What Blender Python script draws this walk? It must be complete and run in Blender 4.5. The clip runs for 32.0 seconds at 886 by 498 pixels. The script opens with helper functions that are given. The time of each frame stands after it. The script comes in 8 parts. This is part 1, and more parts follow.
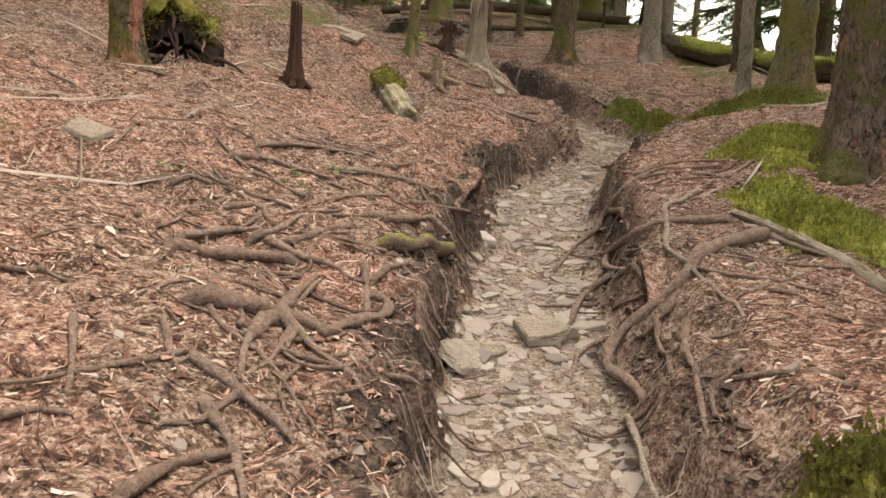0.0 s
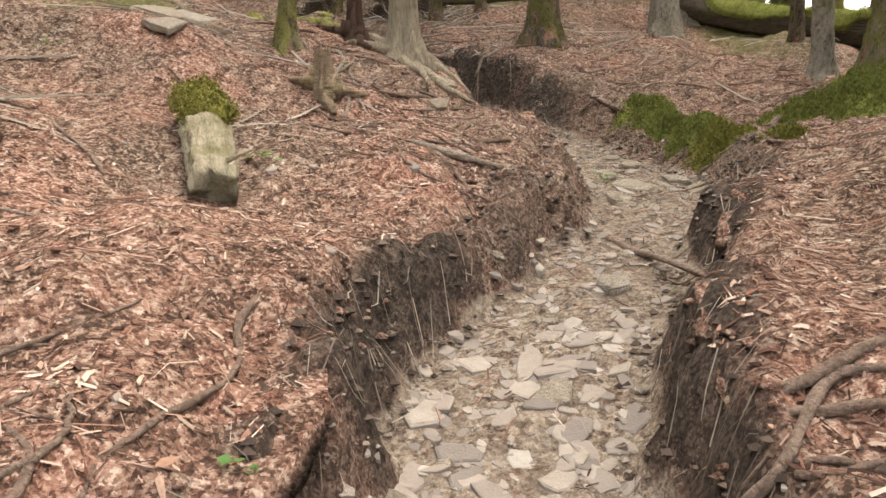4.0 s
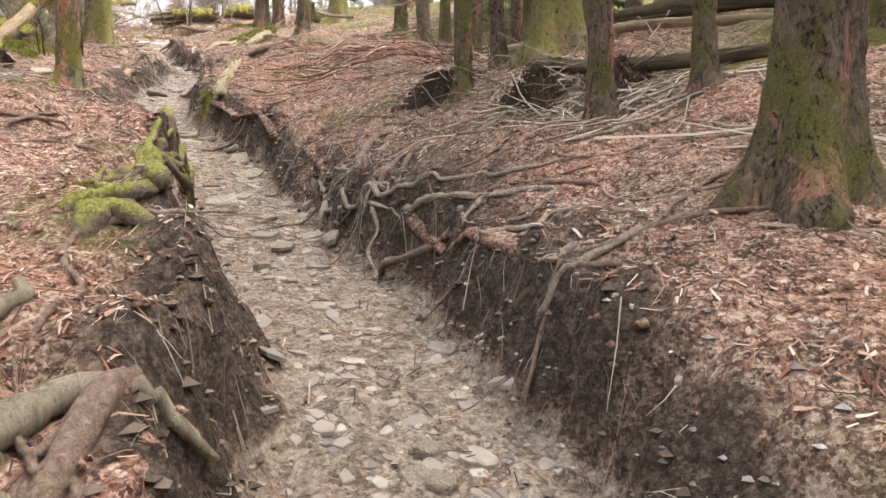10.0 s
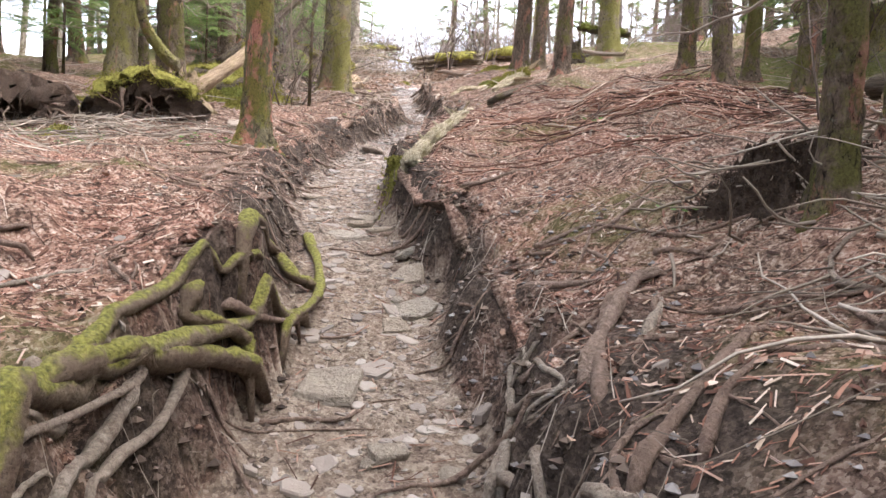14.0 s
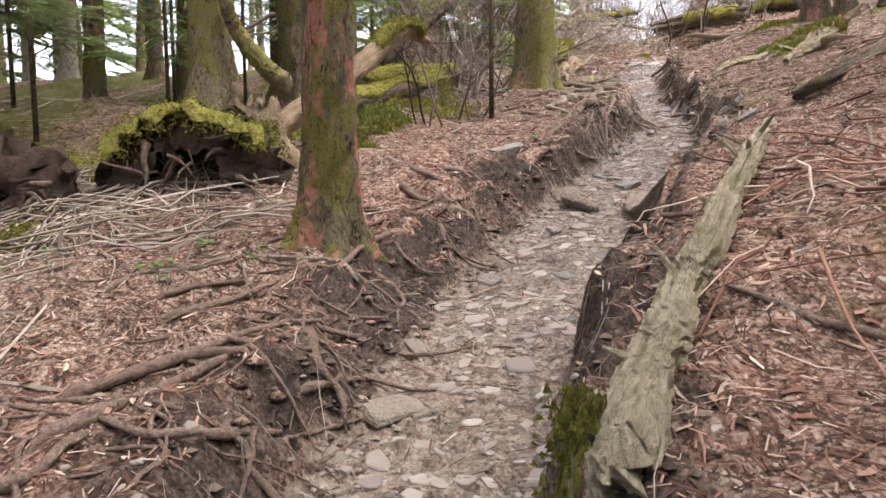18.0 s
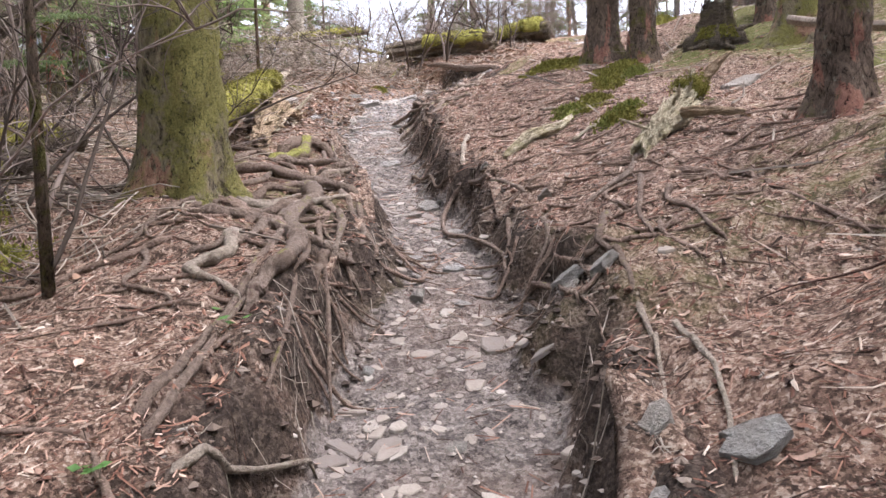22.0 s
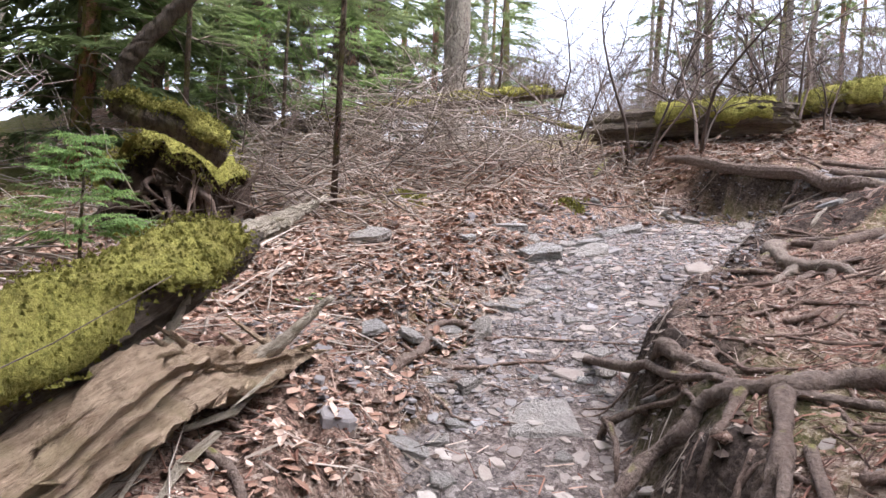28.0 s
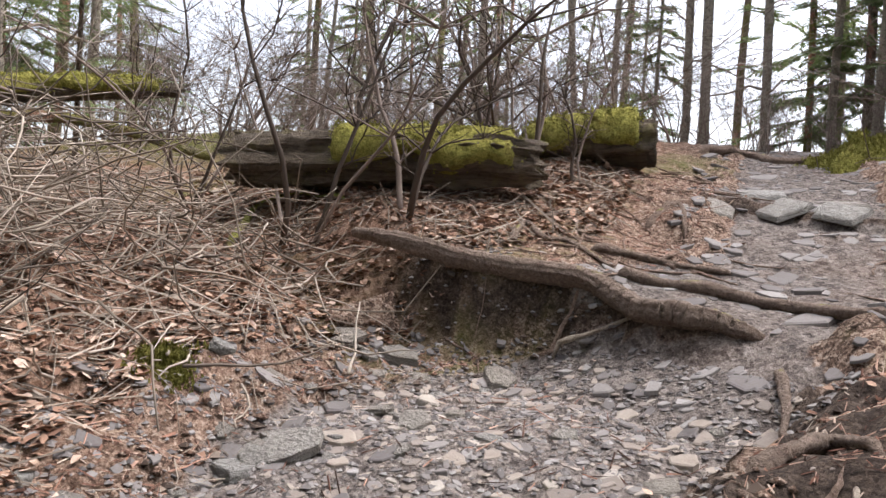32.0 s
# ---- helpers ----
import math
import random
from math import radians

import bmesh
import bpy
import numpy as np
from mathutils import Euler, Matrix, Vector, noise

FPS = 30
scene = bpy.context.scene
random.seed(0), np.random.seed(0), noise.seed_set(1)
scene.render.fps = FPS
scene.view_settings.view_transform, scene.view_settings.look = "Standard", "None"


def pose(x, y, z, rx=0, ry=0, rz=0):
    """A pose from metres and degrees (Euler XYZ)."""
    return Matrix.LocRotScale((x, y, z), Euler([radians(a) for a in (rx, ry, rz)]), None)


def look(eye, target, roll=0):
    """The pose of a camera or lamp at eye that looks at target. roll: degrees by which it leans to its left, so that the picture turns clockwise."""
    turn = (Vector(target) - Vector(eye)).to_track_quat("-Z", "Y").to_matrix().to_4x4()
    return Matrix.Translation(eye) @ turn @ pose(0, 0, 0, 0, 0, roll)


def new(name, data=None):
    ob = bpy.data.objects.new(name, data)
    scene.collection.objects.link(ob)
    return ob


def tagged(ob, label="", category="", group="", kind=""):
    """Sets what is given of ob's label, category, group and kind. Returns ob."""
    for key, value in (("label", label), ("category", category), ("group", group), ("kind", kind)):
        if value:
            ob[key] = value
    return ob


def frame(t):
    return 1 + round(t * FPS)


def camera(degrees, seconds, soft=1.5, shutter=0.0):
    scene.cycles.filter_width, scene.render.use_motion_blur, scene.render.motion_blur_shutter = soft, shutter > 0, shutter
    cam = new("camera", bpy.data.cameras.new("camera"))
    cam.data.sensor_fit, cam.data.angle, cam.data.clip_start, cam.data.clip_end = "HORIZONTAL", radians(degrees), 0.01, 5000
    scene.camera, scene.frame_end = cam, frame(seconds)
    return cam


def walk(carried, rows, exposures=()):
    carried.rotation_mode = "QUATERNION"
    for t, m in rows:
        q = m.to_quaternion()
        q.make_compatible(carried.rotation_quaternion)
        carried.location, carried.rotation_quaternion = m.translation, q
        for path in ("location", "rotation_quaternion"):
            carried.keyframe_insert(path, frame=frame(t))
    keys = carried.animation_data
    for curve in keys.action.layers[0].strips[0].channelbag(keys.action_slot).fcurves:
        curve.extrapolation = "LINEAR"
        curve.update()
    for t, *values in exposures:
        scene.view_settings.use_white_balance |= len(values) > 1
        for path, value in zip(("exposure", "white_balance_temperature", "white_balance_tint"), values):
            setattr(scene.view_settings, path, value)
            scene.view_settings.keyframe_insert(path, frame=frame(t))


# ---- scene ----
cam = camera(61.6, 32.0)
PATH = [
    (0, (0.000, 0.000, 1.500), (0.049, 2.980, 1.155), 3.61),
    (0.5, (0.085, 0.430, 1.552), (0.205, 3.413, 1.262), 2.16),
    (1, (0.128, 0.825, 1.621), (0.346, 3.802, 1.326), 2.10),
    (1.5, (0.152, 1.384, 1.748), (0.453, 4.346, 1.374), 3.16),
    (2, (0.261, 1.991, 1.757), (0.537, 4.952, 1.361), 2.77),
    (2.5, (0.345, 2.516, 1.819), (0.541, 5.474, 1.362), 2.23),
    (3, (0.371, 3.069, 1.895), (0.514, 6.008, 1.310), 1.47),
    (3.5, (0.548, 3.604, 1.943), (0.608, 6.538, 1.320), -0.57),
    (4, (0.622, 4.062, 2.109), (0.705, 7.034, 1.709), -0.01),
    (4.5, (0.722, 4.594, 2.306), (0.967, 7.567, 1.989), 0.09),
    (6.5, (1.284, 6.558, 2.581), (1.898, 9.460, 2.126), -2.34),
    (7, (1.458, 6.986, 2.722), (2.051, 9.897, 2.304), -3.83),
    (7.5, (1.751, 7.405, 2.742), (2.127, 10.355, 2.348), -4.09),
    (7.7, (1.905, 7.565, 2.771), (2.080, 10.540, 2.432), -5.67),
    (7.9, (1.912, 7.746, 2.783), (1.970, 10.720, 2.388), -4.09),
    (8, (1.930, 7.860, 2.804), (1.933, 10.833, 2.401), -3.16),
    (8.5, (2.034, 8.372, 2.963), (1.703, 11.323, 2.537), -0.78),
    (9, (2.190, 8.850, 2.971), (1.467, 11.721, 2.487), -0.28),
    (9.5, (2.187, 9.347, 3.264), (1.037, 12.065, 2.727), -4.00),
    (10, (2.185, 9.782, 3.449), (0.789, 12.421, 3.158), -0.25),
    (10.5, (2.148, 10.286, 3.511), (0.520, 12.805, 3.513), -0.31),
    (11, (2.007, 10.595, 3.551), (0.194, 12.985, 3.553), -1.47),
    (11.5, (1.758, 10.818, 3.733), (-0.166, 13.119, 3.782), 0.15),
    (12, (1.593, 11.120, 3.757), (-0.452, 13.314, 3.779), 0.46),
    (12.5, (1.364, 11.443, 3.749), (-0.754, 13.565, 3.633), 2.97),
    (13, (1.080, 11.667, 3.918), (-1.032, 13.790, 3.733), 6.97),
    (13.5, (0.872, 11.973, 3.949), (-1.272, 14.068, 3.825), 4.47),
    (14, (0.513, 12.388, 4.004), (-1.709, 14.398, 3.854), 2.48),
    (14.5, (0.048, 12.698, 4.154), (-2.275, 14.588, 3.969), 1.57),
    (16.5, (-1.240, 13.997, 4.485), (-3.801, 15.551, 4.324), 0.64),
    (17, (-1.742, 14.364, 4.604), (-4.352, 15.831, 4.413), 1.02),
    (17.5, (-2.205, 14.752, 4.747), (-4.889, 16.075, 4.535), 0.29),
    (18, (-2.668, 15.060, 4.913), (-5.411, 16.244, 4.646), -0.74),
    (18.5, (-3.286, 15.234, 5.199), (-6.026, 16.440, 4.991), -0.34),
    (19, (-3.795, 15.531, 5.283), (-6.500, 16.815, 5.111), -0.52),
    (19.5, (-4.297, 15.787, 5.409), (-6.957, 17.169, 5.293), 0.10),
    (20, (-4.720, 16.058, 5.635), (-7.346, 17.508, 5.600), 1.51),
    (20.5, (-5.109, 16.422, 5.712), (-7.703, 17.927, 5.649), 1.82),
    (21, (-5.486, 16.783, 5.793), (-7.967, 18.461, 5.621), 1.25),
    (21.5, (-5.853, 17.197, 5.944), (-8.164, 19.097, 5.722), -0.12),
    (22, (-6.290, 17.765, 6.022), (-8.462, 19.819, 5.766), -1.62),
    (22.5, (-6.805, 18.141, 6.216), (-8.966, 20.216, 6.051), -0.63),
    (23, (-7.173, 18.511, 6.335), (-9.326, 20.596, 6.196), -0.43),
    (23.5, (-7.469, 18.936, 6.502), (-9.594, 21.047, 6.342), -0.03),
    (24, (-7.923, 19.414, 6.621), (-9.990, 21.582, 6.448), 1.47),
    (24.5, (-8.226, 19.833, 6.634), (-10.314, 21.974, 6.392), 2.18),
    (25, (-8.607, 20.274, 6.672), (-10.855, 22.236, 6.362), 2.18),
    (25.5, (-9.078, 20.554, 6.792), (-11.556, 22.223, 6.511), 3.06),
    (27.5, (-10.902, 21.785, 7.333), (-13.545, 23.201, 7.231), 4.21),
    (28, (-11.430, 22.062, 7.481), (-14.064, 23.497, 7.419), 3.11),
    (28.5, (-11.845, 22.379, 7.629), (-14.451, 23.866, 7.590), 2.82),
    (29, (-12.265, 22.599, 7.722), (-14.782, 24.228, 7.618), 4.45),
    (29.5, (-12.611, 22.839, 7.863), (-15.005, 24.640, 7.704), 4.17),
    (30, (-12.907, 23.252, 7.902), (-15.197, 25.188, 7.793), 1.17),
    (30.5, (-13.419, 23.636, 8.041), (-15.559, 25.738, 8.027), 1.57),
    (31, (-13.866, 23.965, 8.237), (-15.889, 26.180, 8.290), 3.46),
    (31.5, (-14.138, 24.407, 8.331), (-16.058, 26.712, 8.315), 2.65),
    (32, (-14.344, 24.634, 8.467), (-16.080, 27.079, 8.397), 3.22),
]
# the clip's camera opens up in the dark wood and stops down towards the crest
EXPOSURES = [(0, 2.0, 7700, 12), (3, 2.15, 7300, 12), (4, 2.4, 7300, 10), (7.5, 2.6, 7000, 12), (10.1, 2.9, 6800, 12), (10.9, 1.8, 6800, 17), (12, 2.35, 6600, 17), (14, 2.75, 6300, 15), (17, 2.3, 6600, 16), (22, 2.3, 6100, 17), (25, 2.15, 6000, 17), (28, 1.95, 5900, 18), (30, 1.52, 6100, 15), (32, 1.53, 6300, 13)]
walk(cam, [(t, look(eye, target, roll)) for t, eye, target, roll in PATH], EXPOSURES)

# ---- light: overcast spring day, soft sun from beyond the valley ----
world = bpy.data.worlds.new("overcast")
scene.world = world
world.use_nodes = True
sky = world.node_tree.nodes.new("ShaderNodeTexSky")
sky.sky_type = "NISHITA"
sky.sun_disc = False
sky.sun_elevation, sky.sun_rotation = radians(68), radians(35)
sky.air_density, sky.dust_density, sky.ozone_density = 1.0, 4.0, 1.0
cloud = world.node_tree.nodes.new("ShaderNodeHueSaturation")
cloud.inputs["Saturation"].default_value = 0.4
world.node_tree.links.new(sky.outputs[0], cloud.inputs["Color"])
world.node_tree.links.new(cloud.outputs[0], world.node_tree.nodes["Background"].inputs[0])
world.node_tree.nodes["Background"].inputs[1].default_value = 0.15
sun = new("sun", bpy.data.lights.new("sun", "SUN"))
sun.data.energy, sun.data.angle, sun.data.color = 1.5, radians(50), (1.0, 0.97, 0.93)
sun.matrix_world = look((-8, 10, 30), (-8 - 6.4, 10 - 9.2, 30 - 27.4))


# ---- materials ----
class Nodes:
    """A material's node tree, with short calls for the nodes used here."""

    def __init__(self, name, rough=0.85, spec=0.25):
        self.mat = bpy.data.materials.new(name)
        self.mat.use_nodes = True
        self.t = self.mat.node_tree
        self.b = self.t.nodes["Principled BSDF"]
        self.b.inputs["Roughness"].default_value = rough
        self.b.inputs["Specular IOR Level"].default_value = spec
        self.pos = self.node("ShaderNodeNewGeometry").outputs["Position"]
        self.local = self.node("ShaderNodeTexCoord").outputs["Object"]

    def node(self, kind, **props):
        nd = self.t.nodes.new(kind)
        for key, value in props.items():
            setattr(nd, key, value)
        return nd

    def link(self, a, b):
        self.t.links.new(a, b)

    def scaled(self, vec, s, turn=0.0):
        m = self.node("ShaderNodeMapping")
        m.inputs["Rotation"].default_value = (0, 0, radians(turn))
        m.inputs["Scale"].default_value = s
        self.link(vec, m.inputs["Vector"])
        return m.outputs[0]

    def noise(self, scale, detail=4, rough=0.6, vec=None, distort=0.0):
        nd = self.node("ShaderNodeTexNoise")
        nd.inputs["Scale"].default_value = scale
        nd.inputs["Detail"].default_value = detail
        nd.inputs["Roughness"].default_value = rough
        nd.inputs["Distortion"].default_value = distort
        self.link(vec or self.pos, nd.inputs["Vector"])
        return nd.outputs["Fac"]

    def voronoi(self, scale, vec=None, feature="F1", out="Distance"):
        nd = self.node("ShaderNodeTexVoronoi", feature=feature)
        nd.inputs["Scale"].default_value = scale
        self.link(vec or self.pos, nd.inputs["Vector"])
        return nd.outputs[out]

    def ramp(self, fac, *stops):
        nd = self.node("ShaderNodeValToRGB")
        el = nd.color_ramp.elements
        while len(el) < len(stops):
            el.new(0.5)
        for e, (p, c) in zip(el, stops):
            e.position = p
            e.color = (c, c, c, 1) if isinstance(c, (int, float)) else (*c, 1)
        self.link(fac, nd.inputs[0])
        return nd.outputs[0]

    def mix(self, fac, a, b, mode="MIX"):
        nd = self.node("ShaderNodeMix", data_type="RGBA", blend_type=mode)
        for value, slot in ((fac, 0), (a, 6), (b, 7)):
            if isinstance(value, (int, float)):
                nd.inputs[slot].default_value = value
            elif isinstance(value, tuple):
                nd.inputs[slot].default_value = (*value, 1)
            else:
                self.link(value, nd.inputs[slot])
        return nd.outputs[2]

    def math(self, op, a, b=0.0):
        nd = self.node("ShaderNodeMath", operation=op)
        for slot, value in enumerate((a, b)):
            if isinstance(value, (int, float)):
                nd.inputs[slot].default_value = value
            else:
                self.link(value, nd.inputs[slot])
        return nd.outputs[0]

    def attr(self, name):
        return self.node("ShaderNodeAttribute", attribute_name=name).outputs["Fac"]

    def rand(self):
        return self.node("ShaderNodeObjectInfo").outputs["Random"]

    def island(self):
        return self.node("ShaderNodeNewGeometry").outputs["Random Per Island"]

    def up(self):
        s = self.node("ShaderNodeSeparateXYZ")
        self.link(self.node("ShaderNodeNewGeometry").outputs["Normal"], s.inputs[0])
        return s.outputs[2]

    def done(self, color, height=None, strength=0.5, dist=0.02):
        self.link(color, self.b.inputs["Base Color"])
        if height is not None:
            bp = self.node("ShaderNodeBump")
            bp.inputs["Strength"].default_value = strength
            bp.inputs["Distance"].default_value = dist
            self.link(height, bp.inputs["Height"])
            self.link(bp.outputs[0], self.b.inputs["Normal"])
        return self.mat


def flecks(m, size):
    """Random light and dark per small cell, its outline ruffled."""
    warp = m.node("ShaderNodeVectorMath", operation="ADD")
    nz = m.node("ShaderNodeTexNoise")
    nz.inputs["Scale"].default_value = size * 1.3
    m.link(m.pos, nz.inputs["Vector"])
    off = m.node("ShaderNodeVectorMath", operation="SCALE")
    off.inputs["Scale"].default_value = 1.6 / size
    m.link(nz.outputs["Color"], off.inputs[0])
    m.link(m.pos, warp.inputs[0])
    m.link(off.outputs[0], warp.inputs[1])
    sep = m.node("ShaderNodeSeparateColor")
    m.link(m.voronoi(size, warp.outputs[0], out="Color"), sep.inputs[0])
    return sep.outputs[0]


def ground_material():
    m = Nodes("forest_ground", 0.92, 0.12)
    fine = m.noise(70, 6, 0.8, distort=1.0)
    mid = m.noise(6, 5, 0.65)
    broad = m.noise(0.9, 4, 0.6)
    straw = m.math("MAXIMUM", m.noise(60, 3, 0.6, m.scaled(m.pos, (1, 0.14, 0.6), 35)), m.noise(60, 3, 0.6, m.scaled(m.pos, (0.14, 1, 0.6), 70)))
    chips = m.math("ADD", m.math("MULTIPLY", flecks(m, 34), 0.4), m.math("MULTIPLY", flecks(m, 90), 0.6))
    mat_ = m.math("ADD", m.math("MULTIPLY", chips, 0.42), m.math("ADD", m.math("MULTIPLY", fine, 0.3), m.math("MULTIPLY", straw, 0.38)))
    needles = m.ramp(mat_, (0.30, (0.028, 0.014, 0.011)), (0.43, (0.13, 0.062, 0.046)), (0.56, (0.345, 0.172, 0.122)), (0.67, (0.51, 0.315, 0.24)), (0.77, (0.74, 0.58, 0.48)))
    brown = m.ramp(mat_, (0.30, (0.028, 0.019, 0.014)), (0.46, (0.115, 0.076, 0.058)), (0.6, (0.285, 0.205, 0.152)), (0.8, (0.58, 0.48, 0.39)))
    litter = m.mix(m.math("MAXIMUM", m.ramp(broad, (0.36, 0.0), (0.6, 0.85)), m.math("MULTIPLY", m.attr("grey"), 0.8)), needles, brown)
    litter = m.mix(m.ramp(mid, (0.52, 0.0), (0.75, 0.5)), litter, m.mix(chips, (0.05, 0.03, 0.02), (0.17, 0.105, 0.07)))
    # bare: random dark humus patches; missing occlusion shade is put into their colour too
    bare = m.math("MULTIPLY", m.ramp(m.noise(3.4, 8, 0.75, distort=0.8), (0.47, 0.0), (0.56, 0.85)), m.ramp(chips, (0.35, 1.0), (0.75, 0.25)))
    litter = m.mix(bare, litter, m.mix(chips, (0.03, 0.02, 0.015), (0.13, 0.085, 0.06)))
    leaves = m.ramp(flecks(m, 22), (0.1, (0.10, 0.05, 0.03)), (0.45, (0.30, 0.16, 0.10)), (0.8, (0.48, 0.31, 0.22)))
    litter = m.mix(m.math("MULTIPLY", m.attr("leaf"), 0.6), litter, leaves)
    moss = m.ramp(fine, (0.3, (0.04, 0.055, 0.012)), (0.7, (0.20, 0.22, 0.05)))
    litter = m.mix(m.ramp(m.math("ADD", m.attr("mossy"), m.math("MULTIPLY", mid, 0.5)), (0.62, 0.0), (0.85, 0.75)), litter, moss)
    soil = m.ramp(m.math("ADD", m.math("MULTIPLY", m.noise(18, 6, 0.75), 0.7), m.math("MULTIPLY", chips, 0.3)), (0.3, (0.018, 0.013, 0.011)), (0.5, (0.066, 0.048, 0.038)), (0.64, (0.13, 0.098, 0.078)), (0.82, (0.24, 0.19, 0.155)))
    grit = m.math("ADD", m.math("MULTIPLY", m.noise(26, 6, 0.8), 0.55), m.math("MULTIPLY", m.math("ADD", m.math("MULTIPLY", flecks(m, 26), 0.5), m.math("MULTIPLY", flecks(m, 75), 0.5)), 0.45))
    tan = m.ramp(grit, (0.27, (0.075, 0.053, 0.04)), (0.44, (0.22, 0.165, 0.128)), (0.6, (0.36, 0.29, 0.225)), (0.78, (0.50, 0.43, 0.35)))
    grey = m.ramp(grit, (0.27, (0.045, 0.037, 0.034)), (0.45, (0.15, 0.125, 0.113)), (0.6, (0.265, 0.225, 0.20)), (0.78, (0.42, 0.375, 0.34)))
    path = m.mix(m.attr("grey"), tan, grey)
    path = m.mix(m.ramp(broad, (0.5, 0.0), (0.8, 0.4)), path, m.mix(chips, (0.14, 0.075, 0.045), (0.36, 0.22, 0.145)))
    color = m.mix(m.attr("bank"), litter, soil)
    color = m.mix(m.ramp(m.math("ADD", m.attr("path"), m.math("MULTIPLY", m.math("SUBTRACT", mid, 0.5), 0.5)), (0.35, 0.0), (0.6, 1.0)), color, path)
    height = m.math("ADD", m.math("MULTIPLY", mat_, 0.9), m.math("ADD", m.math("MULTIPLY", mid, 0.8), m.math("MULTIPLY", grit, 0.5)))
    return m.done(color, height, 1.0, 0.04)


def bark_material(name, dark, light, red, moss_amount, moss_color=(0.17, 0.17, 0.045)):
    m = Nodes(name, 0.9, 0.15)
    tall = m.scaled(m.local, (1, 1, 0.35))
    grain = m.noise(60, 7, 0.8, tall, 1.2)
    plates = m.noise(17, 5, 0.7, m.scaled(m.local, (1, 1, 0.5)), 1.5)
    rough = m.math("ADD", m.math("MULTIPLY", plates, 0.55), m.math("MULTIPLY", grain, 0.45))
    color = m.mix(m.ramp(rough, (0.38, 0.0), (0.64, 1.0)), dark, light)
    stain = m.noise(2.6, 8, 0.7, m.scaled(m.local, (1, 1, 0.4)), 0.5)
    color = m.mix(m.ramp(stain, (0.58 - 0.09 * red, 0.0), (0.61 - 0.09 * red, min(0.95, red))), color, m.mix(m.ramp(rough, (0.36, 0.0), (0.66, 1.0)), (0.24, 0.085, 0.06), (0.64, 0.31, 0.23)))
    color = m.mix(m.ramp(m.noise(13, 6, 0.75), (0.60, 0.0), (0.66, 0.5)), color, m.mix(grain, (0.15, 0.155, 0.12), (0.44, 0.44, 0.36)))
    side = m.noise(2.2, 8, 0.75)
    spread = m.math("ADD", side, m.math("ADD", m.math("MULTIPLY", m.rand(), 0.08), m.math("MULTIPLY", rough, 0.14)))
    green = m.ramp(m.noise(85, 4, 0.8), (0.3, tuple(v * 0.3 for v in moss_color)), (0.7, moss_color))
    color = m.mix(m.ramp(spread, (0.80 - 0.32 * moss_amount, 0.0), (0.89 - 0.32 * moss_amount, 0.9)), color, green)
    crack = m.ramp(m.math("ADD", m.math("MULTIPLY", m.noise(34, 4, 0.7, m.scaled(m.local, (1, 1, 0.55)), 2.0), 0.6), m.math("MULTIPLY", plates, 0.4)), (0.38, 0.85), (0.46, 0.0))
    color = m.mix(crack, color, tuple(0.3 * v for v in dark))
    return m.done(color, m.math("SUBTRACT", rough, m.math("MULTIPLY", crack, 0.5)), 1.0, 0.05)


def root_material(name, dark, light, moss_amount):
    m = Nodes(name, 0.85, 0.2)
    grain = m.noise(45, 5, 0.7, distort=0.6)
    color = m.ramp(grain, (0.28, dark), (0.55, tuple(0.5 * (a + b) for a, b in zip(dark, light))), (0.8, light))
    color = m.mix(m.math("MULTIPLY", m.rand(), 0.4), color, (0.15, 0.09, 0.065))
    scurf = m.noise(120, 5, 0.8)
    color = m.mix(m.ramp(scurf, (0.36, 0.6), (0.47, 0.0)), color, tuple(0.4 * v for v in dark))
    color = m.mix(m.ramp(m.noise(11, 6, 0.75), (0.54, 0.0), (0.64, 0.55)), color, m.mix(scurf, (0.04, 0.026, 0.02), (0.22, 0.135, 0.10)))
    green = m.ramp(m.noise(70, 3), (0.3, (0.08, 0.085, 0.016)), (0.7, (0.40, 0.39, 0.085)))
    top = m.math("ADD", m.math("MULTIPLY", m.up(), 0.25), m.noise(5, 4))
    color = m.mix(m.ramp(top, (0.98 - moss_amount * 0.5, 0.0), (1.1 - moss_amount * 0.5, 0.85)), color, green)
    return m.done(color, m.math("ADD", m.math("ADD", grain, m.math("MULTIPLY", scurf, 0.5)), m.noise(14, 4)), 0.9, 0.03)


def stone_material(name="slate_stone", warm=(1, 1, 1)):
    m = Nodes(name, 0.75, 0.35)
    layer = m.noise(9, 6, 0.7, m.scaled(m.local, (1, 1, 4)))
    color = m.ramp(layer, (0.25, (0.20, 0.185, 0.17)), (0.5, (0.37, 0.35, 0.32)), (0.78, (0.52, 0.50, 0.47)))
    color = m.mix(m.math("MULTIPLY", m.rand(), 0.6), color, (0.34, 0.275, 0.21))
    color = m.mix(1.0, color, warm, "MULTIPLY")
    color = m.mix(m.math("MULTIPLY", m.island(), 0.35), color, (0.20, 0.19, 0.185))
    color = m.mix(m.ramp(m.noise(4), (0.55, 0.0), (0.8, 0.5)), color, (0.20, 0.15, 0.11))
    color = m.mix(m.ramp(m.noise(11, 6, 0.8), (0.55, 0.0), (0.7, 0.3)), color, m.mix(layer, (0.14, 0.135, 0.115), (0.50, 0.50, 0.43)))
    return m.done(color, m.math("ADD", m.math("MULTIPLY", layer, 1.4), m.math("ADD", m.noise(70, 4), m.noise(22, 5, 0.75))), 1.0, 0.03)


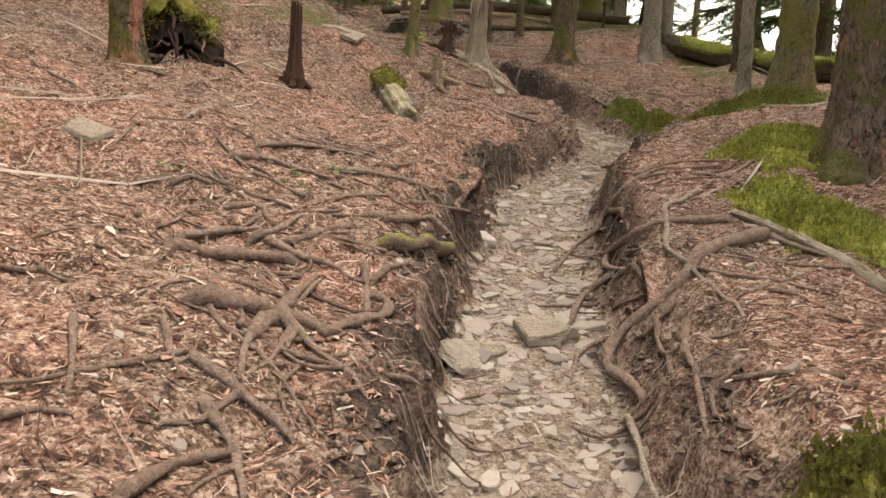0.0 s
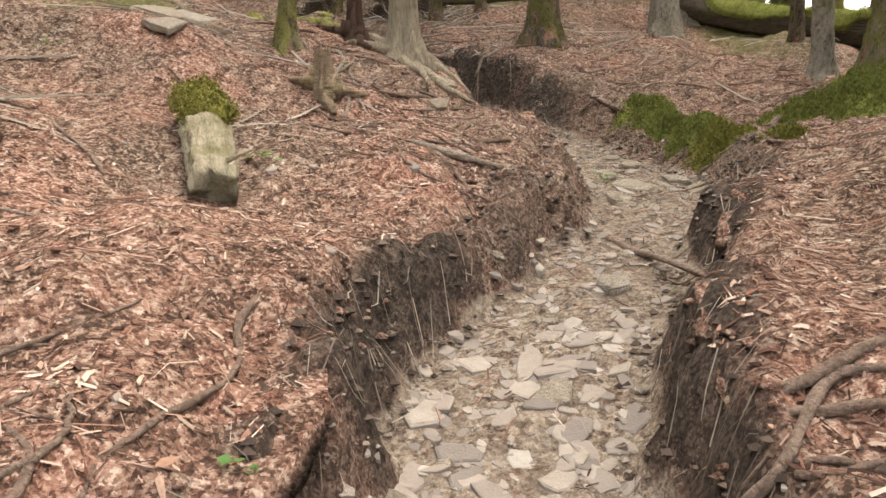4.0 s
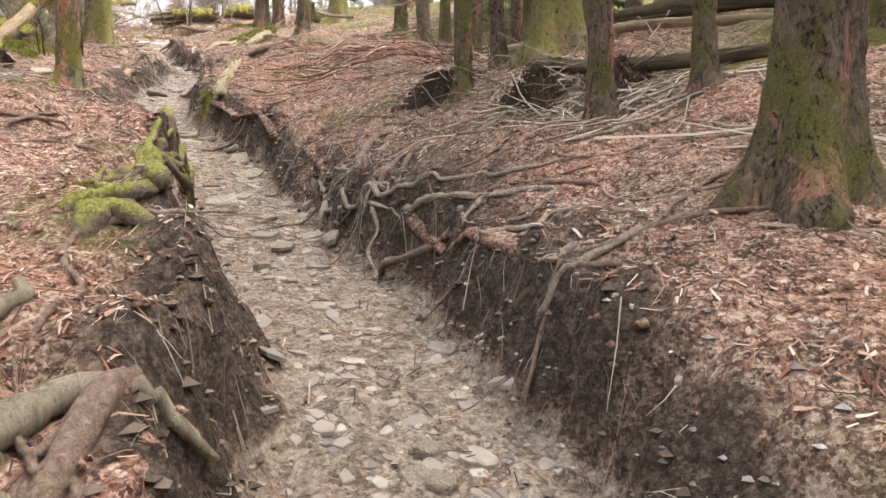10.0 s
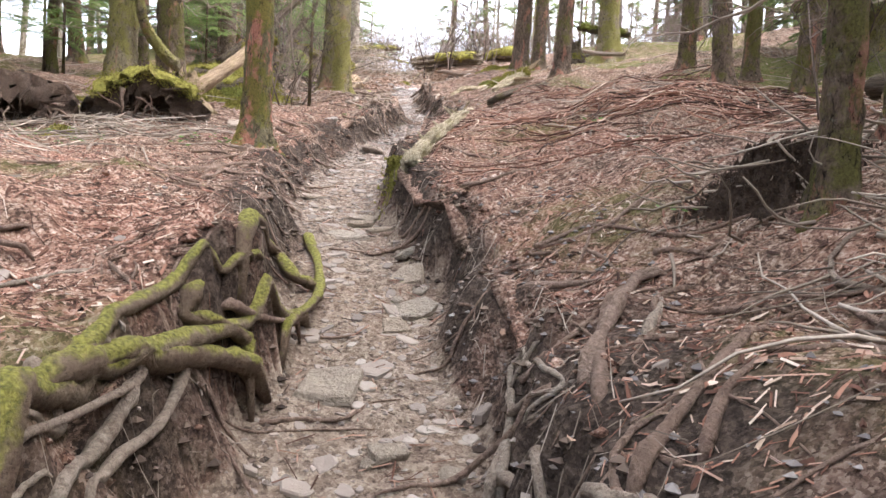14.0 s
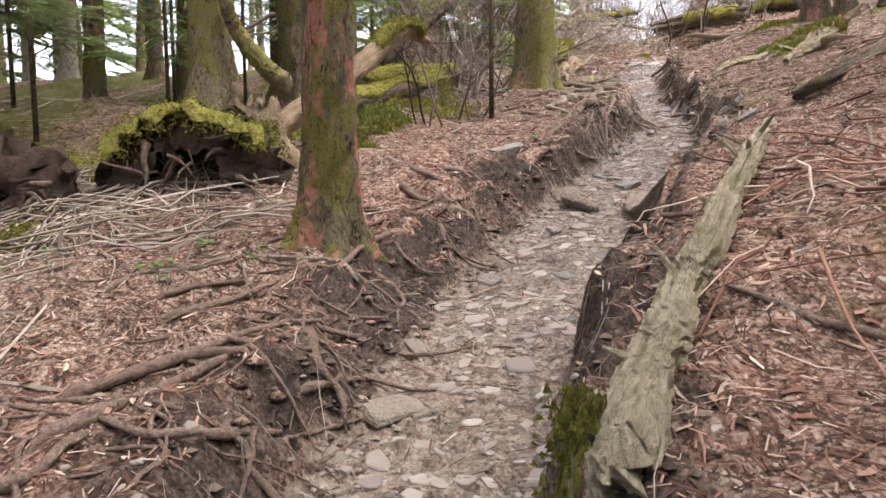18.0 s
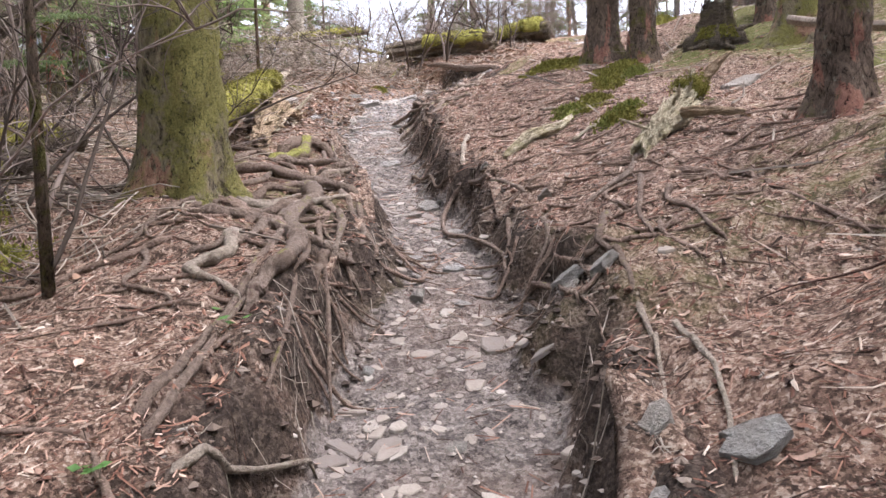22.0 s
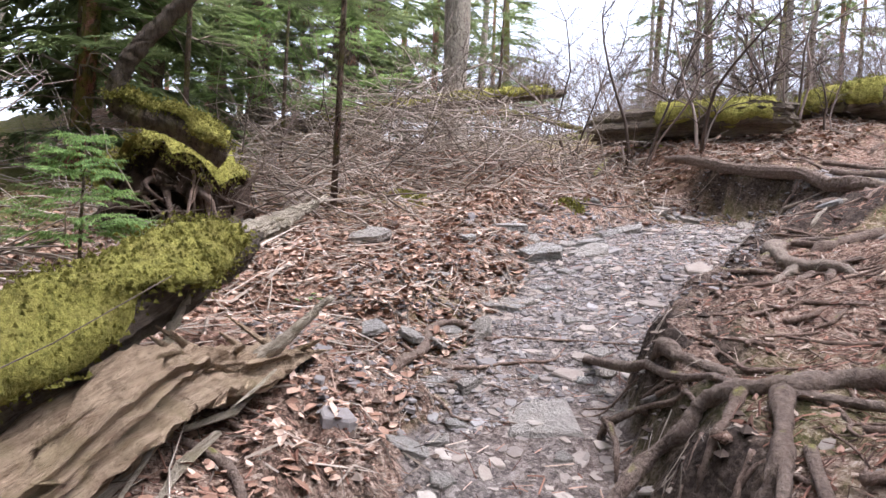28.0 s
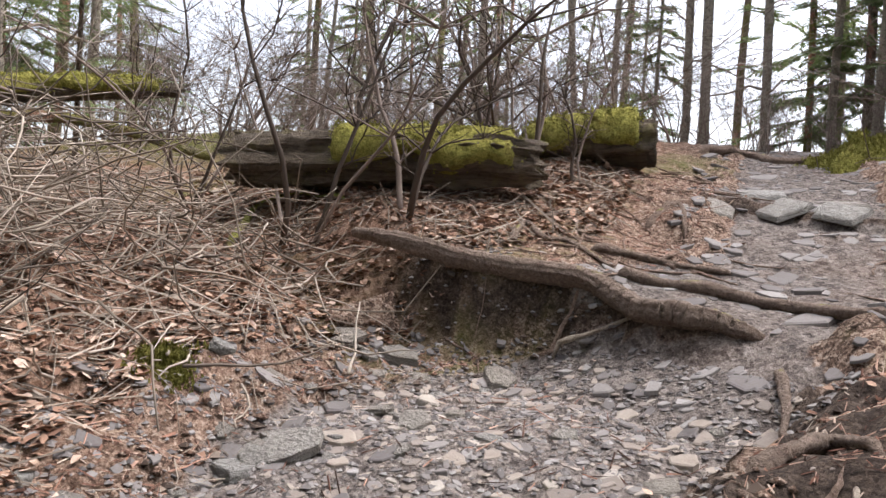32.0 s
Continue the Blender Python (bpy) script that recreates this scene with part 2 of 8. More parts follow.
def gravel_material(name="gravel", scale=40):
    m = Nodes(name, 0.85, 0.25)
    color = m.ramp(m.island(), (0.0, (0.17, 0.145, 0.13)), (0.4, (0.26, 0.22, 0.19)), (0.85, (0.31, 0.265, 0.225)), (1.0, (0.37, 0.335, 0.295)))
    color = m.mix(m.ramp(m.noise(scale, 6, 0.75), (0.4, 0.0), (0.8, 0.55)), color, (0.17, 0.125, 0.095))
    return m.done(color, m.noise(120, 3), 0.4, 0.01)


def twig_material(name, *stops):
    m = Nodes(name, 0.85, 0.2)
    color = m.ramp(m.island(), *stops)
    color = m.mix(m.ramp(m.noise(90, 3), (0.4, 0.0), (0.8, 0.45)), color, (0.10, 0.07, 0.05))
    return m.done(color)


def foliage_material(name, a, b):
    m = Nodes(name, 0.6, 0.3)
    color = m.ramp(m.island(), (0.0, a), (1.0, b))
    color = m.mix(m.math("MULTIPLY", m.rand(), 0.3), color, tuple(0.5 * v for v in a))
    m.done(color)
    glow = m.node("ShaderNodeBsdfTranslucent")
    m.link(m.mix(0.35, color, (0.45, 0.5, 0.2)), glow.inputs["Color"])
    both = m.node("ShaderNodeMixShader")
    both.inputs[0].default_value = 0.45
    m.link(m.b.outputs[0], both.inputs[1])
    m.link(glow.outputs[0], both.inputs[2])
    m.link(both.outputs[0], m.t.nodes["Material Output"].inputs["Surface"])
    return m.mat


def moss_material(name, a, b):
    m = Nodes(name, 0.95, 0.1)
    f = m.noise(90, 5, 0.75)
    color = m.ramp(f, (0.3, a), (0.72, b))
    color = m.mix(m.ramp(m.noise(24, 4, 0.7), (0.36, 0.5), (0.56, 0.0)), color, tuple(0.4 * v for v in a))
    color = m.mix(m.ramp(m.noise(7, 4), (0.5, 0.0), (0.75, 0.45)), color, (0.22, 0.17, 0.06))
    color = m.mix(m.ramp(m.island(), (0.0, 0.65), (0.45, 0.0)), color, tuple(0.5 * v for v in a))
    color = m.mix(m.ramp(m.noise(3.1, 6, 0.7), (0.58, 0.0), (0.70, 0.5)), color, m.mix(f, (0.06, 0.04, 0.022), (0.25, 0.16, 0.085)))
    return m.done(color, m.math("ADD", f, m.noise(18, 4)), 0.9, 0.03)


def wood_material(name, dark, light, green, upright=False):
    m = Nodes(name, 0.85, 0.2)
    long = m.scaled(m.local, (9, 9, 0.6) if upright else (0.9, 7, 9))
    grain = m.noise(5, 6, 0.75, long, 0.4)
    color = m.ramp(grain, (0.28, dark), (0.5, tuple(0.6 * b + 0.4 * a for a, b in zip(dark, light))), (0.75, light))
    fibre = m.noise(14, 6, 0.8, long, 0.8)
    color = m.mix(m.ramp(fibre, (0.34, 0.75), (0.44, 0.0)), color, tuple(0.3 * v for v in dark))
    color = m.mix(m.ramp(m.noise(9, 6, 0.75), (0.56, 0.0), (0.66, 0.5)), color, tuple(0.7 * v for v in dark))
    color = m.mix(m.ramp(m.noise(6, 4), (0.5, 0.0), (0.72, green)), color, m.mix(fibre, (0.10, 0.085, 0.025), (0.34, 0.30, 0.09)))
    return m.done(color, m.math("ADD", grain, fibre), 1.0, 0.04)


GROUND = ground_material()
BARK = bark_material("spruce_bark", (0.05, 0.036, 0.028), (0.27, 0.20, 0.15), 0.6, 0.6, (0.20, 0.19, 0.055))
BARK_RED = bark_material("reddish_bark", (0.06, 0.05, 0.032), (0.26, 0.22, 0.13), 1.15, 0.72, (0.26, 0.245, 0.055))
BARK_MOSSY = bark_material("mossy_bark", (0.09, 0.07, 0.048), (0.38, 0.32, 0.21), 0.5, 0.8, (0.34, 0.315, 0.095))
BARK_PALE = bark_material("pale_bark", (0.20, 0.17, 0.13), (0.46, 0.41, 0.33), 0.15, 0.3)
ROOT = root_material("root_bark", (0.13, 0.088, 0.066), (0.52, 0.385, 0.305), 0.2)
ROOT_DULL = root_material("dull_root_bark", (0.09, 0.064, 0.05), (0.42, 0.325, 0.26), 0.32)
ROOT_PALE = root_material("weathered_root", (0.20, 0.16, 0.125), (0.62, 0.53, 0.43), 0.12)
ROOT_MOSSY = root_material("mossy_root", (0.11, 0.08, 0.055), (0.36, 0.28, 0.20), 0.85)
STONE = stone_material()
STONE_TAN = stone_material("tan_slate", (1.25, 1.12, 0.96))
GRAVEL = gravel_material()
CLODS = twig_material("soil_clods", (0.0, (0.03, 0.021, 0.017)), (0.5, (0.085, 0.06, 0.047)), (0.85, (0.16, 0.12, 0.095)), (1.0, (0.27, 0.22, 0.18)))
PALE_CHIPS = twig_material("pale_chips", (0.0, (0.30, 0.20, 0.14)), (0.6, (0.52, 0.40, 0.31)), (1.0, (0.72, 0.62, 0.52)))
SLATE_BITS = twig_material("dark_slate_bits", (0.0, (0.11, 0.10, 0.10)), (0.5, (0.175, 0.158, 0.152)), (0.9, (0.25, 0.232, 0.222)), (1.0, (0.31, 0.295, 0.285)))
STONE_BITS = gravel_material("slate_bits", 14)
TWIGS = twig_material("dead_twigs", (0.0, (0.022, 0.012, 0.009)), (0.4, (0.13, 0.06, 0.042)), (0.66, (0.33, 0.165, 0.115)), (0.88, (0.47, 0.31, 0.235)), (1.0, (0.68, 0.56, 0.46)))
GREY_TWIGS = twig_material("grey_twigs", (0.0, (0.10, 0.08, 0.065)), (0.5, (0.27, 0.22, 0.175)), (1.0, (0.50, 0.43, 0.36)))
LEAVES = twig_material("dead_leaves", (0.0, (0.15, 0.08, 0.055)), (0.4, (0.31, 0.18, 0.122)), (0.75, (0.45, 0.30, 0.22)), (1.0, (0.60, 0.47, 0.385)))
RED_STEMS = twig_material("bare_stems", (0.0, (0.10, 0.075, 0.062)), (0.6, (0.26, 0.205, 0.175)), (1.0, (0.44, 0.38, 0.33)))
DARK_STEMS = twig_material("dark_stems", (0.0, (0.035, 0.028, 0.024)), (0.6, (0.09, 0.07, 0.058)), (1.0, (0.18, 0.15, 0.125)))
NEEDLES = foliage_material("spruce_needles", (0.05, 0.085, 0.035), (0.19, 0.26, 0.105))
BRIGHT = foliage_material("young_needles", (0.08, 0.16, 0.04), (0.22, 0.35, 0.10))
HERB = foliage_material("green_leaves", (0.05, 0.14, 0.03), (0.12, 0.27, 0.07))
MOSS_BRIGHT = moss_material("bright_moss", (0.26, 0.28, 0.04), (0.70, 0.70, 0.18))
MOSS = moss_material("yellow_moss", (0.13, 0.13, 0.024), (0.50, 0.46, 0.12))
MOSS_DARK = moss_material("green_moss", (0.13, 0.155, 0.032), (0.46, 0.48, 0.135))
PALE_WOOD = wood_material("weathered_wood", (0.25, 0.20, 0.14), (0.68, 0.59, 0.46), 0.4)
ROTTEN = wood_material("rotten_wood", (0.19, 0.12, 0.07), (0.66, 0.50, 0.34), 0.4)
STUMP_WOOD = wood_material("split_stump_wood", (0.25, 0.185, 0.12), (0.72, 0.62, 0.47), 0.3, True)
RED_WOOD = wood_material("red_rotten_wood", (0.05, 0.028, 0.02), (0.19, 0.11, 0.08), 0.1, True)
YELLOW_WOOD = wood_material("yellow_rotten_wood", (0.25, 0.19, 0.11), (0.74, 0.66, 0.48), 0.85)
LOG_WOOD = wood_material("old_log", (0.04, 0.03, 0.023), (0.21, 0.165, 0.12), 0.45)
DARK_SOIL = root_material("root_plate_soil", (0.018, 0.013, 0.010), (0.12, 0.085, 0.06), 0.15)


# ---- mesh helpers ----
def mesh(name, verts, faces, material, smooth=True):
    me = bpy.data.meshes.new(name)
    verts = np.asarray(verts, np.float32)
    if isinstance(faces, np.ndarray):
        k = faces.shape[1]
        me.vertices.add(len(verts))
        me.vertices.foreach_set("co", verts.ravel())
        me.loops.add(faces.size)
        me.loops.foreach_set("vertex_index", faces.astype(np.int32).ravel())
        me.polygons.add(len(faces))
        me.polygons.foreach_set("loop_start", np.arange(0, faces.size, k, dtype=np.int32))
        me.update(calc_edges=True)
    else:
        me.from_pydata(verts.tolist(), [], faces)
    me.polygons.foreach_set("use_smooth", np.full(len(me.polygons), smooth))
    me.materials.append(material)
    me.update()
    return me


def part(name, me, parent, label="", at=None):
    ob = new(name, me)
    if parent is not None:
        ob.parent = parent
    if at is not None:
        ob.matrix_basis = at
    return tagged(ob, label)


def merge(pieces):
    vs, fs, k = [], [], 0
    for v, f in pieces:
        vs.append(np.asarray(v))
        fs.append(np.asarray(f) + k)
        k += len(v)
    return np.vstack(vs), np.vstack(fs)


def tube(points, radii, sides=8, rough=0.0, rng=None, flat=1.0):
    """A tapered, closed tube of quads along a line of points."""
    P = np.asarray(points, float)
    r = np.asarray(radii, float)
    D = np.gradient(P, axis=0)
    D /= np.linalg.norm(D, axis=1)[:, None] + 1e-9
    ref = np.array([0, 0, 1.0]) if abs(D[:, 2]).mean() < 0.8 else np.array([1.0, 0, 0])
    A = np.cross(D, ref)
    A /= np.linalg.norm(A, axis=1)[:, None] + 1e-9
    B = np.cross(A, D)
    ang = np.arange(sides) * 2 * np.pi / sides
    R = r[:, None] * np.ones(sides)
    if rough and rng is not None:
        R = R * (1 + rough * rng.uniform(-1, 1, R.shape))
    V = P[:, None] + R[..., None] * (np.cos(ang)[None, :, None] * A[:, None] + flat * np.sin(ang)[None, :, None] * B[:, None])
    n = len(P)
    i, j = np.meshgrid(np.arange(n - 1), np.arange(sides), indexing="ij")
    a, b = i * sides + j, i * sides + (j + 1) % sides
    F = np.stack([a, b, b + sides, a + sides], -1).reshape(-1, 4)
    V = np.vstack([V.reshape(-1, 3), P[:1], P[-1:]])
    j = np.arange(0, sides, 2)
    k = n * sides
    lo = np.stack([np.full(len(j), k), (j + 2) % sides, j + 1, j], -1)
    up = np.stack([np.full(len(j), k + 1), k - sides + j, k - sides + j + 1, k - sides + (j + 2) % sides], -1)
    return V, np.vstack([F, lo, up])


def smooth_line(points, m=6):
    P = np.array(points, float)
    P = np.vstack([2 * P[0] - P[1], P, 2 * P[-1] - P[-2]])
    t = (np.arange(m) / m)[:, None]
    out = []
    for i in range(1, len(P) - 2):
        a, b, c, d = P[i - 1:i + 3]
        out.append(0.5 * (2 * b + (c - a) * t + (2 * a - 5 * b + 4 * c - d) * t * t + (3 * b - a - 3 * c + d) * t ** 3))
    return np.vstack(out + [P[-2:-1]])


def lattice(seed, size=256):
    return np.random.default_rng(seed).uniform(-1, 1, (size, size))


def relief(x, y, freq, seed):
    """Smooth random heights, about -1 to 1."""
    L = lattice(seed)
    u, v = np.asarray(x) * freq + 1000.3, np.asarray(y) * freq + 1000.7
    i, j = np.floor(u).astype(int), np.floor(v).astype(int)
    a, b = u - i, v - j
    a, b = a * a * (3 - 2 * a), b * b * (3 - 2 * b)
    i0, i1, j0, j1 = i % 256, (i + 1) % 256, j % 256, (j + 1) % 256
    return (L[i0, j0] * (1 - a) + L[i1, j0] * a) * (1 - b) + (L[i0, j1] * (1 - a) + L[i1, j1] * a) * b


# ---- the trail: centre line, floor height, half width, bank heights and the slopes beyond ----
TX = [.55, .52, .47, .75, .95, 1.4, 1.9, 2.2, 1.9, 1.45, .65, -.75, -2.3, -3.6, -5.2, -6.5, -7.7, -8.6, -9.75, -11.5, -12.9, -14.3, -15.35, -15.9, -15.6, -15.35, -15.1, -15.6, -16.4, -18, -20]
TY = [-3, 0, 3.2, 5.4, 6.6, 7.55, 8.3, 9.3, 10.3, 11.15, 12.15, 13.35, 14.5, 15.25, 16.3, 17.6, 18.95, 19.95, 21, 22.15, 23.1, 24.3, 25.7, 27.1, 27.85, 28.5, 29.5, 31.8, 35, 40, 50]
TZ = [-0.22, 0.11, 0.46, 0.84, 1.17, 1.44, 1.66, 1.83, 2.02, 2.28, 2.64, 2.91, 3.36, 3.79, 4.11, 4.54, 4.9, 5.15, 5.59, 5.97, 6.42, 6.82, 7.33, 7.62, 7.68, 8.06, 8.33, 9.05, 9.75, 9.7, 8.6]
HW = [0.36, 0.36, 0.34, 0.36, 0.36, 0.34, 0.36, 0.46, 0.46, 0.46, 0.42, 0.38, 0.36, 0.3, 0.38, 0.36, 0.42, 0.4, 0.24, 0.26, 0.32, 0.4, 0.7, 0.75, 0.75, 0.55, 0.5, 0.5, 0.5, 0.5, 0.5]
HL = [0.36, 0.37, 0.39, 0.5, 0.5, 0.43, 0.33, 0.33, 0.38, 0.5, 0.5, 0.66, 0.55, 0.34, 0.24, 0.31, 0.3, 0.43, 0.45, 0.24, 0.2, 0.1, 0.12, 0.3, 0.25, 0.1, 0.1, 0.1, 0.05, 0, 0]
HR = [0.39, 0.38, 0.38, 0.5, 0.41, 0.33, 0.34, 0.38, 0.28, 0.42, 0.6, 0.42, 0.42, 0.34, 0.5, 0.46, 0.43, 0.48, 0.33, 0.4, 0.38, 0.44, 0.3, 0.25, 0.25, 0.1, 0.1, 0.1, 0.05, 0, 0]
GL = [0.14, 0.16, 0.24, 0.27, 0.28, 0.26, 0.3, 0.36, 0.3, 0.17, 0.12, 0.14, 0.12, 0.08, 0.08, 0.12, 0.17, 0.05, 0.06, 0.11, 0.09, 0.1, 0.15, 0.32, 0.25, 0.23, 0.24, 0.15, 0, 0, 0]
GR = [0.13, 0.13, 0.14, 0.22, 0.19, 0.15, 0.17, 0.24, 0.27, 0.33, 0.38, 0.48, 0.48, 0.25, 0.22, 0.19, 0.22, 0.29, 0.37, 0.32, 0.32, 0.22, 0.14, 0.13, 0.1, 0.08, 0.05, 0.02, 0, 0, 0]
BL = [0.26, 0.26, 0.26, 0.24, 0.18, 0.18, 0.26, 0.3, 0.3, 0.3, 0.38, 0.34, 0.28, 0.38, 0.5, 0.4, 0.28, 0.34, 0.28, 0.26, 0.26, 0.45, 0.75, 1, 0.8, 0.26, 0.26, 0.26, 0.26, 0.26, 0.26]
BR = [.26, .26, .26, .26, .26, .26, .26, .42, .58, .42, .26, .18, .22, .18, .26, .26, .26, .3, .16, .16, .22, .26, .26, .26, .26, .26, .26, .26, .26, .26, .26]
C = smooth_line(list(zip(TX, TY)), 16)
U = np.linspace(0, len(TX) - 1, len(C))
TAN = np.gradient(C, axis=0)
TAN /= np.linalg.norm(TAN, axis=1)[:, None]


def section(x, y):
    """Distance from the trail's centre line, side (-1 left, 1 right) and station."""
    d2 = (C[:, 0][None] - x[:, None]) ** 2 + (C[:, 1][None] - y[:, None]) ** 2
    i = d2.argmin(1)
    near = d2[np.arange(len(x)), i]
    d = np.sqrt(near)
    s = (0.12 + 0.3 * d)[:, None]
    w = np.exp(-(d2 - near[:, None]) / (2 * s * s))
    u = (w * U).sum(1) / w.sum(1)
    side = np.where((x - C[i, 0]) * TAN[i, 1] - (y - C[i, 1]) * TAN[i, 0] > 0, 1.0, -1.0)
    return d, side, u


def along(u, values):
    return np.interp(u, np.arange(len(TX)), values)


def step(a, b, x):
    t = np.clip((x - a) / (b - a), 0, 1)
    return t * t * (3 - 2 * t)


def lay(x, y):
    """Height of the ground and its zones: path, bank, grey, leaf, mossy."""
    d, side, u = section(x, y)
    hw = along(u, HW)
    edge = d + 0.10 * relief(x, y, 1.7, 3) + 0.075 * relief(x, y, 5.0, 4) + 0.025 * relief(x, y, 12, 14)
    h = np.where(side < 0, along(u, HL), along(u, HR)) * (1 + 0.25 * relief(x, y, 1.1, 12))
    g = np.where(side < 0, along(u, GL), along(u, GR))
    bw = np.where(side < 0, along(u, BL), along(u, BR))
    t = np.clip((edge - hw) / (bw * (1 + 0.45 * relief(x, y, 0.9, 15) + 0.9 * (side > 0) * step(0.6, 1.4, u) * (1 - step(2.6, 3.4, u)))), 0, 1)
    far = np.maximum(0, d - hw - bw)
    z = along(u, TZ) + h * t * t * (3 - 2 * t) + g * 6 * (1 - np.exp(-far / 6)) - 0.06 * np.maximum(0, far - 9)
    top = step(0.05, 0.6, far)
    z = z + top * (0.07 * relief(x, y, 1.3, 5) + 0.045 * relief(x, y, 3.1, 6)) + (0.35 + 0.65 * top) * 0.02 * relief(x, y, 9, 7)
    z = z + 0.012 * relief(x, y, 21, 8) + step(4, 14, far) * 0.35 * relief(x, y, 0.23, 9)
    wall = step(0.05, 0.35, t) * (1 - step(0.1, 0.5, far))
    z = z + wall * (0.05 * relief(x, y, 5.2, 21) + 0.035 * relief(x, y, 11, 22) + 0.02 * relief(x, y, 17, 23))
    # the bench behind the root lip near the crest
    lip = np.interp(x, [-20, -18.3, -17.1, -16.2, -15.2, -14.8, -14.2, -13.6], [27.1, 27.6, 28.1, 28.38, 28.22, 28.0, 27.0, 26.2])
    back = y - lip + 0.05 * relief(x, y, 3.5, 26) + 0.02 * relief(x, y, 11, 27)
    rise = np.interp(x, [-18.8, -17.2, -16.6, -16.0], [0.12, 0.34, 0.3, 0.21])
    ledge = step(-16.6, -16.0, x) * 0.22 * step(30.3, 30.45, y + 0.15 * relief(x, y, 2, 26))
    bench = np.interp(x, [-17.2, -16.2, -15.3, -14.8], [8.33, 8.2, 8.07, 8.0]) + 0.2 * np.maximum(0, -17.2 - x) - 0.75 * np.maximum(0, x + 14.75) + rise * np.minimum(back, 2.6) + ledge
    wide = 0.14 + 0.9 * np.maximum(0, -17.0 - x) + 0.4 * step(-15.4, -15.0, x)
    up = step(0, 1, back / wide) * step(-20.5, -19, x) * (y < 60)
    lifted = up * np.maximum(0, bench - z)
    z = z + lifted
    # risers take the dark soil colour, which also paints in their undercuts' shade
    face = step(0.03, 0.1, lifted) * (1 - step(0.9, 1.0, up)) * step(-17.6, -17.0, x)
    face = np.maximum(face, step(-16.4, -16.1, x) * step(30.24, 30.3, y + 0.15 * relief(x, y, 2, 26)) * (1 - step(30.42, 30.5, y + 0.15 * relief(x, y, 2, 26))) * (lifted > 0.02))
    floor = 1 - step(0.06, 0.34, t)
    z = z + floor * (0.016 * relief(x, y, 8, 24) + 0.01 * relief(x, y, 15, 25))
    bank = step(0.06, 0.3, t) * (1 - step(0.0, 0.16, far + 0.1 * relief(x, y, 4, 10)))
    bank = bank * np.where((side < 0) & (u > 5) & (u < 9), 0.45, 1.0) * np.where((side < 0) & (u > 20.8), 0.15, 1.0) * np.where(side > 0, 1 - 0.6 * step(6.2, 6.9, u) * (1 - step(8.6, 9.2, u)) - 0.5 * (1 - step(2.0, 3.0, u)), 1.0)
    bank = np.maximum(bank * step(0.12, 0.3, h) * (1 - step(0.02, 0.1, lifted)), face)
    bank = np.maximum(bank, (side > 0) * step(9.6, 10.2, u) * (1 - step(11.2, 12.0, u)) * step(0.2, 0.5, t) * (1 - step(0.2, 0.5, far + 0.2 * relief(x, y, 2.5, 29))))
    bank = np.maximum(bank, step(0.1, 0.4, t) * (side > 0) * (x < -14.2) * step(21.8, 22.2, u) * (1 - step(24.4, 24.6, u)) * (1 - step(0.2, 0.35, back)))
    floor = np.maximum(floor * (1 - face), step(0.02, 0.1, lifted) * (1 - face) * (1 - step(0.75, 1.05, d * np.where(x > -15.5, 0.55, 1.0) + 0.15 * relief(x, y, 3, 28))))
    leaf = step(20.2, 21.2, u) * np.where(side < 0, 1.0, 0.25) * step(0.4, 1.3, d - 0.4 * step(21.6, 22.6, u))
    mossy = 0.06 + 0.3 * relief(x, y, 0.8, 11) + 0.16 * step(6, 9, u) + 0.3 * step(1.0, 4, far)
    return z, floor, bank, step(13, 17, u), leaf, mossy


def chunks(x, y):
    return [np.concatenate(v) for v in zip(*[lay(x[i:i + 20000], y[i:i + 20000]) for i in range(0, len(x), 20000)])]


CELL = 0.052
FX, FY = np.arange(-21.5, 6.5, CELL), np.arange(-2.5, 33.5, CELL)
OUT = np.array([0.15, 0.35, 0.7, 1.2, 1.8, 2.5, 3.3, 4.2, 5.2, 6.4, 8, 10, 13, 17, 22, 30, 42, 60, 90, 140, 220, 400, 900, 2500])
GX = np.concatenate([FX[0] - OUT[::-1], FX, FX[-1] + OUT])
GY = np.concatenate([FY[0] - OUT[::-1], FY, FY[-1] + OUT])
mx, my = np.meshgrid(GX, GY, indexing="ij")
zones = chunks(mx.ravel(), my.ravel())
HEIGHT = np.maximum(zones[0], -14.0).reshape(mx.shape)


def gz(x, y):
    """Height of the ground sheet."""
    x, y = np.asarray(x, float), np.asarray(y, float)
    i = np.clip(np.searchsorted(GX, x) - 1, 0, len(GX) - 2)
    j = np.clip(np.searchsorted(GY, y) - 1, 0, len(GY) - 2)
    a = (x - GX[i]) / (GX[i + 1] - GX[i])
    b = (y - GY[j]) / (GY[j + 1] - GY[j])
    H = HEIGHT
    return (H[i, j] * (1 - a) + H[i + 1, j] * a) * (1 - b) + (H[i, j + 1] * (1 - a) + H[i + 1, j + 1] * a) * b


ii, jj = np.meshgrid(np.arange(len(GX) - 1), np.arange(len(GY) - 1), indexing="ij")
q = (ii * len(GY) + jj).ravel()
me = mesh("ground", np.stack([mx.ravel(), my.ravel(), HEIGHT.ravel()], -1), np.stack([q, q + len(GY), q + len(GY) + 1, q + 1], -1), GROUND)
for name, values in zip(("path", "bank", "grey", "leaf", "mossy"), zones[1:]):
    me.attributes.new(name, "FLOAT", "POINT").data.foreach_set("value", values.astype(np.float32))
tagged(new("ground", me), "forest floor of red-brown needles with a worn stony gully", "ground", kind="structure")


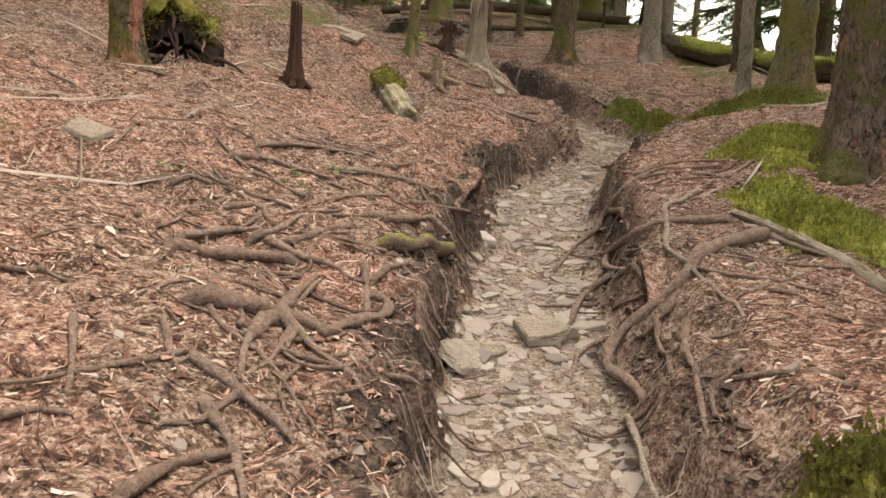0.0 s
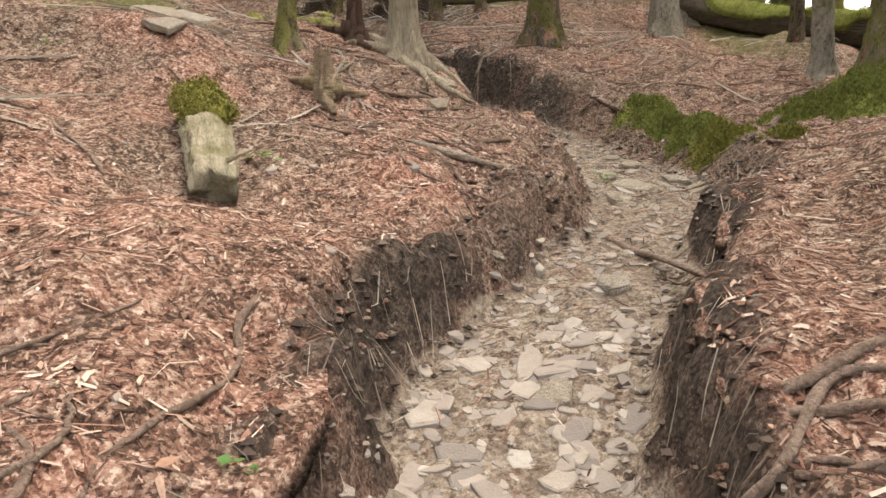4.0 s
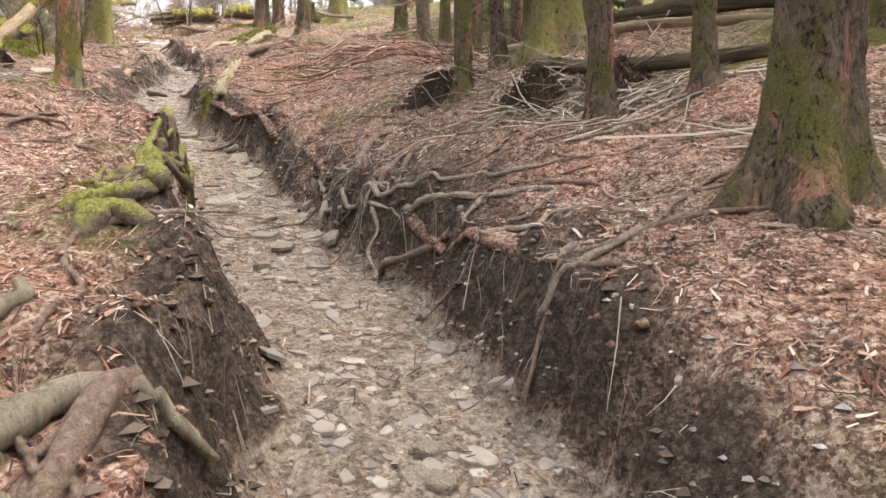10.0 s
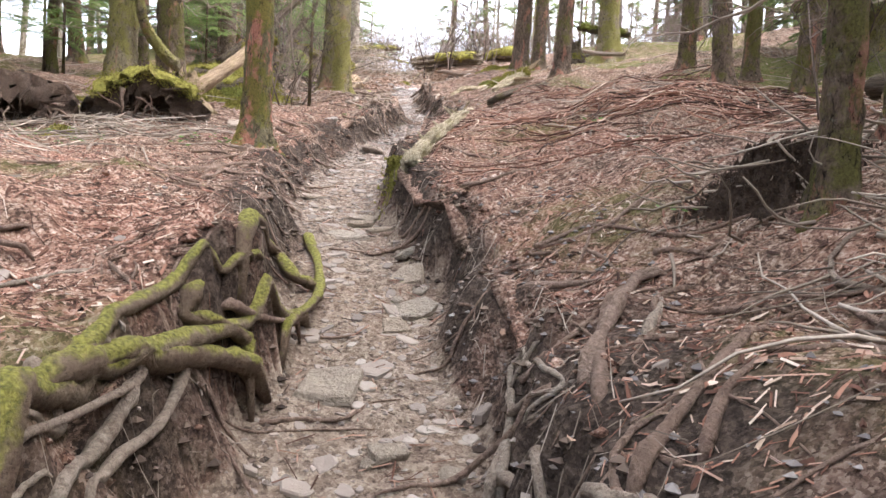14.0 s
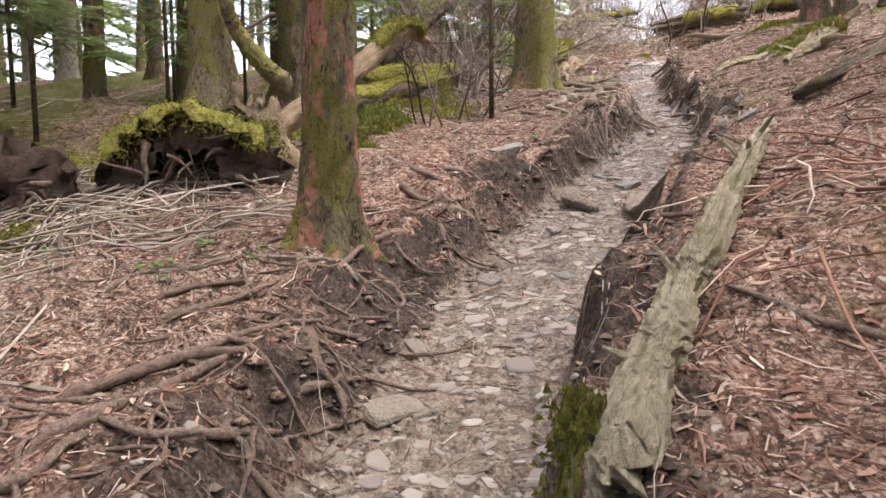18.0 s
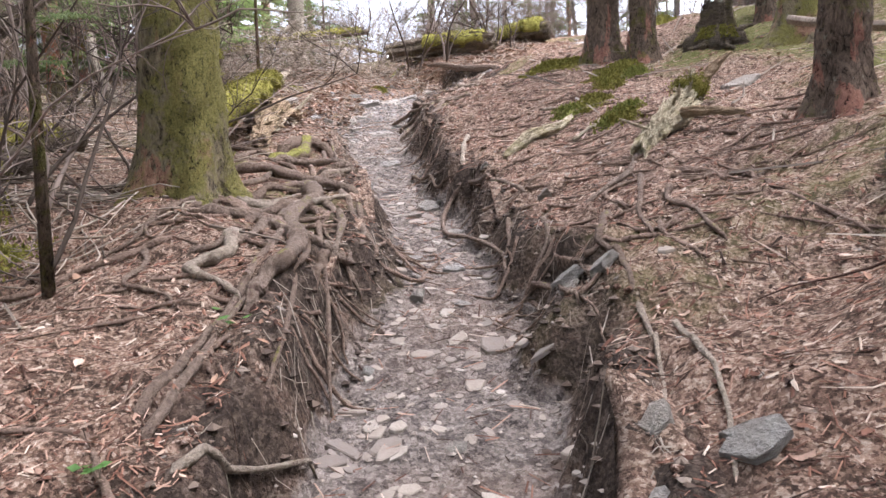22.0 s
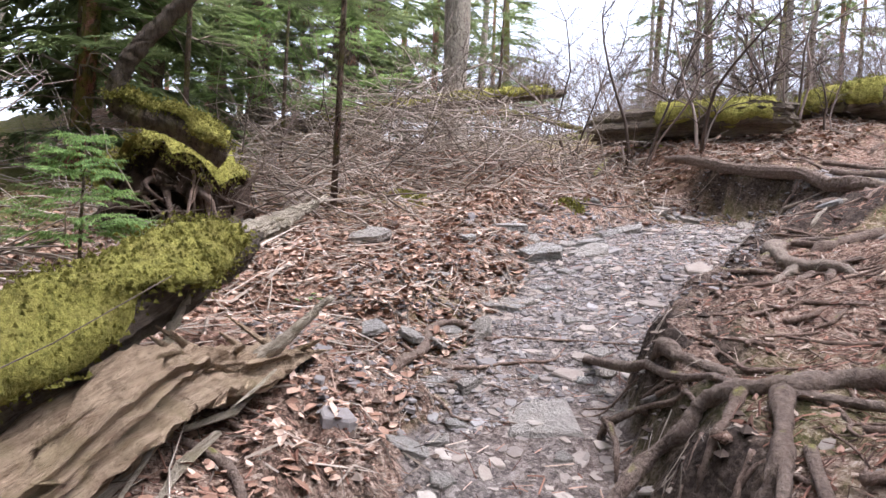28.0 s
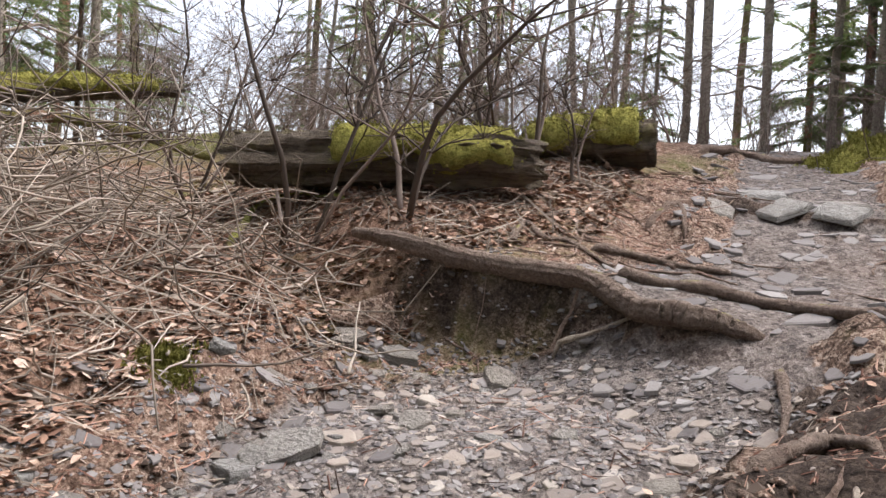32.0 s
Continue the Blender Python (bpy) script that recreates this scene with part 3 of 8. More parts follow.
# ---- the matted sod that overhangs the eroded banks ----
def bank_sod(sg):
    step_ = 3
    ids = np.arange(24, len(C) - 90, step_)
    u = U[ids]
    n = np.stack([TAN[ids, 1], -TAN[ids, 0]], -1) * sg
    h, bw = (along(u, HL), along(u, BL)) if sg < 0 else (along(u, HR), along(u, BR))
    base, top_d = along(u, HW), along(u, HW) + bw + 0.12
    D = np.linspace(0, 1, 40)[None] * (bw + 0.3)[:, None] + (base - 0.1)[:, None]
    X = C[ids][:, None] + n[:, None] * D[..., None]
    Z = gz(X[..., 0], X[..., 1])
    T = C[ids] + n * top_d[:, None]
    low, high = gz(*C[ids].T), gz(*T.T)
    k = (Z > (low + 0.82 * (high - low))[:, None]).argmax(1)
    k = np.round(np.convolve(np.pad(k, 2, mode="edge"), np.ones(5) / 5, "valid")).astype(int)
    lip = D[np.arange(len(ids)), k]
    zt = Z[np.arange(len(ids)), k] + 0.015
    o = 0.01 + 0.075 * relief(C[ids, 0] * sg, C[ids, 1], 2.1, 51) + 0.03 * relief(C[ids, 0], C[ids, 1] * sg, 7, 52)
    o = np.where((high - low > 0.22) & (h > 0.2), o, -0.05)
    rng = np.random.default_rng(77)
    rows = []
    for q, (f, out, dz) in enumerate(((0, 0.16, -0.03), (0, 0.06, 0.012), (-0.6, 0, 0.006), (-1.0, 0, -0.02), (-0.85, 0, -0.05), (-0.2, 0.03, -0.075), (0, 0.12, -0.11))):
        d = lip + f * o + out + rng.normal(0, 0.016, len(ids)) * (q not in (0, 6))
        p = C[ids] + n * d[:, None]
        z = (gz(*p.T) if q == 0 else zt) + dz * (0.6 + 0.8 * rng.random(len(ids))) + rng.normal(0, 0.009, len(ids))
        rows.append(np.column_stack([p, np.where(o < 0, z - 0.08, z)]))
    V = np.stack(rows, 1)
    m = len(rows)
    i, j = np.meshgrid(np.arange(len(ids) - 1), np.arange(m - 1), indexing="ij")
    a = (i * m + j).ravel()
    F = np.stack([a, a + 1, a + m + 1, a + m] if sg > 0 else [a, a + m, a + m + 1, a + 1], -1)
    me = mesh("bank_sod", V.reshape(-1, 3), F, GROUND)
    soil = np.tile([0, 0, 0, 0.3, 0.9, 1, 1], len(ids))
    me.attributes.new("bank", "FLOAT", "POINT").data.foreach_set("value", soil.astype(np.float32))
    me.attributes.new("grey", "FLOAT", "POINT").data.foreach_set("value", np.repeat(step(13, 17, u), m).astype(np.float32))
    return tagged(new("bank_sod", me), "matted sod of needles overhanging the gully bank", "sod", kind="stuff")


bank_sod(-1)
bank_sod(1)


# ---- trees ----
RNG = np.random.default_rng(7)


def trunk_mesh(name, r, h, material, seed, flare=0.45, lobes=5, rings=64, sides=30, lean=(0, 0), bow=0.0, top=0.55):
    """A trunk with root flare, uneven bark and taper, from 0.25 m under the ground up."""
    rng = np.random.default_rng(seed)
    z = np.concatenate([np.linspace(-0.25, 1.2, rings // 2), np.linspace(1.32, h, rings - rings // 2)])
    ang = np.arange(sides) * 2 * np.pi / sides
    ph = rng.uniform(0, 6.3)
    f = np.exp(-np.maximum(z, -0.1) / (0.9 * r + 0.06))[:, None] * flare
    lob = 1 + 0.55 * np.cos(lobes * ang + ph + 0.6 * np.sin(2 * ang))[None]
    R = r * (1 - (1 - top) * np.clip(z / h, 0, 1))[:, None] * (1 + f * lob)
    ux, uy = (R * np.cos(ang) + 0.37 * z[:, None]), (R * np.sin(ang) - 0.61 * z[:, None])
    R = R * (1 + 0.06 * np.sin(3 * ang + ph)[None] * np.sin(z * 1.3 + ph)[:, None]) + r * (0.07 * relief(ux, uy, 9, seed + 5) + 0.05 * relief(ux, uy, 21, seed + 6)) + 0.006 * rng.uniform(-1, 1, R.shape)
    cx = lean[0] * z + bow * np.sin(z * 0.5 + ph) * np.clip(z, 0, 1)
    cy = lean[1] * z + bow * np.cos(z * 0.43 + ph) * np.clip(z, 0, 1)
    V = np.stack([cx[:, None] + R * np.cos(ang), cy[:, None] + R * np.sin(ang), np.repeat(z[:, None], sides, 1)], -1).reshape(-1, 3)
    i, j = np.meshgrid(np.arange(rings - 1), np.arange(sides), indexing="ij")
    a, b = (i * sides + j).ravel(), (i * sides + (j + 1) % sides).ravel()
    return mesh(name, V, np.stack([a, b, b + sides, a + sides], -1), material)


def limb_mesh(name, length, r, rise, seed, material):
    """A dead limb with side twigs, along +x."""
    rng = np.random.default_rng(seed)
    t = np.linspace(0, 1, 7)
    wob = np.cumsum(rng.normal(0, 0.04, (7, 2)), 0)
    P = np.stack([t * length, wob[:, 0] * length, rise * t * length - 0.12 * length * t * t + wob[:, 1] * length], -1)
    pieces = [tube(P, r * (1 - 0.8 * t), 6)]
    for k in range(rng.integers(9, 16)):
        a = P[rng.integers(1, 7)]
        d = np.array([rng.uniform(0.3, 1), rng.uniform(-1, 1), rng.uniform(-0.7, 0.5)]) * length * rng.uniform(0.12, 0.32)
        pieces.append(tube([a, a + 0.5 * d, a + d + [0, 0, -0.04 * length]], [r * 0.3, r * 0.22, r * 0.1], 4))
    return mesh(name, *merge(pieces), material)


def spray(base, way, size, rng, fine=False):
    """Needle sprays: flat, narrow leaflets along a twig, as quads with a fold."""
    n = int(size / (0.011 if fine else 0.05)) + 3
    t = np.linspace(0.05, 1, n)
    side = np.cross(way, [0, 0, 1.0])
    side /= np.linalg.norm(side) + 1e-6
    V, F = [], []
    for k, s in enumerate(t):
        p = base + way * size * s + [0, 0, -0.12 * size * s ** 2]
        for sg in (1, -1):
            w = side * sg * size * 0.42 * (1.05 - s) + way * size * 0.22
            w = w * (0.4 + 0.03 / size) if fine else w
            w = w + rng.normal(0, 0.006 if fine else 0.02, 3) + [0, 0, -0.006 if fine else -0.03]
            c = np.cross(w, [0, 0, 1.0])
            c = c / (np.linalg.norm(c) + 1e-6) * (0.003 if fine else max(0.014, size * 0.035))
            i = len(V)
            V += [p - c, p + w * 0.5 - c * 1.5 + [0, 0, 0.012], p + w, p + w * 0.5 + c * 1.5 + [0, 0, 0.012]]
            F.append((i, i + 1, i + 2, i + 3))
    return np.array(V), np.array(F)


def crown_mesh(name, h0, h1, reach, seed, material, whorls=13, per=4, sprays=6):
    """A conifer's crown: whorls of drooping branches hung with sprays, thinner low down, uneven in outline."""
    rng = np.random.default_rng(seed)
    pieces = []
    for k in range(whorls):
        f = k / (whorls - 1)
        z = h0 + (h1 - h0) * f + rng.normal(0, 0.1)
        for j in range(per):
            if rng.random() < 0.18:
                continue
            a = rng.uniform(0, 6.3)
            L = reach * (1 - 0.9 * f) * rng.uniform(0.55, 1.2) * (0.6 + 0.4 * min(1, 4 * f))
            out = np.array([np.cos(a), np.sin(a), -0.15 + 0.35 * f])
            bough = [out * L * q + [0, 0, z - 0.25 * L * q * q] for q in (0.0, 0.5, 1.0)]
            pieces.append(tube(bough, (0.02, 0.012, 0.005), 4))
            for s in range(sprays):
                q = rng.uniform(0.2, 1)
                base = out * L * q + [0, 0, z - 0.25 * L * q * q]
                turn = a + rng.uniform(-1, 1)
                way = np.array([np.cos(turn), np.sin(turn), rng.uniform(-0.35, 0.05)])
                pieces.append(spray(base, way, min(0.75, 0.18 * L + 0.3), rng))
    return mesh(name, *merge(pieces), material, False)


DEAD_LIMBS = [limb_mesh("dead_branch", L, r, rise, 40 + k, GREY_TWIGS) for k, (L, r, rise) in enumerate(((0.9, 0.016, 0.1), (1.3, 0.02, 0.25), (1.7, 0.024, 0.0), (0.6, 0.014, -0.1)))]
CROWNS = [crown_mesh("crown", h0, h1, reach, 60 + k, NEEDLES, 12, 3, 5) for k, (h0, h1, reach) in enumerate(((4.6, 14, 2.4), (3.6, 12.5, 2.2), (5.8, 15, 2.6)))]
LOW_CROWNS = [crown_mesh("crown", h0, h1, reach, 70 + k, NEEDLES, 16, 5, 7) for k, (h0, h1, reach) in enumerate(((1.2, 9, 2.0), (1.8, 11, 2.3), (0.7, 7, 1.6)))]


def tree(x, y, r, material, seed, h=13.0, lean=(0, 0), limbs=5, low=1.6, crown=True, flare=0.45, bow=0.05, label="", category="tree"):
    """A forest tree: trunk, dead lower limbs and a crown."""
    rng = np.random.default_rng(seed)
    ob = new("conifer_tree")
    ob.matrix_basis = pose(x, y, float(gz(x, y)) - 0.02)
    part("trunk", trunk_mesh("trunk", r, h, material, seed, flare, lean=lean, bow=bow), ob)
    for k in range(limbs):
        z = rng.uniform(low, 5.5)
        part("dead_branch", DEAD_LIMBS[rng.integers(4)], ob, at=pose(lean[0] * z, lean[1] * z, z, 0, 0, rng.uniform(0, 360)))
    if crown:
        part("crown", CROWNS[rng.integers(3)], ob, at=pose(lean[0] * 6, lean[1] * 6, rng.uniform(2.5, 4.5), 0, 0, rng.uniform(0, 360)))
    return tagged(ob, label or "straight spruce trunk with flaking brown bark and dead limbs", category)


tree(-2.72, 6.6, 0.13, BARK_RED, 1, label="slim reddish trunk beside a mossy hollow stump")
tree(-0.42, 9.95, 0.07, BARK_MOSSY, 2, h=9, limbs=9, low=0.3, flare=0.6, label="young mossy spruce stem with low dead twigs")
tree(2.06, 13.2, 0.17, BARK, 3, flare=0.6, label="thick dark spruce trunk on gripping roots beside the bend")
tree(3.85, 14.15, 0.17, BARK_PALE, 4, label="pale greenish trunk at the edge of the clearing")
tree(4.25, 14.5, 0.12, BARK_PALE, 5, label="pale slender trunk beside a fallen black log")
tree(4.97, 12.83, 0.075, BARK, 6, flare=0.5, label="thin bare trunk near the mossy tree")
tree(4.67, 11.65, 0.10, BARK_PALE, 7, flare=0.6, label="slim pale trunk with a flared foot")
tree(5.15, 11.2, 0.26, BARK_MOSSY, 8, label="stout trunk coated in yellow-green moss")
tree(2.98, 5.25, 0.2, BARK, 9, flare=0.66, limbs=6, label="dark rough trunk rising behind moss cushions")
tree(3.3, 4.95, 0.13, BARK_RED, 10, label="reddish scaly trunk close to a darker one")
tree(-6.54, 16.07, 0.14, BARK_RED, 11, flare=0.61, limbs=4, low=2.2, label="reddish flaking trunk with moss and splayed roots")
tree(-10.68, 19.78, 0.235, BARK_MOSSY, 12, flare=0.55, limbs=8, low=2.4, label="big mossy trunk standing on a web of roots")
tree(-11.62, 25.6, 0.19, BARK, 13, flare=0.44, label="dark scaly trunk on the bank near the crest")
tree(-11.1, 25.65, 0.15, BARK, 14, flare=0.44, label="dark trunk standing close beside another")
tree(-9.4, 26.0, 0.22, BARK_MOSSY, 15, flare=0.61, label="mossy trunk on a green hummock")
tree(-10.2, 26.9, 0.1, BARK, 16)
tree(-9.9, 15.85, 0.2, BARK_MOSSY, 17, limbs=6, low=1.0, label="mossy trunk behind the upturned root plate")
tree(-10.87, 16.94, 0.2, BARK, 18, limbs=8, low=1.0)
tree(-12.1, 17.5, 0.13, BARK, 19, limbs=9, low=0.6)
tree(-13.0, 17.2, 0.16, BARK, 20, limbs=9, low=0.6)
tree(-14.1, 14.8, 0.14, BARK, 21, limbs=9, low=0.6)
tree(-0.62, 15.45, 0.07, BARK, 22, flare=0.5, limbs=7, low=0.9, label="thin pale trunk beside a dark root hummock")
tree(-0.66, 16.3, 0.068, BARK, 23, flare=0.5, limbs=7, low=0.9)
tree(-0.95, 17.4, 0.065, BARK, 24, flare=0.5, limbs=7, low=0.9)
tree(-0.12, 16.3, 0.2, BARK_MOSSY, 25, flare=0.55, limbs=6, low=1.2, label="broad trunk stained red and green with moss")
tree(0.82, 14.55, 0.082, BARK, 26, flare=0.6, limbs=9, low=0.8)
tree(1.45, 14.6, 0.07, BARK, 27, flare=0.6, limbs=9, low=0.8)
tree(-3.6, 20.2, 0.11, BARK, 28, lean=(-0.12, 0.05), limbs=7, low=0.8, label="dark trunk leaning over a tangle of dead sticks")
tree(-2.5, 19.6, 0.1, BARK, 29, limbs=7, low=0.8)
tree(-5.4, 22.4, 0.12, BARK, 30, limbs=7, low=0.8)
tree(-7.9, 22.6, 0.14, BARK, 31, limbs=4, low=1.5)
tree(-21.2, 27.4, 0.2, BARK_PALE, 32, limbs=9, low=1.0, label="grey-barked trunk with green shoots at its foot")
tree(-17.9, 36.6, 0.08, BARK_PALE, 33, limbs=4, low=2)
tree(-15.7, 38.2, 0.08, BARK_PALE, 34, limbs=4, low=2)

tree(-17.2, 37.4, 0.075, BARK_PALE, 35, limbs=9, low=1.2, label="slender grey trunk standing beyond the crest")
tree(-18.9, 38.6, 0.08, BARK_PALE, 36, limbs=9, low=1.2, label="slender grey trunk standing beyond the crest")
tree(-16.5, 39.6, 0.08, BARK_PALE, 37, limbs=9, low=1.2, label="slender grey trunk standing beyond the crest")
tree(-20.48, 39.10, 0.07, BARK_PALE, 39, limbs=9, low=1.2, label="slender grey trunk standing beyond the crest")
# the surrounding wood, thinned along the view up to the crest
placed = [(o.location.x, o.location.y) for o in scene.objects if o.name.startswith("conifer_tree")]
FOREST = [trunk_mesh("trunk", r, 13, m, 80 + k, 0.7, rings=24, sides=12, bow=0.06) for k, (r, m) in enumerate(((0.11, BARK), (0.15, BARK), (0.19, BARK), (0.13, BARK_PALE), (0.2, BARK_MOSSY), (0.09, BARK_RED)))]
tries = RNG.uniform((-42, -6), (24, 56), (9000, 2))
dist, sides_, stations = section(tries[:, 0], tries[:, 1])
made = 0
for (x, y), d, sd, u in zip(tries, dist, sides_, stations):
    gap = 1.5 if d < 14 else 2.6
    if made >= 215 or d < 3.4 or d > 27 or min(math.hypot(x - a, y - b) for a, b in placed) < gap:
        continue
    ahead = (x + 12.3) * -0.777 + (y - 22.6) * 0.629
    aside = (x + 12.3) * 0.629 + (y - 22.6) * 0.777
    if ahead > 4 and (abs(aside) < 0.9 + 0.04 * ahead or (ahead < 24 and 0 < aside < 10) or (ahead < 13 and -4 < aside < 0)):
        continue
    if sd < 0 and u > 19 and d < 15 and RNG.random() < 0.5:
        continue
    if y < 3 and abs(x) < 5:
        continue
    placed.append((x, y))
    made += 1
    ob = new("conifer_tree")
    s = RNG.uniform(0.85, 1.25)
    ob.matrix_basis = pose(x, y, float(gz(x, y)) - 0.05, 0, 0, RNG.uniform(0, 360))
    ob.scale = (s, s, s)
    part("trunk", FOREST[RNG.integers(6)], ob, at=pose(0, 0, 0, RNG.normal(0, 1.5), RNG.normal(0, 1.5)))
    for k in range(7 if d < 12 else 2):
        z = RNG.uniform(0.8, 4.5)
        part("dead_branch", DEAD_LIMBS[RNG.integers(4)], ob, at=pose(0, 0, z, 0, 0, RNG.uniform(0, 360)))
    low = d > 5 and RNG.random() < (0.45 if sd < 0 else 0.35)
    part("crown", (LOW_CROWNS if low else CROWNS)[RNG.integers(3)], ob)
    tagged(ob, "spruce with green boughs low on the trunk" if low else "tall bare-stemmed spruce in the dim wood", "tree", group="spruce wood")

# the dim wood behind the root plates
made = 0
for x, y in RNG.uniform((-24, 5), (-9.6, 16.2), (400, 2)):
    if made >= 22 or min(math.hypot(x - a, y - b) for a, b in placed) < 0.75 or float(section(np.array([x]), np.array([y]))[0][0]) < 3.6:
        continue
    placed.append((x, y))
    made += 1
    ob = new("conifer_tree")
    s = RNG.uniform(0.6, 1.0)
    ob.matrix_basis = pose(x, y, float(gz(x, y)) - 0.05, 0, 0, RNG.uniform(0, 360))
    ob.scale = (s, s, s)
    part("trunk", FOREST[(0, 0, 1, 5)[RNG.integers(4)]], ob, at=pose(0, 0, 0, RNG.normal(0, 2), RNG.normal(0, 2)))
    for k in range(6):
        part("dead_branch", DEAD_LIMBS[RNG.integers(4)], ob, at=pose(0, 0, RNG.uniform(0.5, 4.5), 0, 0, RNG.uniform(0, 360)))
    part("crown", (LOW_CROWNS if made % 8 == 0 else CROWNS)[RNG.integers(3)], ob)
    tagged(ob, "slim dark spruce with dead twigs in the dim wood", "tree", group="spruce wood")

# green-boughed spruces behind the brush
for x, y in ((-21.4, 24.6), (-23.2, 26.4), (-25.6, 28.0), (-20.4, 22.4), (-23.4, 23.4)):
    placed.append((x, y))
    ob = new("conifer_tree")
    ob.matrix_basis = pose(x, y, float(gz(x, y)) - 0.05, 0, 0, RNG.uniform(0, 360))
    part("trunk", FOREST[RNG.integers(3)], ob)
    for k in range(7):
        part("dead_branch", DEAD_LIMBS[RNG.integers(4)], ob, at=pose(0, 0, RNG.uniform(0.6, 3), 0, 0, RNG.uniform(0, 360)))
    part("crown", LOW_CROWNS[RNG.integers(3)], ob)
    tagged(ob, "spruce with green boughs low on the trunk", "tree", group="spruce wood")

# spruces closing the view past the crest
for x, y, s, k in ((-16.0, 39.4, 0.8, 0), (-14.9, 38.6, 0.9, 1), (-17.3, 41.5, 0.9, 2), (-13.6, 37.4, 1.0, 1), (-27.4, 30.2, 1.0, 2)):
    placed.append((x, y))
    ob = new("conifer_tree")
    ob.matrix_basis = pose(x, y, float(gz(x, y)) - 0.05, 0, 0, 77 * k + 31 * x)
    ob.scale = (s, s, s)
    part("trunk", FOREST[(0, 3, 5)[k]], ob)
    part("crown", LOW_CROWNS[k], ob)
    tagged(ob, "spruce with green boughs low on the trunk", "tree", group="spruce wood")

# thin trees past the crest
made = 0
for az, far_ in RNG.uniform((92, 10.5), (138, 27), (600, 2)):
    x, y = -14.3 + far_ * math.cos(radians(az)), 24.6 + far_ * math.sin(radians(az))
    d = float(section(np.array([x]), np.array([y]))[0][0])
    if made >= 15 or d < 1.5 or min(math.hypot(x - a, y - c) for a, c in placed) < 0.8:
        continue
    placed.append((x, y))
    made += 1
    ob = new("conifer_tree")
    s = RNG.uniform(0.5, 0.8)
    ob.matrix_basis = pose(x, y, float(gz(x, y)) - 0.05, 0, 0, RNG.uniform(0, 360))
    ob.scale = (s * 0.65, s * 0.65, s)
    part("trunk", FOREST[3], ob, at=pose(0, 0, 0, RNG.normal(0, 3), RNG.normal(0, 3)))
    for k in range(8):
        part("dead_branch", DEAD_LIMBS[RNG.integers(4)], ob, at=pose(0, 0, RNG.uniform(1, 7), 0, 0, RNG.uniform(0, 360)))
    part("crown", (LOW_CROWNS if RNG.random() < 0.3 else CROWNS)[RNG.integers(3)], ob)
    tagged(ob, "slender tree with bare twigs beyond the crest", "tree", group="spruce wood")


# ---- exposed roots and loose sticks ----
def draped(points, r, rng, lift=0.35, wobble=1.0):
    P = smooth_line(points, 7)
    n = len(P)
    d = np.gradient(P, axis=0)
    d /= np.linalg.norm(d, axis=1)[:, None] + 1e-9
    w = np.convolve(rng.normal(0, 1, n + 4), np.ones(5) / 5, "valid")[:n] * r * 0.9 * wobble
    P = P + np.stack([-d[:, 1], d[:, 0]], -1) * w[:, None]
    z = gz(P[:, 0], P[:, 1])
    k = 11 if n > 14 else 5
    z = np.convolve(np.pad(z, k // 2, mode="edge"), np.ones(k) / k, "valid")
    z = np.maximum(z, gz(P[:, 0], P[:, 1]) - 1.1 * r) + r * lift
    return np.column_stack([P, z])


def root_pieces(r, points, rng, sides=9, fork=True):
    r = r * (0.78 if points[0][1] < 20.9 else 0.6)
    L = draped(points, r, rng, 0.5)
    n = len(L)
    t = np.linspace(0, 1, n)
    rad = r * (1.1 - 0.5 * t) * (1 + 0.18 * np.sin(np.cumsum(rng.uniform(0, 0.9, n)))) 
    rad[0] *= 0.4
    rad[1] *= 0.75
    rad[-1] *= 0.12
    rad[-2] *= 0.45
    rad[-3] *= 0.75
    L[0, 2] -= r * 1.7
    L[-1, 2] -= r * 1.5
    L[1, 2] -= r * 0.7
    L[-2, 2] -= r * 0.6
    pieces = [tube(L, rad, sides, 0.12, rng)]
    if fork:
        for k in range(rng.integers(1, 4)):
            i = rng.integers(n // 4, n - 1)
            a = rng.uniform(-1.2, 1.2) + math.atan2(*(L[min(i + 1, n - 1), :2] - L[i - 1, :2])[::-1])
            ln = rng.uniform(0.15, 0.5)
            Q = [L[i, :2], L[i, :2] + 0.5 * ln * np.array([math.cos(a), math.sin(a)]), L[i, :2] + ln * np.array([math.cos(a + 0.5), math.sin(a + 0.5)])]
            S = draped(Q, rad[i] * 0.45, rng, 0.3)
            pieces.append(tube(S, rad[i] * 0.5 * np.linspace(1, 0.25, len(S)), 6, 0.05, rng))
    return merge(pieces)


count = [0]


def lay_root(r, points, material, label, group="exposed roots", fork=True, name="tree_root", category="root"):
    count[0] += 1
    rng = np.random.default_rng(900 + count[0])
    V, F = root_pieces(r, points, rng, fork=fork)
    c = np.array([points[0][0], points[0][1], float(gz(*points[0]))])
    ob = new(name, mesh(name, V - c, F, material))
    ob.matrix_basis = pose(*c)
    return tagged(ob, label, category, group)


def root(r, *points):
    return lay_root(r, points, ROOT if points[0][1] < 20.9 else ROOT_DULL, "thick brown root worn smooth across the path bank" if r > 0.034 else "thin brown root snaking over the needles")


def paleroot(r, *points):
    return lay_root(r, points, ROOT_PALE, "bare weathered root hanging from the eroded bank")


def stick(r, *points):
    return lay_root(r, points, ROOT_PALE, "grey fallen stick lying on the needles", "fallen sticks", False, "fallen_stick", "stick")


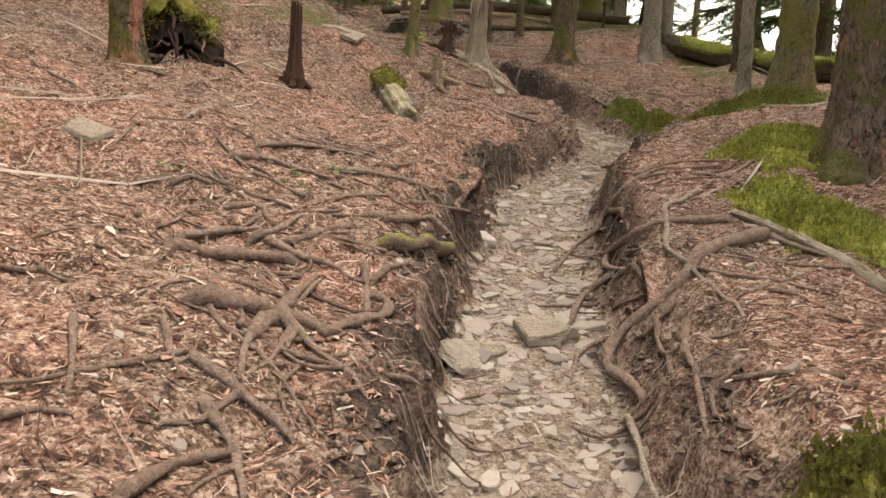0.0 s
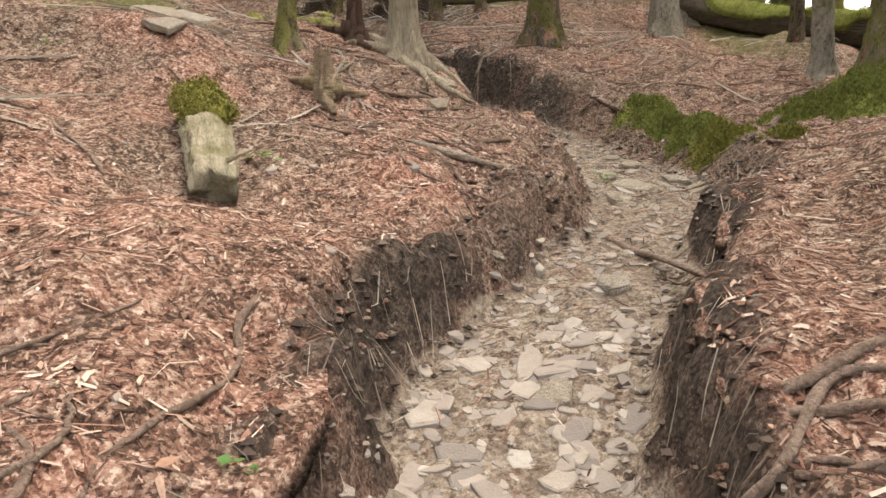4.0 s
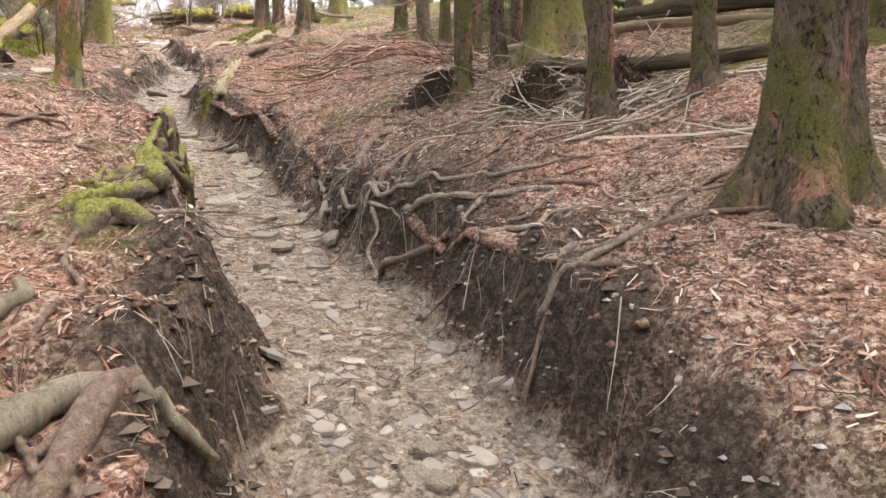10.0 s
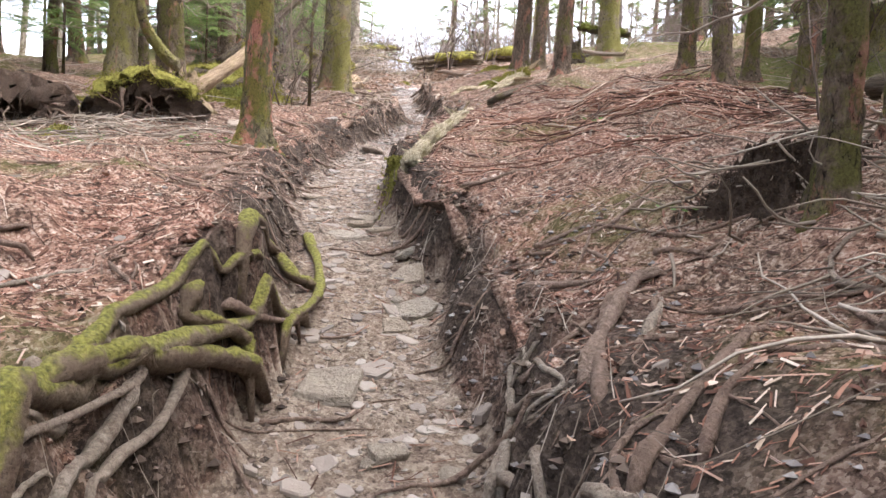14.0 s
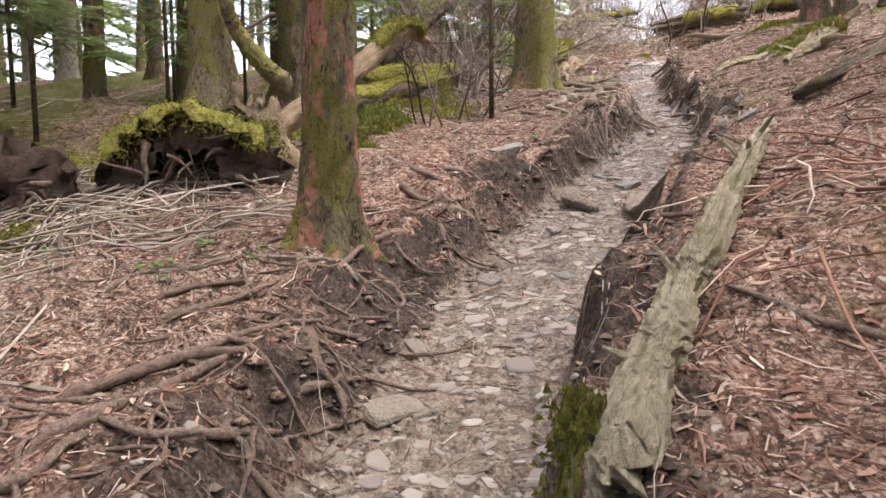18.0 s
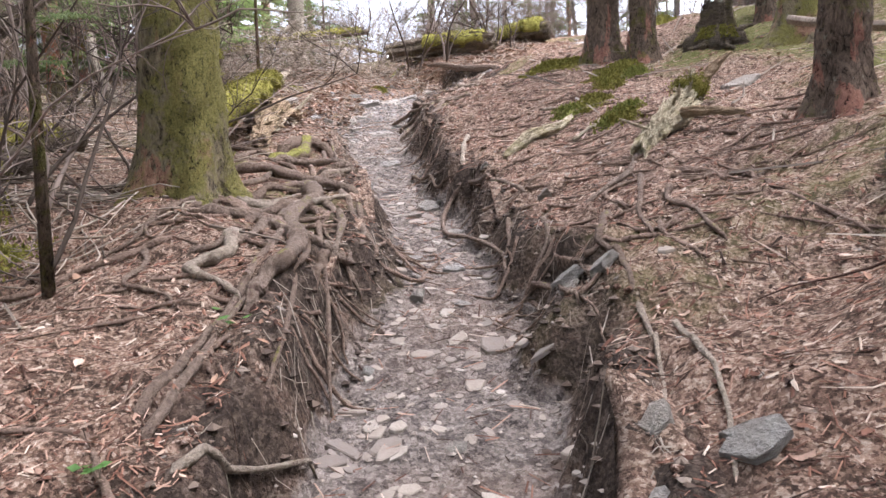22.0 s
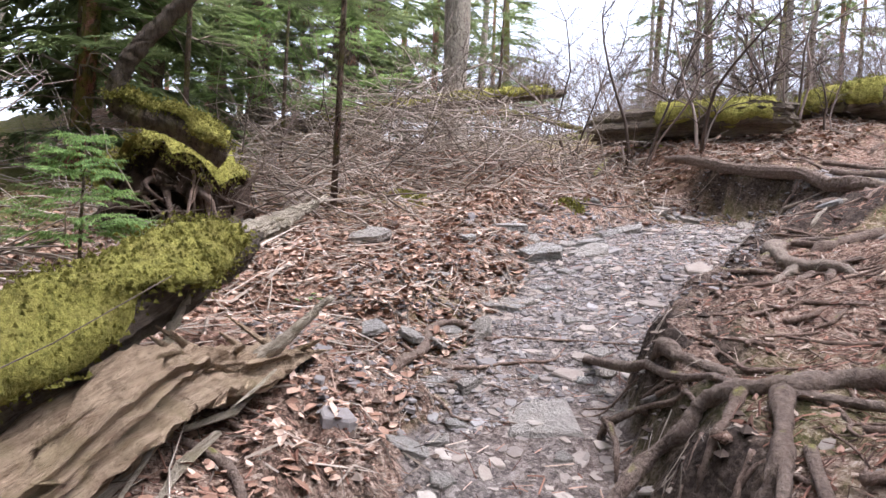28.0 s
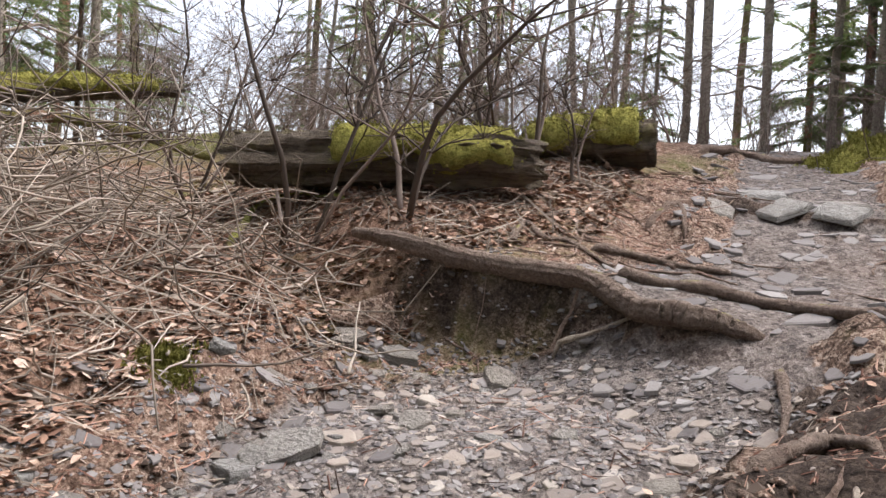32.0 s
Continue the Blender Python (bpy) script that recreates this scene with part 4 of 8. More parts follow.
stick(.026, (1.89, 4.55), (1.97, 4.09), (2.07, 3.58))
root(.03, (1.62, 8.26), (1.79, 7.88), (1.73, 6.47))
stick(.022, (-1.68, 4.93), (-1.6, 5.52))
stick(.035, (0.45, 8.54), (0.86, 8.19), (1.14, 8.1))
root(.022, (0.91, 9), (1.11, 9.01), (1.24, 8.98), (1.32, 8.79))
root(.03, (3.3, 10.06), (3.08, 9.61), (2.99, 9.26), (2.92, 8.93), (2.89, 8.67))
root(.025, (2.76, 11.47), (2.95, 11.7), (3.23, 11.63), (3.44, 11.31))
root(.02, (2.64, 8.56), (2.53, 8.32), (2.44, 8.09))
root(.05, (0.59, 11.11), (0.85, 10.64), (1.01, 10.43))
root(.03, (3.92, 10.59), (3.42, 10.02), (3.29, 9.63))
stick(.024, (1.51, 12.85), (1.42, 12.63), (1.36, 12.5), (1.27, 12.38), (1.2, 12.39))
stick(.022, (1.27, 12.68), (1.27, 12.42))
paleroot(.022, (-0.79, 14.43), (-0.91, 14.72), (-0.97, 14.83))
root(.02, (-1.65, 14.78), (-1.38, 14.83), (-1.19, 14.92))
root(.03, (-4.84, 14.81), (-4.99, 15), (-5.25, 15.23), (-5.29, 15.43))
root(.022, (-5.17, 15.59), (-5.21, 15.72), (-5.38, 15.91))
root(.03, (-3.67, 14.44), (-3.96, 14.54), (-4.3, 14.62))
stick(.022, (-4.01, 15.3), (-3.71, 15.14))
root(.03, (-3.58, 15.48), (-3.51, 15.59), (-3.33, 15.58))
root(.022, (-5.8, 15.13), (-5.99, 15.51), (-6.19, 15.88))
root(.02, (-2.98, 15.65), (-2.85, 15.74), (-2.77, 15.89), (-2.67, 15.99))
root(.02, (-4.4, 14.44), (-4.36, 14.61))
root(.035, (-7.43, 16.81), (-7.1, 16.77), (-6.99, 16.86))
stick(.022, (-7.48, 17.12), (-7.39, 17.26), (-7.3, 17.43))
root(.03, (-6.84, 16.89), (-6.89, 17.03), (-6.93, 17.18))
root(.028, (-7.59, 16.93), (-7.3, 16.98), (-7.15, 17.01))
stick(.03, (-10.13, 22.32), (-10.15, 22.71))
stick(.03, (-11.12, 22.68), (-10.83, 22.34), (-10.61, 22.11))
root(.02, (-11.78, 22.57), (-11.51, 22.5), (-11.09, 22.23), (-10.78, 22.14))
stick(.03, (-10.83, 23.37), (-10.64, 23.41), (-10.48, 23.46))
root(.02, (-11.08, 23), (-10.77, 23.01), (-10.55, 23.08))

def bared(r0, r1, material, line, *forks):
    """A root washed bare: its own course through the air and over the bank, with knots, taper and side roots as parts."""
    count[0] += 1
    rng = np.random.default_rng(900 + count[0])
    c = np.array(line[0])
    pieces = []
    for a, b, pts in ((r0, r1, line), *forks):
        P = smooth_line(pts, 7)
        n = len(P)
        d = np.gradient(P, axis=0)
        d /= np.linalg.norm(d, axis=1)[:, None] + 1e-9
        w = np.convolve(rng.normal(0, 1, n + 4), np.ones(5) / 5, "valid")[:n] * a * 0.25
        P = P + np.stack([-d[:, 1], d[:, 0], 0 * w], -1) * w[:, None]
        P[:, 2] = np.maximum(P[:, 2], gz(P[:, 0], P[:, 1]) + 0.25 * a)
        head, tail = P[0] - d[0] * 2.5 * a, P[-1] + d[-1] * 4 * b
        head[2], tail[2] = float(gz(*head[:2])) - 1.6 * a, float(gz(*tail[:2])) - 1.6 * b
        P = np.vstack([head, P, tail])
        rad = np.concatenate([[a * 0.5], np.linspace(a, b, n) * (1 + 0.16 * np.sin(np.cumsum(rng.uniform(0, 1.1, n)))) * (1 + 0.05 * rng.uniform(-1, 1, n)), [b * 0.3]])
        V, F = tube(P, rad, 12, 0.13, rng, 0.9)
        pieces.append((V - c, F))
    kind = {"mossy_root": "root padded with yellow moss on the bank edge", "weathered_root": "bare weathered root hanging from the eroded bank"}.get(material.name, "brown root worn smooth on the path bank")
    label = ("stout " if r0 > 0.034 else "thin ") + kind
    if len(pieces) == 1:
        ob = new("tree_root", mesh("tree_root", *pieces[0], material))
    else:
        ob = new("tree_root")
        for k, (V, F) in enumerate(pieces):
            part("side_root" if k else "main_root", mesh("root", V, F, material), ob)
    ob.matrix_basis = pose(*c)
    return tagged(ob, label + (" with forks" if forks else ""), "root", "exposed roots")


bared(.045, .022, ROOT, [(1.91, 4.26, 1.21), (1.55, 4.02, 1.14), (1.37, 3.84, 1.04), (1.26, 3.78, 0.92), (1.16, 3.77, 0.83), (1.02, 3.78, 0.69), (0.93, 3.69, 0.61), (0.89, 3.48, 0.57), (0.92, 3.25, 0.58), (0.92, 3.07, 0.58)], (.02, .008, [(1.14, 3.61, 0.81), (1.10, 3.42, 0.72), (1.04, 3.07, 0.71), (0.98, 2.83, 0.72)]))
bared(.03, .018, ROOT, [(1.84, 4.63, 1.26), (1.53, 4.64, 1.23), (1.30, 4.64, 1.14), (1.23, 5.08, 0.96), (1.17, 4.89, 0.89), (1.17, 4.37, 0.93), (1.22, 4.13, 0.93)])
bared(.022, .01, ROOT_PALE, [(1.83, 5.17, 1.42), (1.67, 5.00, 1.35), (1.54, 4.93, 1.30), (1.43, 4.49, 1.18), (1.33, 4.17, 1.11), (1.37, 3.91, 1.05), (1.34, 3.58, 1.01), (1.38, 3.41, 0.96), (1.38, 3.20, 0.93)])
bared(.026, .012, ROOT, [(1.12, 4.59, 0.86), (1.00, 4.59, 0.76), (0.89, 4.40, 0.69), (0.83, 4.19, 0.64), (0.75, 4.04, 0.60)])
bared(.018, .008, ROOT, [(0.97, 3.85, 0.64), (0.84, 3.81, 0.58), (0.77, 3.68, 0.55), (0.70, 3.41, 0.51)])
bared(.018, .008, ROOT, [(1.19, 3.32, 0.84), (1.09, 3.06, 0.79), (1.09, 2.91, 0.74), (1.02, 2.70, 0.77)])
bared(.02, .008, ROOT, [(1.31, 5.74, 1.16), (1.43, 5.64, 1.40), (1.69, 5.90, 1.53), (1.87, 5.73, 1.57), (2.14, 5.63, 1.61)])
bared(.02, .008, ROOT, [(1.56, 5.88, 1.50), (1.90, 5.94, 1.62), (2.20, 5.69, 1.65)])
bared(.016, .008, ROOT, [(1.54, 5.80, 1.46), (1.77, 5.67, 1.53), (2.05, 5.41, 1.53), (2.01, 5.02, 1.41)])
bared(.026, .012, ROOT, [(1.38, 5.43, 1.24), (1.33, 5.73, 1.18), (1.24, 5.65, 1.06), (1.06, 5.56, 0.91), (0.88, 5.14, 0.81)])
bared(.045, .03, ROOT, [(-0.79, 2.57, 0.99), (-0.67, 2.60, 0.96), (-0.59, 2.66, 0.93), (-0.55, 2.68, 0.92)], (.03, .012, [(-0.55, 2.68, 0.91), (-0.54, 2.93, 0.94), (-0.54, 3.13, 0.93), (-0.50, 3.32, 0.96)]), (.03, .016, [(-0.56, 2.67, 0.91), (-0.56, 2.55, 0.90), (-0.58, 2.43, 0.89)]), (.026, .014, [(-0.53, 2.69, 0.91), (-0.47, 2.61, 0.87), (-0.47, 2.50, 0.86)]), (.03, .02, [(-0.54, 2.71, 0.91), (-0.42, 2.72, 0.87), (-0.36, 2.71, 0.85), (-0.30, 2.83, 0.86), (-0.21, 2.96, 0.86), (-0.16, 3.13, 0.86), (-0.19, 3.30, 0.87), (-0.25, 3.28, 0.89)]))
bared(.02, .012, ROOT, [(-0.32, 3.51, 1.01), (-0.29, 3.40, 0.93), (-0.25, 3.10, 0.85)])
bared(.042, .03, ROOT, [(-1.10, 3.19, 1.07), (-0.99, 3.32, 1.03), (-0.89, 3.43, 1.02), (-0.68, 3.48, 1.01)])
bared(.025, .012, ROOT, [(-0.80, 3.67, 1.07), (-0.63, 3.53, 1.02), (-0.50, 3.49, 1.00), (-0.41, 3.41, 0.98)])
bared(.026, .015, ROOT, [(-1.16, 3.44, 1.09), (-1.11, 3.62, 1.09), (-1.00, 3.72, 1.10), (-0.88, 3.76, 1.11)])
bared(.028, .015, ROOT, [(-0.73, 3.66, 1.06), (-0.62, 3.73, 1.09), (-0.53, 3.89, 1.12), (-0.41, 3.97, 1.13)])
bared(.025, .012, ROOT, [(-0.88, 3.69, 1.08), (-0.79, 3.77, 1.11), (-0.74, 3.90, 1.15), (-0.72, 4.00, 1.17)])
bared(.025, .015, ROOT, [(-1.26, 4.63, 1.47), (-1.04, 4.77, 1.45), (-0.87, 4.77, 1.40), (-0.68, 4.83, 1.36)])
bared(.022, .012, ROOT, [(-1.16, 4.87, 1.54), (-0.99, 5.12, 1.56), (-0.76, 5.38, 1.55), (-0.52, 5.40, 1.51)])
bared(.025, .015, ROOT, [(-0.64, 5.03, 1.41), (-0.42, 5.10, 1.40), (-0.23, 5.20, 1.37), (-0.04, 5.22, 1.33)])
bared(.024, .012, ROOT, [(-1.08, 3.96, 1.20), (-0.96, 4.03, 1.21), (-0.86, 3.88, 1.16)])
bared(.02, .012, ROOT, [(-1.20, 4.22, 1.31), (-1.04, 4.19, 1.26), (-0.81, 4.15, 1.21)])
bared(.022, .012, ROOT, [(-1.44, 4.16, 1.31), (-1.36, 4.20, 1.33), (-1.27, 4.21, 1.31)])
bared(.032, .02, ROOT, [(-0.35, 4.20, 1.18), (-0.20, 4.24, 1.16), (-0.06, 4.59, 1.15), (0.11, 4.62, 1.06)])
bared(.02, .012, ROOT, [(-0.15, 4.91, 1.23), (0.04, 4.94, 1.21), (0.26, 5.42, 1.16)])
bared(.02, .012, ROOT, [(-0.59, 4.42, 1.25), (-0.46, 4.59, 1.27), (-0.31, 4.84, 1.27)])
bared(.05, .045, ROOT_MOSSY, [(-0.22, 3.94, 1.07), (-0.08, 4.03, 1.04), (0.11, 4.49, 0.98)])
bared(.02, .012, ROOT, [(-0.25, 3.43, 0.95), (-0.17, 3.55, 0.99), (-0.07, 3.87, 0.96)])
bared(.015, .007, ROOT, [(-0.05, 3.34, 0.88), (-0.03, 3.25, 0.81), (0.02, 3.20, 0.71), (0.06, 3.19, 0.64)])
bared(.013, .006, ROOT, [(0.06, 4.00, 0.91), (0.10, 3.87, 0.82), (0.09, 3.71, 0.77)])
bared(.014, .006, ROOT, [(-0.20, 2.62, 0.81), (-0.24, 2.75, 0.82), (-0.29, 2.79, 0.84)])
bared(.045, .04, ROOT_MOSSY, [(-0.44, 11.68, 3.35), (-0.41, 11.80, 3.38), (-0.33, 11.89, 3.39), (-0.34, 11.97, 3.41), (-0.38, 12.03, 3.46), (-1.08, 12.37, 3.43), (-1.14, 12.48, 3.47), (-1.19, 12.62, 3.50), (-1.47, 12.94, 3.50), (-1.64, 13.17, 3.55), (-2.04, 13.65, 3.54), (-2.57, 14.27, 3.48)], (.025, .014, [(-0.55, 11.91, 3.41), (-0.97, 12.16, 3.41), (-1.18, 12.35, 3.45), (-1.30, 12.49, 3.51)]))
bared(.06, .05, ROOT_MOSSY, [(-0.30, 11.65, 3.30), (-0.32, 11.73, 3.33), (-0.23, 11.76, 3.31)])
bared(.022, .012, ROOT_PALE, [(-0.26, 11.73, 3.30), (-0.24, 11.79, 3.31), (-0.16, 11.83, 3.31), (-0.04, 11.84, 3.32)])
bared(.018, .012, ROOT_PALE, [(-1.58, 13.04, 3.62), (-1.58, 13.10, 3.54), (-1.60, 13.16, 3.49), (-1.23, 12.80, 3.49), (-1.08, 12.56, 3.48)])
bared(.021, .01, ROOT_PALE, [(-1.87, 13.42, 3.49), (-1.58, 13.22, 3.37), (-1.42, 13.03, 3.33), (-1.22, 12.91, 3.29), (-1.13, 12.88, 3.18), (-0.98, 12.77, 3.10)])
bared(.014, .008, ROOT_PALE, [(-1.02, 12.57, 3.43), (-1.13, 12.71, 3.38), (-1.21, 12.82, 3.39)])
bared(.032, .02, ROOT_MOSSY, [(-1.51, 12.97, 3.59), (-1.68, 13.11, 3.66), (-1.96, 13.37, 3.70), (-2.13, 13.67, 3.75), (-2.26, 13.87, 3.79)])
bared(.032, .026, ROOT_MOSSY, [(-3.60, 14.94, 3.81), (-3.22, 14.77, 3.66), (-2.89, 14.57, 3.54), (-2.30, 14.04, 3.49)])
bared(.02, .014, ROOT_PALE, [(-0.99, 14.04, 3.21), (-0.63, 13.85, 3.25), (-0.31, 13.68, 3.33), (-0.14, 13.65, 3.38), (0.19, 13.52, 3.43), (0.37, 13.57, 3.45), (0.56, 13.50, 3.46), (0.69, 13.55, 3.49), (0.79, 13.61, 3.51), (0.87, 13.65, 3.54)], (.016, .008, [(-1.01, 14.05, 3.22), (-1.19, 14.28, 3.34), (-1.39, 14.50, 3.43), (-1.07, 14.28, 3.49), (-0.92, 14.21, 3.49), (-1.01, 14.16, 3.39)]), (.016, .008, [(-0.43, 13.69, 3.29), (-0.41, 13.71, 3.36), (-0.33, 13.79, 3.41), (-0.27, 13.69, 3.35)]), (.016, .008, [(-0.40, 13.68, 3.29), (-0.25, 13.64, 3.26), (-0.11, 13.57, 3.20)]))
bared(.015, .008, ROOT_PALE, [(-0.37, 13.67, 3.26), (-0.28, 13.59, 3.13), (-0.29, 13.50, 3.00), (-0.11, 13.32, 2.90)])
bared(.023, .016, ROOT_PALE, [(-0.05, 13.56, 3.25), (0.17, 13.44, 3.32), (0.34, 13.42, 3.35), (0.49, 13.40, 3.34), (0.65, 13.38, 3.36), (0.76, 13.40, 3.38), (0.90, 13.39, 3.39)], (.016, .008, [(0.51, 13.39, 3.33), (0.48, 13.27, 3.25), (0.49, 13.21, 3.20)]))
bared(.022, .012, ROOT, [(-0.67, 14.05, 3.54), (-1.01, 14.52, 3.63), (-1.10, 14.80, 3.75), (-1.07, 14.94, 3.80)])
bared(.02, .014, ROOT_PALE, [(0.77, 12.93, 3.19), (0.83, 13.02, 3.20), (0.97, 12.99, 3.22), (0.99, 13.07, 3.26), (1.07, 13.10, 3.29), (1.16, 13.13, 3.31)])
bared(.018, .01, ROOT, [(0.79, 13.12, 3.23), (0.87, 13.10, 3.25), (0.91, 13.25, 3.32), (0.94, 13.32, 3.36)])
bared(.025, .014, ROOT, [(-0.11, 13.38, 2.95), (0.08, 13.34, 3.01), (0.27, 13.28, 3.08), (0.33, 13.29, 3.13)])
bared(.02, .014, ROOT, [(0.86, 13.44, 3.42), (0.99, 13.45, 3.42), (1.09, 13.47, 3.42)])
bared(.02, .01, ROOT, [(-0.19, 14.76, 3.76), (-0.05, 14.77, 3.77), (0.32, 14.27, 3.76)])
bared(.026, .012, ROOT, [(-2.59, 12.66, 3.86), (-2.50, 12.86, 3.85), (-2.40, 13.04, 3.82)])
bared(.022, .012, ROOT, [(-2.45, 12.69, 3.80), (-2.49, 12.83, 3.84), (-2.53, 13.07, 3.89)])
bared(.055, .03, ROOT_DULL, [(-11.31, 20.44, 6.18), (-11.19, 20.63, 6.18), (-10.89, 20.64, 6.12), (-10.55, 20.68, 6.06), (-10.32, 20.70, 6.02), (-10.22, 20.72, 5.95)])
bared(.058, .034, ROOT_DULL, [(-10.50, 20.54, 6.03), (-10.22, 20.40, 5.97), (-10.14, 20.20, 5.89), (-9.80, 19.96, 5.81), (-9.52, 19.79, 5.75), (-9.22, 19.56, 5.73), (-9.18, 19.45, 5.66), (-9.13, 19.35, 5.60), (-9.10, 19.30, 5.58)], (.03, .014, [(-10.22, 20.43, 5.96), (-10.03, 20.40, 5.88), (-9.79, 20.28, 5.82), (-9.60, 20.11, 5.73), (-9.47, 19.99, 5.68)]), (.024, .01, [(-9.72, 19.98, 5.77), (-9.51, 19.86, 5.72), (-9.22, 19.65, 5.71), (-9.17, 19.57, 5.67)]))
bared(.05, .03, ROOT_DULL, [(-10.24, 20.21, 5.92), (-10.21, 20.05, 5.89), (-10.12, 19.91, 5.88), (-9.93, 19.77, 5.87)], (.028, .014, [(-10.02, 19.97, 5.85), (-9.73, 19.70, 5.81), (-9.63, 19.57, 5.79), (-9.57, 19.43, 5.74), (-9.57, 19.37, 5.73)]))
bared(.03, .014, ROOT_DULL, [(-10.19, 20.16, 5.89), (-9.94, 19.96, 5.84), (-9.66, 19.80, 5.80), (-9.58, 19.67, 5.77)])
bared(.02, .008, ROOT_DULL, [(-9.50, 20.05, 5.69), (-9.44, 20.06, 5.59), (-9.38, 20.08, 5.49)])
bared(.03, .02, ROOT_DULL, [(-9.47, 19.94, 5.69), (-9.42, 19.87, 5.63), (-9.22, 19.71, 5.65)])
bared(.03, .016, ROOT_DULL, [(-12.88, 21.25, 6.44), (-12.55, 21.45, 6.37), (-12.37, 21.60, 6.32), (-11.97, 21.60, 6.26), (-11.77, 21.66, 6.21)])
bared(.026, .014, ROOT_DULL, [(-12.31, 21.00, 6.32), (-12.65, 21.40, 6.39), (-12.27, 21.39, 6.29)])
bared(.06, .05, ROOT_DULL, [(-12.59, 21.66, 6.43), (-12.75, 21.99, 6.52), (-12.56, 22.12, 6.40)])
bared(.02, .01, ROOT_DULL, [(-9.65, 19.32, 5.75), (-9.63, 19.43, 5.77), (-9.75, 19.62, 5.82), (-9.81, 19.88, 5.81)])
bared(.022, .012, ROOT_DULL, [(-10.31, 20.66, 6.00), (-10.01, 20.52, 5.87), (-9.71, 20.38, 5.76), (-9.63, 20.38, 5.68)])
bared(.018, .01, ROOT_DULL, [(-10.06, 20.61, 5.91), (-9.79, 20.43, 5.80), (-9.67, 20.40, 5.72)])
bared(.02, .014, ROOT_DULL, [(-10.40, 21.83, 5.98), (-10.43, 21.78, 5.90), (-10.31, 21.58, 5.77), (-10.01, 21.32, 5.69), (-9.71, 21.22, 5.68), (-9.44, 21.13, 5.65), (-9.17, 20.96, 5.62)])
bared(.022, .014, ROOT_DULL, [(-8.88, 21.93, 6.17), (-8.79, 21.69, 6.07), (-8.78, 21.45, 5.99), (-8.79, 21.27, 5.90)])
bared(.024, .012, ROOT_DULL, [(-8.57, 21.13, 5.85), (-8.37, 20.80, 5.80), (-8.32, 20.70, 5.75), (-8.24, 20.67, 5.70), (-8.11, 20.58, 5.66), (-7.95, 20.39, 5.60)])
bared(.018, .01, ROOT_DULL, [(-8.68, 21.65, 6.05), (-8.46, 21.29, 5.93), (-8.35, 21.10, 5.86), (-8.18, 20.90, 5.80), (-8.12, 20.84, 5.78)])
bared(.018, .01, ROOT_DULL, [(-8.36, 21.41, 5.98), (-8.26, 21.22, 5.92), (-8.06, 21.11, 5.88), (-7.89, 20.93, 5.82), (-7.79, 20.87, 5.77)])
bared(.016, .01, ROOT_DULL, [(-9.49, 21.81, 6.10), (-9.51, 21.56, 5.98), (-9.53, 21.40, 5.88), (-9.54, 21.31, 5.79)])
bared(.015, .008, ROOT_DULL, [(-9.36, 21.23, 5.80), (-9.16, 21.01, 5.68), (-9.07, 20.87, 5.59), (-8.99, 20.79, 5.52)])
bared(.022, .016, ROOT_DULL, [(-10.27, 21.85, 6.04), (-9.90, 21.67, 6.05), (-9.51, 21.54, 5.98)])
bared(.02, .01, ROOT_DULL, [(-8.75, 20.74, 5.50), (-8.58, 20.67, 5.50), (-8.37, 20.49, 5.53), (-8.22, 20.39, 5.53)])
bared(.014, .008, ROOT_DULL, [(-8.94, 21.05, 5.82), (-8.78, 20.89, 5.73), (-8.78, 20.82, 5.61), (-8.77, 20.77, 5.53)])
bared(.042, .028, ROOT_DULL, [(-12.77, 24.40, 7.11), (-12.89, 24.30, 7.08), (-12.96, 24.16, 7.05), (-13.09, 24.10, 7.02), (-13.20, 24.05, 6.95), (-13.22, 24.00, 6.86), (-13.30, 23.93, 6.75), (-13.28, 23.76, 6.63)], (.025, .012, [(-13.08, 24.12, 7.02), (-13.00, 23.95, 6.96), (-12.95, 23.83, 6.90), (-12.95, 23.79, 6.80)]), (.035, .03, [(-12.94, 24.11, 7.03), (-12.81, 23.95, 6.98), (-12.71, 23.82, 6.90), (-12.71, 23.75, 6.83)]))
bared(.02, .01, ROOT_DULL, [(-13.70, 24.09, 6.76), (-13.56, 24.15, 6.85), (-13.23, 24.05, 6.96)])
bared(.018, .01, ROOT_DULL, [(-13.72, 24.10, 6.77), (-13.56, 24.01, 6.73), (-13.47, 23.94, 6.70)])
bared(.035, .025, ROOT_DULL, [(-13.57, 24.25, 7.09), (-13.45, 24.23, 7.05), (-13.28, 24.26, 7.03)])
bared(.02, .01, ROOT_DULL, [(-13.43, 24.36, 7.08), (-13.44, 24.19, 7.01), (-13.60, 24.19, 6.88)])
bared(.03, .016, ROOT_DULL, [(-14.14, 25.52, 7.43), (-14.35, 26.03, 7.54), (-14.14, 26.13, 7.57), (-13.98, 26.33, 7.64)])
bared(.022, .014, ROOT_DULL, [(-13.62, 25.32, 7.37), (-13.75, 25.57, 7.43), (-13.69, 25.67, 7.47)])
bared(.03, .02, ROOT_DULL, [(-14.61, 23.59, 6.86), (-14.75, 23.79, 6.89), (-15.04, 23.99, 6.96), (-15.11, 24.15, 6.98), (-15.03, 24.23, 6.96)])
bared(.05, .035, ROOT_PALE, [(-14.33, 25.87, 7.51), (-14.16, 25.64, 7.47), (-13.98, 25.50, 7.42), (-13.87, 25.45, 7.42), (-13.76, 25.48, 7.42), (-13.64, 25.47, 7.42)], (.03, .016, [(-13.87, 25.46, 7.41), (-13.87, 25.35, 7.37), (-13.86, 25.26, 7.34)]))
